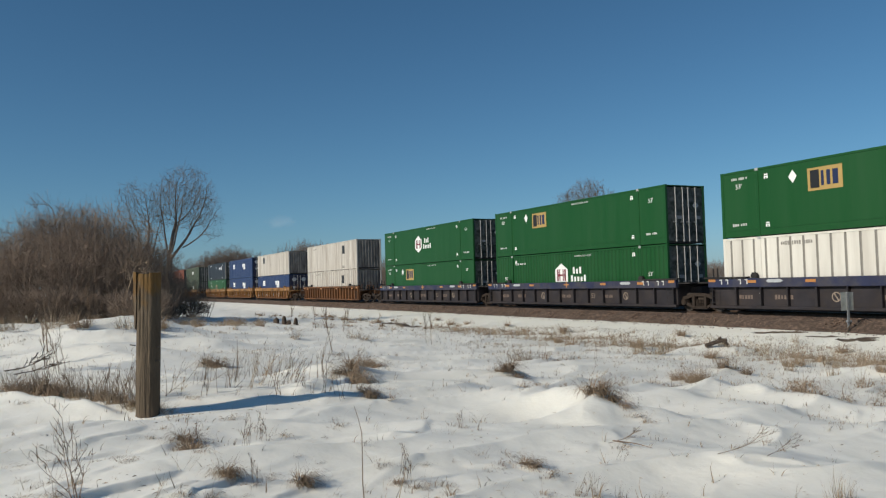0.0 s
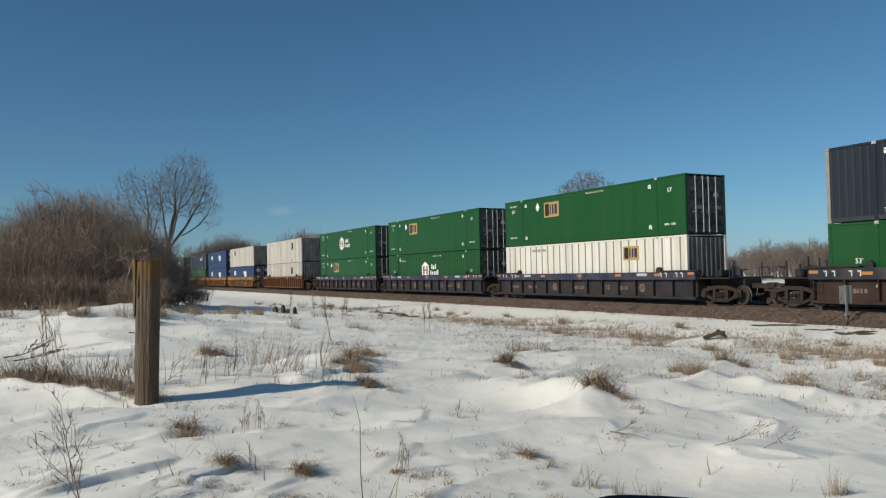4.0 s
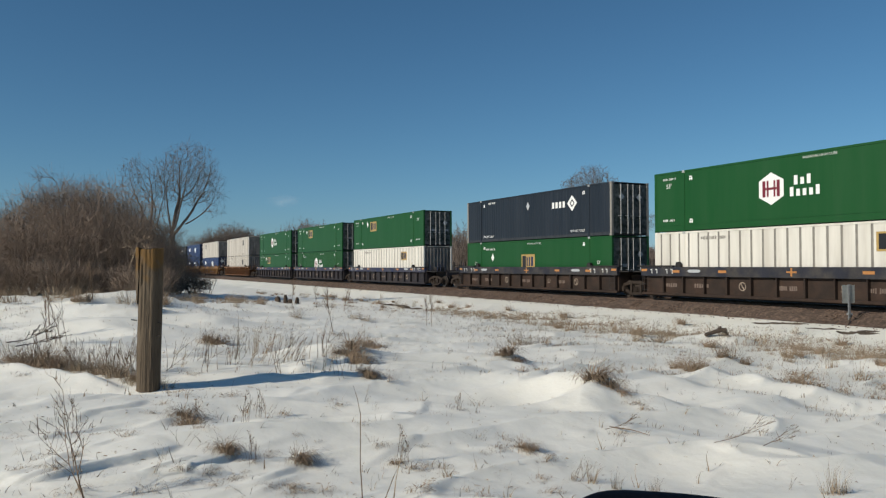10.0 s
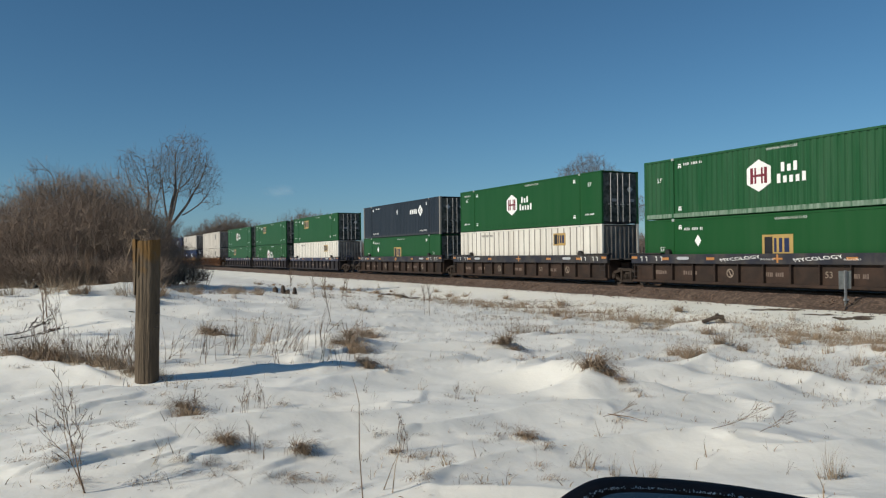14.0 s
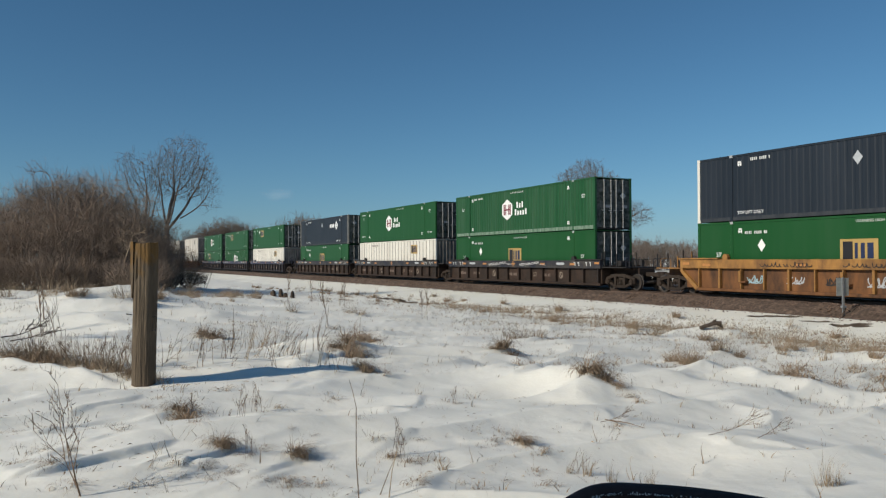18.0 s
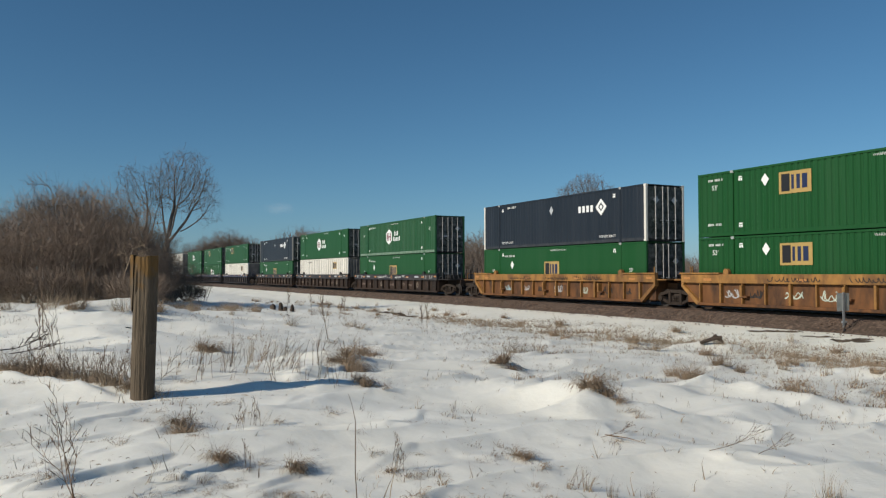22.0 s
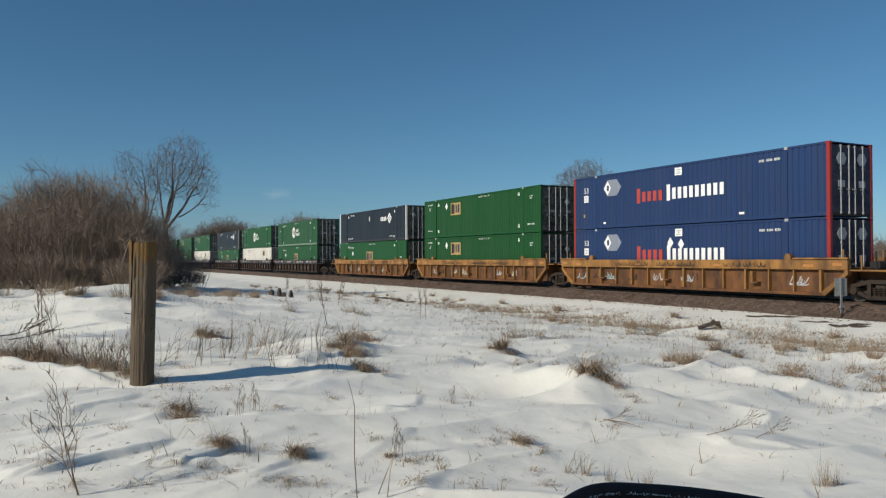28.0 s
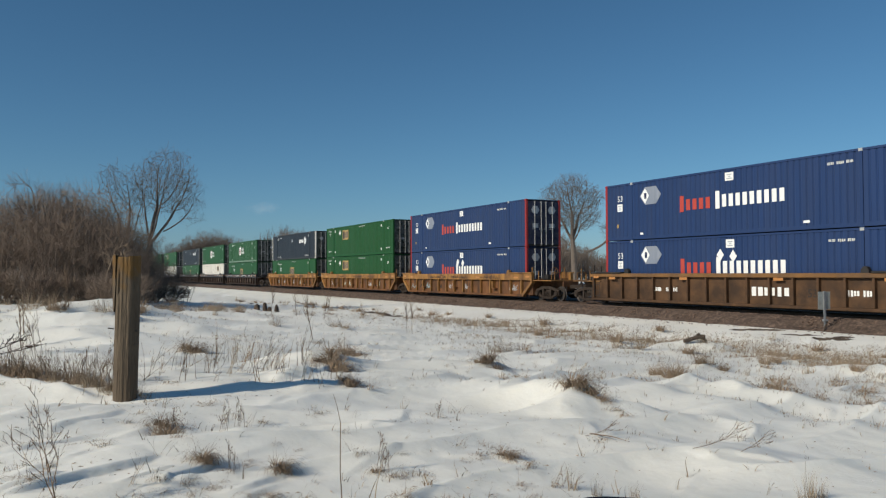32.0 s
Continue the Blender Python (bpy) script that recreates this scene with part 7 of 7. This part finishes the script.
def build_litter():
    """Broken bits of straw and leaf that lie on the crust."""
    rnd = random.Random(15)
    v, f = [], []
    for _ in range(9000):
        y = 3.8 + 16 * rnd.random() ** 1.3
        x = y * rnd.uniform(-0.64, 0.64)
        if noise.noise(Vector((x * 0.6, y * 0.6, 12.0))) + 0.35 * noise.noise(Vector((x * 2.2, y * 2.2, 1.0))) < rnd.uniform(-0.15, 0.5):
            continue
        if x > 0.3 and y < 9.5 and rnd.random() < 0.65:
            continue
        a = rnd.uniform(0, 6.283)
        ln, w = rnd.uniform(0.012, 0.05), rnd.uniform(0.0006, 0.0018)
        c, s = math.cos(a), math.sin(a)
        z0 = ground_z(x, y) + 0.004
        rise = rnd.uniform(0, 0.01)
        o = len(v)
        v += [(x - s * w, y + c * w, z0), (x + s * w, y - c * w, z0), (x + c * ln * 0.5, y + s * ln * 0.5, z0 + rise), (x + c * ln, y + s * ln, z0 + rise * rnd.random())]
        f += [(o, o + 1, o + 2), (o, o + 2, o + 3)]
    me = bpy.data.meshes.new("straw_litter")
    me.from_pydata(v, [], f)
    me.materials.append(M["straw_brown"])
    me.update()
    tagged(new("straw_litter", me), "broken bits of straw lying on the snow crust", "litter", kind="stuff")


build_litter()


def stalk(points, r, label, mat="stem"):
    bm = bmesh.new()
    pts = [Vector((x, y, ground_z(x, y) + z)) for x, y, z in points]
    tube(bm, pts, [r * (1 - 0.7 * i / (len(pts) - 1)) for i in range(len(pts))], 5)
    tagged(part("weed_stalk", bm, M[mat]), label, "weed", "tall single stalks")


stalk(((-0.44, 4.03, -0.03), (-0.46, 4.05, 0.25), (-0.46, 4.06, 0.5), (-0.48, 4.08, 0.58), (-0.50, 4.09, 0.64)), 0.0034, "tall thin brown weed stalk standing in the snow")
stalk(((-0.30, 4.15, -0.03), (-0.28, 4.15, 0.14), (-0.24, 4.15, 0.30)), 0.004, "short thin straw stalk standing in the snow", "straw")
stalk(((-0.36, 4.2, -0.03), (-0.30, 4.22, 0.12), (-0.25, 4.25, 0.22)), 0.0035, "short thin straw stalk standing in the snow", "straw")
stalk(((-6.95, 13.5, 0.0), (-6.97, 13.5, 0.4), (-6.99, 13.5, 0.75)), 0.010, "upright bare stick standing in the snow", "stem")
stalk(((-3.15, 11.6, 0.0), (-3.14, 11.6, 0.4), (-3.14, 11.6, 0.62)), 0.007, "upright bare stick standing in the snow", "stem")
stalk(((1.36, 6.6, 0.0), (1.5, 6.4, 0.03), (1.62, 6.3, 0.01)), 0.006, "dead twig lying on the snow", "stem")


def lying_twig(x, y, turn, length, seed, r=0.003, mat="stem", rise=0.22):
    rnd = random.Random(seed)
    L = Limbs()
    fork(L, rnd, Vector((0, 0, 0.01)), Vector((1, 0, rise)), length, r, 3, [(length * 1.6, 0, 0.1, length * 2.2, length * 2, length * 3)], -1.0, r * 0.4, length * 0.3)
    w = tagged(new("dead_twig", L.mesh("dead_twig", M[mat])), "branched dead twig lying on the snow", "twig", "fallen twigs")
    w.matrix_basis = pose(x, y, ground_z(x, y), 0, 0, turn)


lying_twig(2.0, 5.9, -8, 0.15, 4)
lying_twig(-6.95, 12.2, 8, 0.24, 5, 0.012, "twig_dark", 0.08)
lying_twig(-6.7, 12.0, 2, 0.24, 8, 0.010, "twig_dark", 0.04)
lying_twig(2.35, 5.85, 15, 0.10, 9)
lying_twig(1.30, 6.5, -20, 0.10, 12)


# ---- trackside ----
def lump(name, label, cat, x, y, sx, sy, sz, mat, seed, turn=0):
    bm = bmesh.new()
    bmesh.ops.create_icosphere(bm, subdivisions=3, radius=1)
    for q in bm.verts:
        n = noise.noise(q.co * 1.7 + Vector((seed, 0, 0))) * 0.35 + noise.noise(q.co * 4.5 + Vector((0, seed, 0))) * 0.16
        q.co = Vector((q.co.x * sx, q.co.y * sy, q.co.z * sz)) * (1 + n)
    o = part(name, bm, mat)
    for p in o.data.polygons:
        p.use_smooth = True
    o.matrix_basis = pose(x, y, ground_z(x, y), 0, 0, turn)
    tagged(o, label, cat)


M["soil"] = material("bare_dark_soil", (0.075, 0.055, 0.042), 0.95, vary=0.4, scale=9, dirt=(0.20, 0.16, 0.11), dirt_amount=0.6, bump=0.8)
M["old_wood"] = material("dark_rotten_wood", (0.060, 0.045, 0.035), 0.9, vary=0.4, scale=10, dirt=(0.16, 0.12, 0.09), dirt_amount=0.6, bump=0.8, streak=0.3)
def soil_patch(x, y, sx, sy, seed, turn):
    """Bare soil that shows through the snow with a broken edge."""
    c, s = math.cos(radians(turn)), math.sin(radians(turn))
    n, m = 44, 22
    v, f = [], []
    for j in range(m + 1):
        for i in range(n + 1):
            a, b = (2 * i / n - 1) * 1.25, (2 * j / m - 1) * 1.25
            px, py = x + a * sx * c - b * sy * s, y + a * sx * s + b * sy * c
            rough = 0.7 * noise.noise(Vector((px * 1.6, py * 3.2, seed))) + 0.5 * noise.noise(Vector((px * 5, py * 7, seed + 3)))
            h = 0.06 * (0.62 - (a * a + b * b) * 0.62 + rough)
            v.append((px, py, ground_z(px, py) + max(-0.05, min(0.05, h))))
    for j in range(m):
        for i in range(n):
            o = j * (n + 1) + i
            f.append((o, o + 1, o + n + 2, o + n + 1))
    me = bpy.data.meshes.new("soil_patch")
    me.from_pydata(v, [], f)
    me.materials.append(M["soil"])
    me.update()
    tagged(new("soil_patch", me), "ragged patch of bare dark soil in the snow", "soil", "bare patches in the snow")


for spot in ((12.1, 28.6, 0.9, 0.3, 3.0, -25), (12.7, 26.4, 0.55, 0.16, 4.0, -20), (13.0, 25.0, 0.6, 0.36, 5.0, -10), (13.6, 25.4, 0.35, 0.18, 6.0, 10), (-3.4, 40.6, 1.4, 0.4, 7.0, -30), (-2.2, 39.6, 0.9, 0.35, 8.0, -30)):
    soil_patch(*spot)


def build_log():
    log = tagged(new("log"), "short dark rotten branch half buried in snow", "log")
    z = ground_z(7.17, 21.3)
    for ob_name, pts, r in (("stem", [(-0.42, 0, -0.02), (-0.2, 0.02, 0.03), (0.02, 0.0, 0.10), (0.2, 0.0, 0.14), (0.36, -0.02, 0.13)], 0.062), ("stub", [(0.02, 0, 0.09), (0.06, -0.02, 0.19), (0.16, -0.03, 0.25)], 0.04), ("stub", [(0.2, 0, 0.12), (0.34, 0.04, 0.06), (0.46, 0.05, -0.02)], 0.045)):
        bm = bmesh.new()
        tube(bm, [Vector(p) for p in pts], [r * (0.75 + 0.5 * abs(math.sin(3 * i + r * 90))) for i in range(len(pts))], 7)
        part(ob_name, bm, M["old_wood"], log)
    log.matrix_basis = pose(7.25, 21.1, z - 0.01, 0, 0, 12) @ Matrix.Diagonal((0.78, 0.78, 0.78, 1))


build_log()
for i, (x, y) in enumerate(((-8.1, 36.8), (-7.8, 36.9), (-7.5, 36.8), (-7.2, 36.6))):
    lump("stump", "dark broken stump poking out of the snow", "stump", x + 0.06 * (i % 2), y, 0.13 - 0.02 * (i % 2), 0.11, (0.27, 0.40, 0.24, 0.36)[i], M["old_wood"], 10.0 + 3.7 * i, 40 * i)


def build_marker():
    s = tagged(new("trackside_sign"), "small grey square metal sign on a steel post by the ballast", "sign")
    M["sign_back"] = material("weathered_aluminium", (0.33, 0.35, 0.34), 0.5, 0.3, vary=0.2, scale=6, dirt=(0.2, 0.19, 0.17), dirt_amount=0.5)
    bm = bmesh.new()
    for x0, x1, y0, y1 in ((-0.035, 0.035, -0.006, 0.006), (-0.041, -0.029, -0.006, 0.03), (0.029, 0.041, -0.006, 0.03)):
        box(bm, x0, x1, y0, y1, -0.15, 1.38)
    part("sign_post", bm, M["galv"], s)
    bm = bmesh.new()
    box(bm, -0.26, 0.26, 0.034, 0.042, 0.72, 1.36, 0.003)
    part("panel", bm, M["sign_back"], s, "blank grey sign panel")
    for z in (0.86, 1.22):
        boxed("bolt", (-0.015, 0.015, -0.016, -0.004, z - 0.015, z + 0.015), M["galv"], s)
    boxed("foot_bracket", (-0.09, 0.09, -0.05, 0.05, 0.30, 0.38), M["galv"], s, bevel=0.01)
    s.matrix_basis = pose(14.13, 27.5, -0.83, 0, 0, 14)
    for a, b in (((14.2, 27.4, -0.86), (15.0, 28.1, -0.45)), ((14.0, 27.4, -0.90), (14.25, 27.6, -0.55))):
        bm = bmesh.new()
        tube(bm, [a, Vector(a).lerp(Vector(b), 0.5) + Vector((0, 0, 0.05)), b], [0.035, 0.03, 0.03], 6)
        tagged(part("old_cable", bm, M["old_wood"]), "dark bent cable end sticking out of the ballast", "cable")


build_marker()


# ---- the car at whose window the camera is held ----
def build_car():
    paint = material("dark_car_paint", (0.012, 0.012, 0.016), 0.25, vary=0.1, scale=3)
    plastic = material("black_grained_plastic", (0.070, 0.052, 0.052), 0.75, spec=0.08, vary=0.15, scale=40, bump=0.15, bump_scale=300)
    rubber = material("tyre_rubber", (0.02, 0.02, 0.02), 0.85, vary=0.2, scale=8)
    frost = material("frost_grains", (0.75, 0.78, 0.80), 0.5, vary=0.1, scale=60)
    mirror = material("mirror_silver", (0.85, 0.86, 0.87), 0.02, 1.0, vary=0.0)
    car = tagged(new("parked_car"), "dark parked car with its side window open", "car")
    low = [(-1.9, 0.45), (-1.95, 0.75), (-1.75, 0.95), (0.55, 1.0), (0.95, 0.98), (2.15, 0.82), (2.35, 0.6), (2.3, 0.35), (1.95, 0.3), (1.9, 0.55), (1.7, 0.68), (1.45, 0.68), (1.25, 0.55), (1.2, 0.28), (-0.9, 0.28), (-0.95, 0.55), (-1.15, 0.68), (-1.4, 0.68), (-1.6, 0.55), (-1.65, 0.35)]
    for y0, y1 in ((0.36, 0.42), (-1.38, -1.32)):
        bm = bmesh.new()
        slab(bm, low, y0, y1)
        bmesh.ops.recalc_face_normals(bm, faces=bm.faces)
        part("side_body", bm, paint, car)
    boxed("bonnet", (1.0, 2.3, -1.32, 0.36, 0.80, 0.86), paint, car, bevel=0.02)
    boxed("floor_pan", (-1.85, 2.2, -1.32, 0.36, 0.28, 0.34), M["black_steel"], car)
    boxed("tail", (-1.92, -1.8, -1.32, 0.36, 0.4, 0.98), paint, car, bevel=0.02)
    boxed("nose", (2.18, 2.32, -1.32, 0.36, 0.35, 0.8), paint, car, bevel=0.03)
    boxed("car_roof", (-1.35, 0.35, -1.28, 0.32, 1.62, 1.66), paint, car, bevel=0.02)
    for y in (0.36, -1.32):
        for a, b in (((0.95, y, 0.98), (0.36, y * 0.98, 1.63)), ((-0.75, y, 0.98), (-0.7, y * 0.98, 1.63)), ((-1.8, y, 0.95), (-1.34, y * 0.98, 1.63))):
            bm = bmesh.new()
            tube(bm, [a, b], [0.035, 0.03], 6)
            part("pillar", bm, paint, car)
    for x in (1.58, -1.28):
        for y in (0.28, -1.24):
            bm = bmesh.new()
            tube(bm, [(x, y - 0.1, ground_z(x, y) + 0.315), (x, y + 0.1, ground_z(x, y) + 0.315)], [0.32, 0.32], 24)
            w = part("wheel", bm, rubber, car)
    # side mirror: shell, rim, glass, frost on the rim, arm
    top = [(-0.088, -0.10), (-0.084, -0.055), (-0.074, -0.026), (-0.056, -0.009), (-0.035, 0.0), (0.0, 0.001), (0.04, -0.001), (0.085, -0.0065), (0.13, -0.0145), (0.175, -0.027), (0.200, -0.055), (0.204, -0.10), (0.165, -0.135), (0.10, -0.15), (-0.05, -0.15), (-0.095, -0.135)]
    top = [(x * 1.09 - 0.001, z) for x, z in top]
    fine = []
    for i in range(len(top)):
        p0, p1, p2, p3 = (top[(i + k) % len(top)] for k in (-1, 0, 1, 2))
        for s in (0, 0.25, 0.5, 0.75):
            fine.append(tuple(0.5 * (2 * b + (c - a) * s + (2 * a - 5 * b + 4 * c - d) * s * s + (3 * b - a - 3 * c + d) * s ** 3) for a, b, c, d in zip(p0, p1, p2, p3)))
    top = fine
    n = len(top)
    mid = (0.035, -0.075)

    def ring(k, y, dz=0.0):
        return [bm.verts.new((mid[0] + (x - mid[0]) * k, y, mid[1] + (z - mid[1]) * k + dz)) for x, z in top]

    bm = bmesh.new()
    rows = [ring(0.865, 0.002), ring(0.90, -0.0025), ring(0.93, -0.004), ring(0.97, -0.0025), ring(0.995, 0.001), ring(1.0, 0.005), ring(0.985, 0.012), ring(0.93, 0.022), ring(0.82, 0.034), ring(0.6, 0.048), ring(0.3, 0.056)]
    for a, b in zip(rows, rows[1:]):
        for k in range(n):
            bm.faces.new((a[k], a[(k + 1) % n], b[(k + 1) % n], b[k]))
    bm.faces.new(rows[-1])
    bmesh.ops.recalc_face_normals(bm, faces=bm.faces)
    shell = part("side_mirror", bm, plastic, car, "black side mirror housing with frost grains")
    for p in shell.data.polygons:
        p.use_smooth = True
    shell.matrix_basis = pose(0.161, 0.60, 1.0733, 0, 1.0, -6)
    bm = bmesh.new()
    rows = [ring(0.865, 0.002), ring(0.845, 0.008), ring(0.835, 0.02)]
    for a, b in zip(rows, rows[1:]):
        for k in range(n):
            bm.faces.new((a[k], a[(k + 1) % n], b[(k + 1) % n], b[k]))
    part("rim", bm, plastic, shell)
    bm = bmesh.new()
    bm.faces.new(ring(0.835, 0.016))
    part("mirror_glass", bm, mirror, shell)
    rnd = random.Random(8)
    bm = bmesh.new()
    for _ in range(420):
        i = 6 + rnd.random() * 34
        k = int(i)
        x = top[k][0] + (top[k + 1][0] - top[k][0]) * (i - k)
        z = top[k][1] + (top[k + 1][1] - top[k][1]) * (i - k)
        q = 0.932 + rnd.gauss(0, 0.006)
        s = rnd.uniform(0.0002, 0.0007)
        bmesh.ops.create_icosphere(bm, subdivisions=1, radius=s, matrix=Matrix.Translation((mid[0] + (x - mid[0]) * q, -0.0038 + rnd.uniform(-0.0003, 0.0003), mid[1] + (z - mid[1]) * q)))
    tagged(part("frost", bm, frost, shell, "white frost grains"), kind="stuff")
    bm = bmesh.new()
    tube(bm, [(0.33, 0.42, 0.93), (0.30, 0.50, 0.945), (0.25, 0.63, 0.95)], [0.03, 0.026, 0.03], 8)
    part("mirror_arm", bm, plastic, car)


build_car()


def motions():
    """Everything on the rails rolls away together; the wheels turn with it."""
    times = [i * 1.0 for i in range(33)]
    for ob, s, z in TRAIN:
        rows = []
        for t in times:
            x, y, h = on_track(s + gone(t), 0, z)
            rows.append((t, pose(x, y, h, 0, 0, TURN)))
        walk(ob, rows)
    fine = [i * 0.1 for i in range(321)]
    turns = [math.degrees(gone(t) / WHEEL_R) for t in fine]
    for ob, dx in WHEELS:
        walk(ob, [(t, pose(dx, 0, WHEEL_R, 0, a, 0)) for t, a in zip(fine, turns)])


motions()
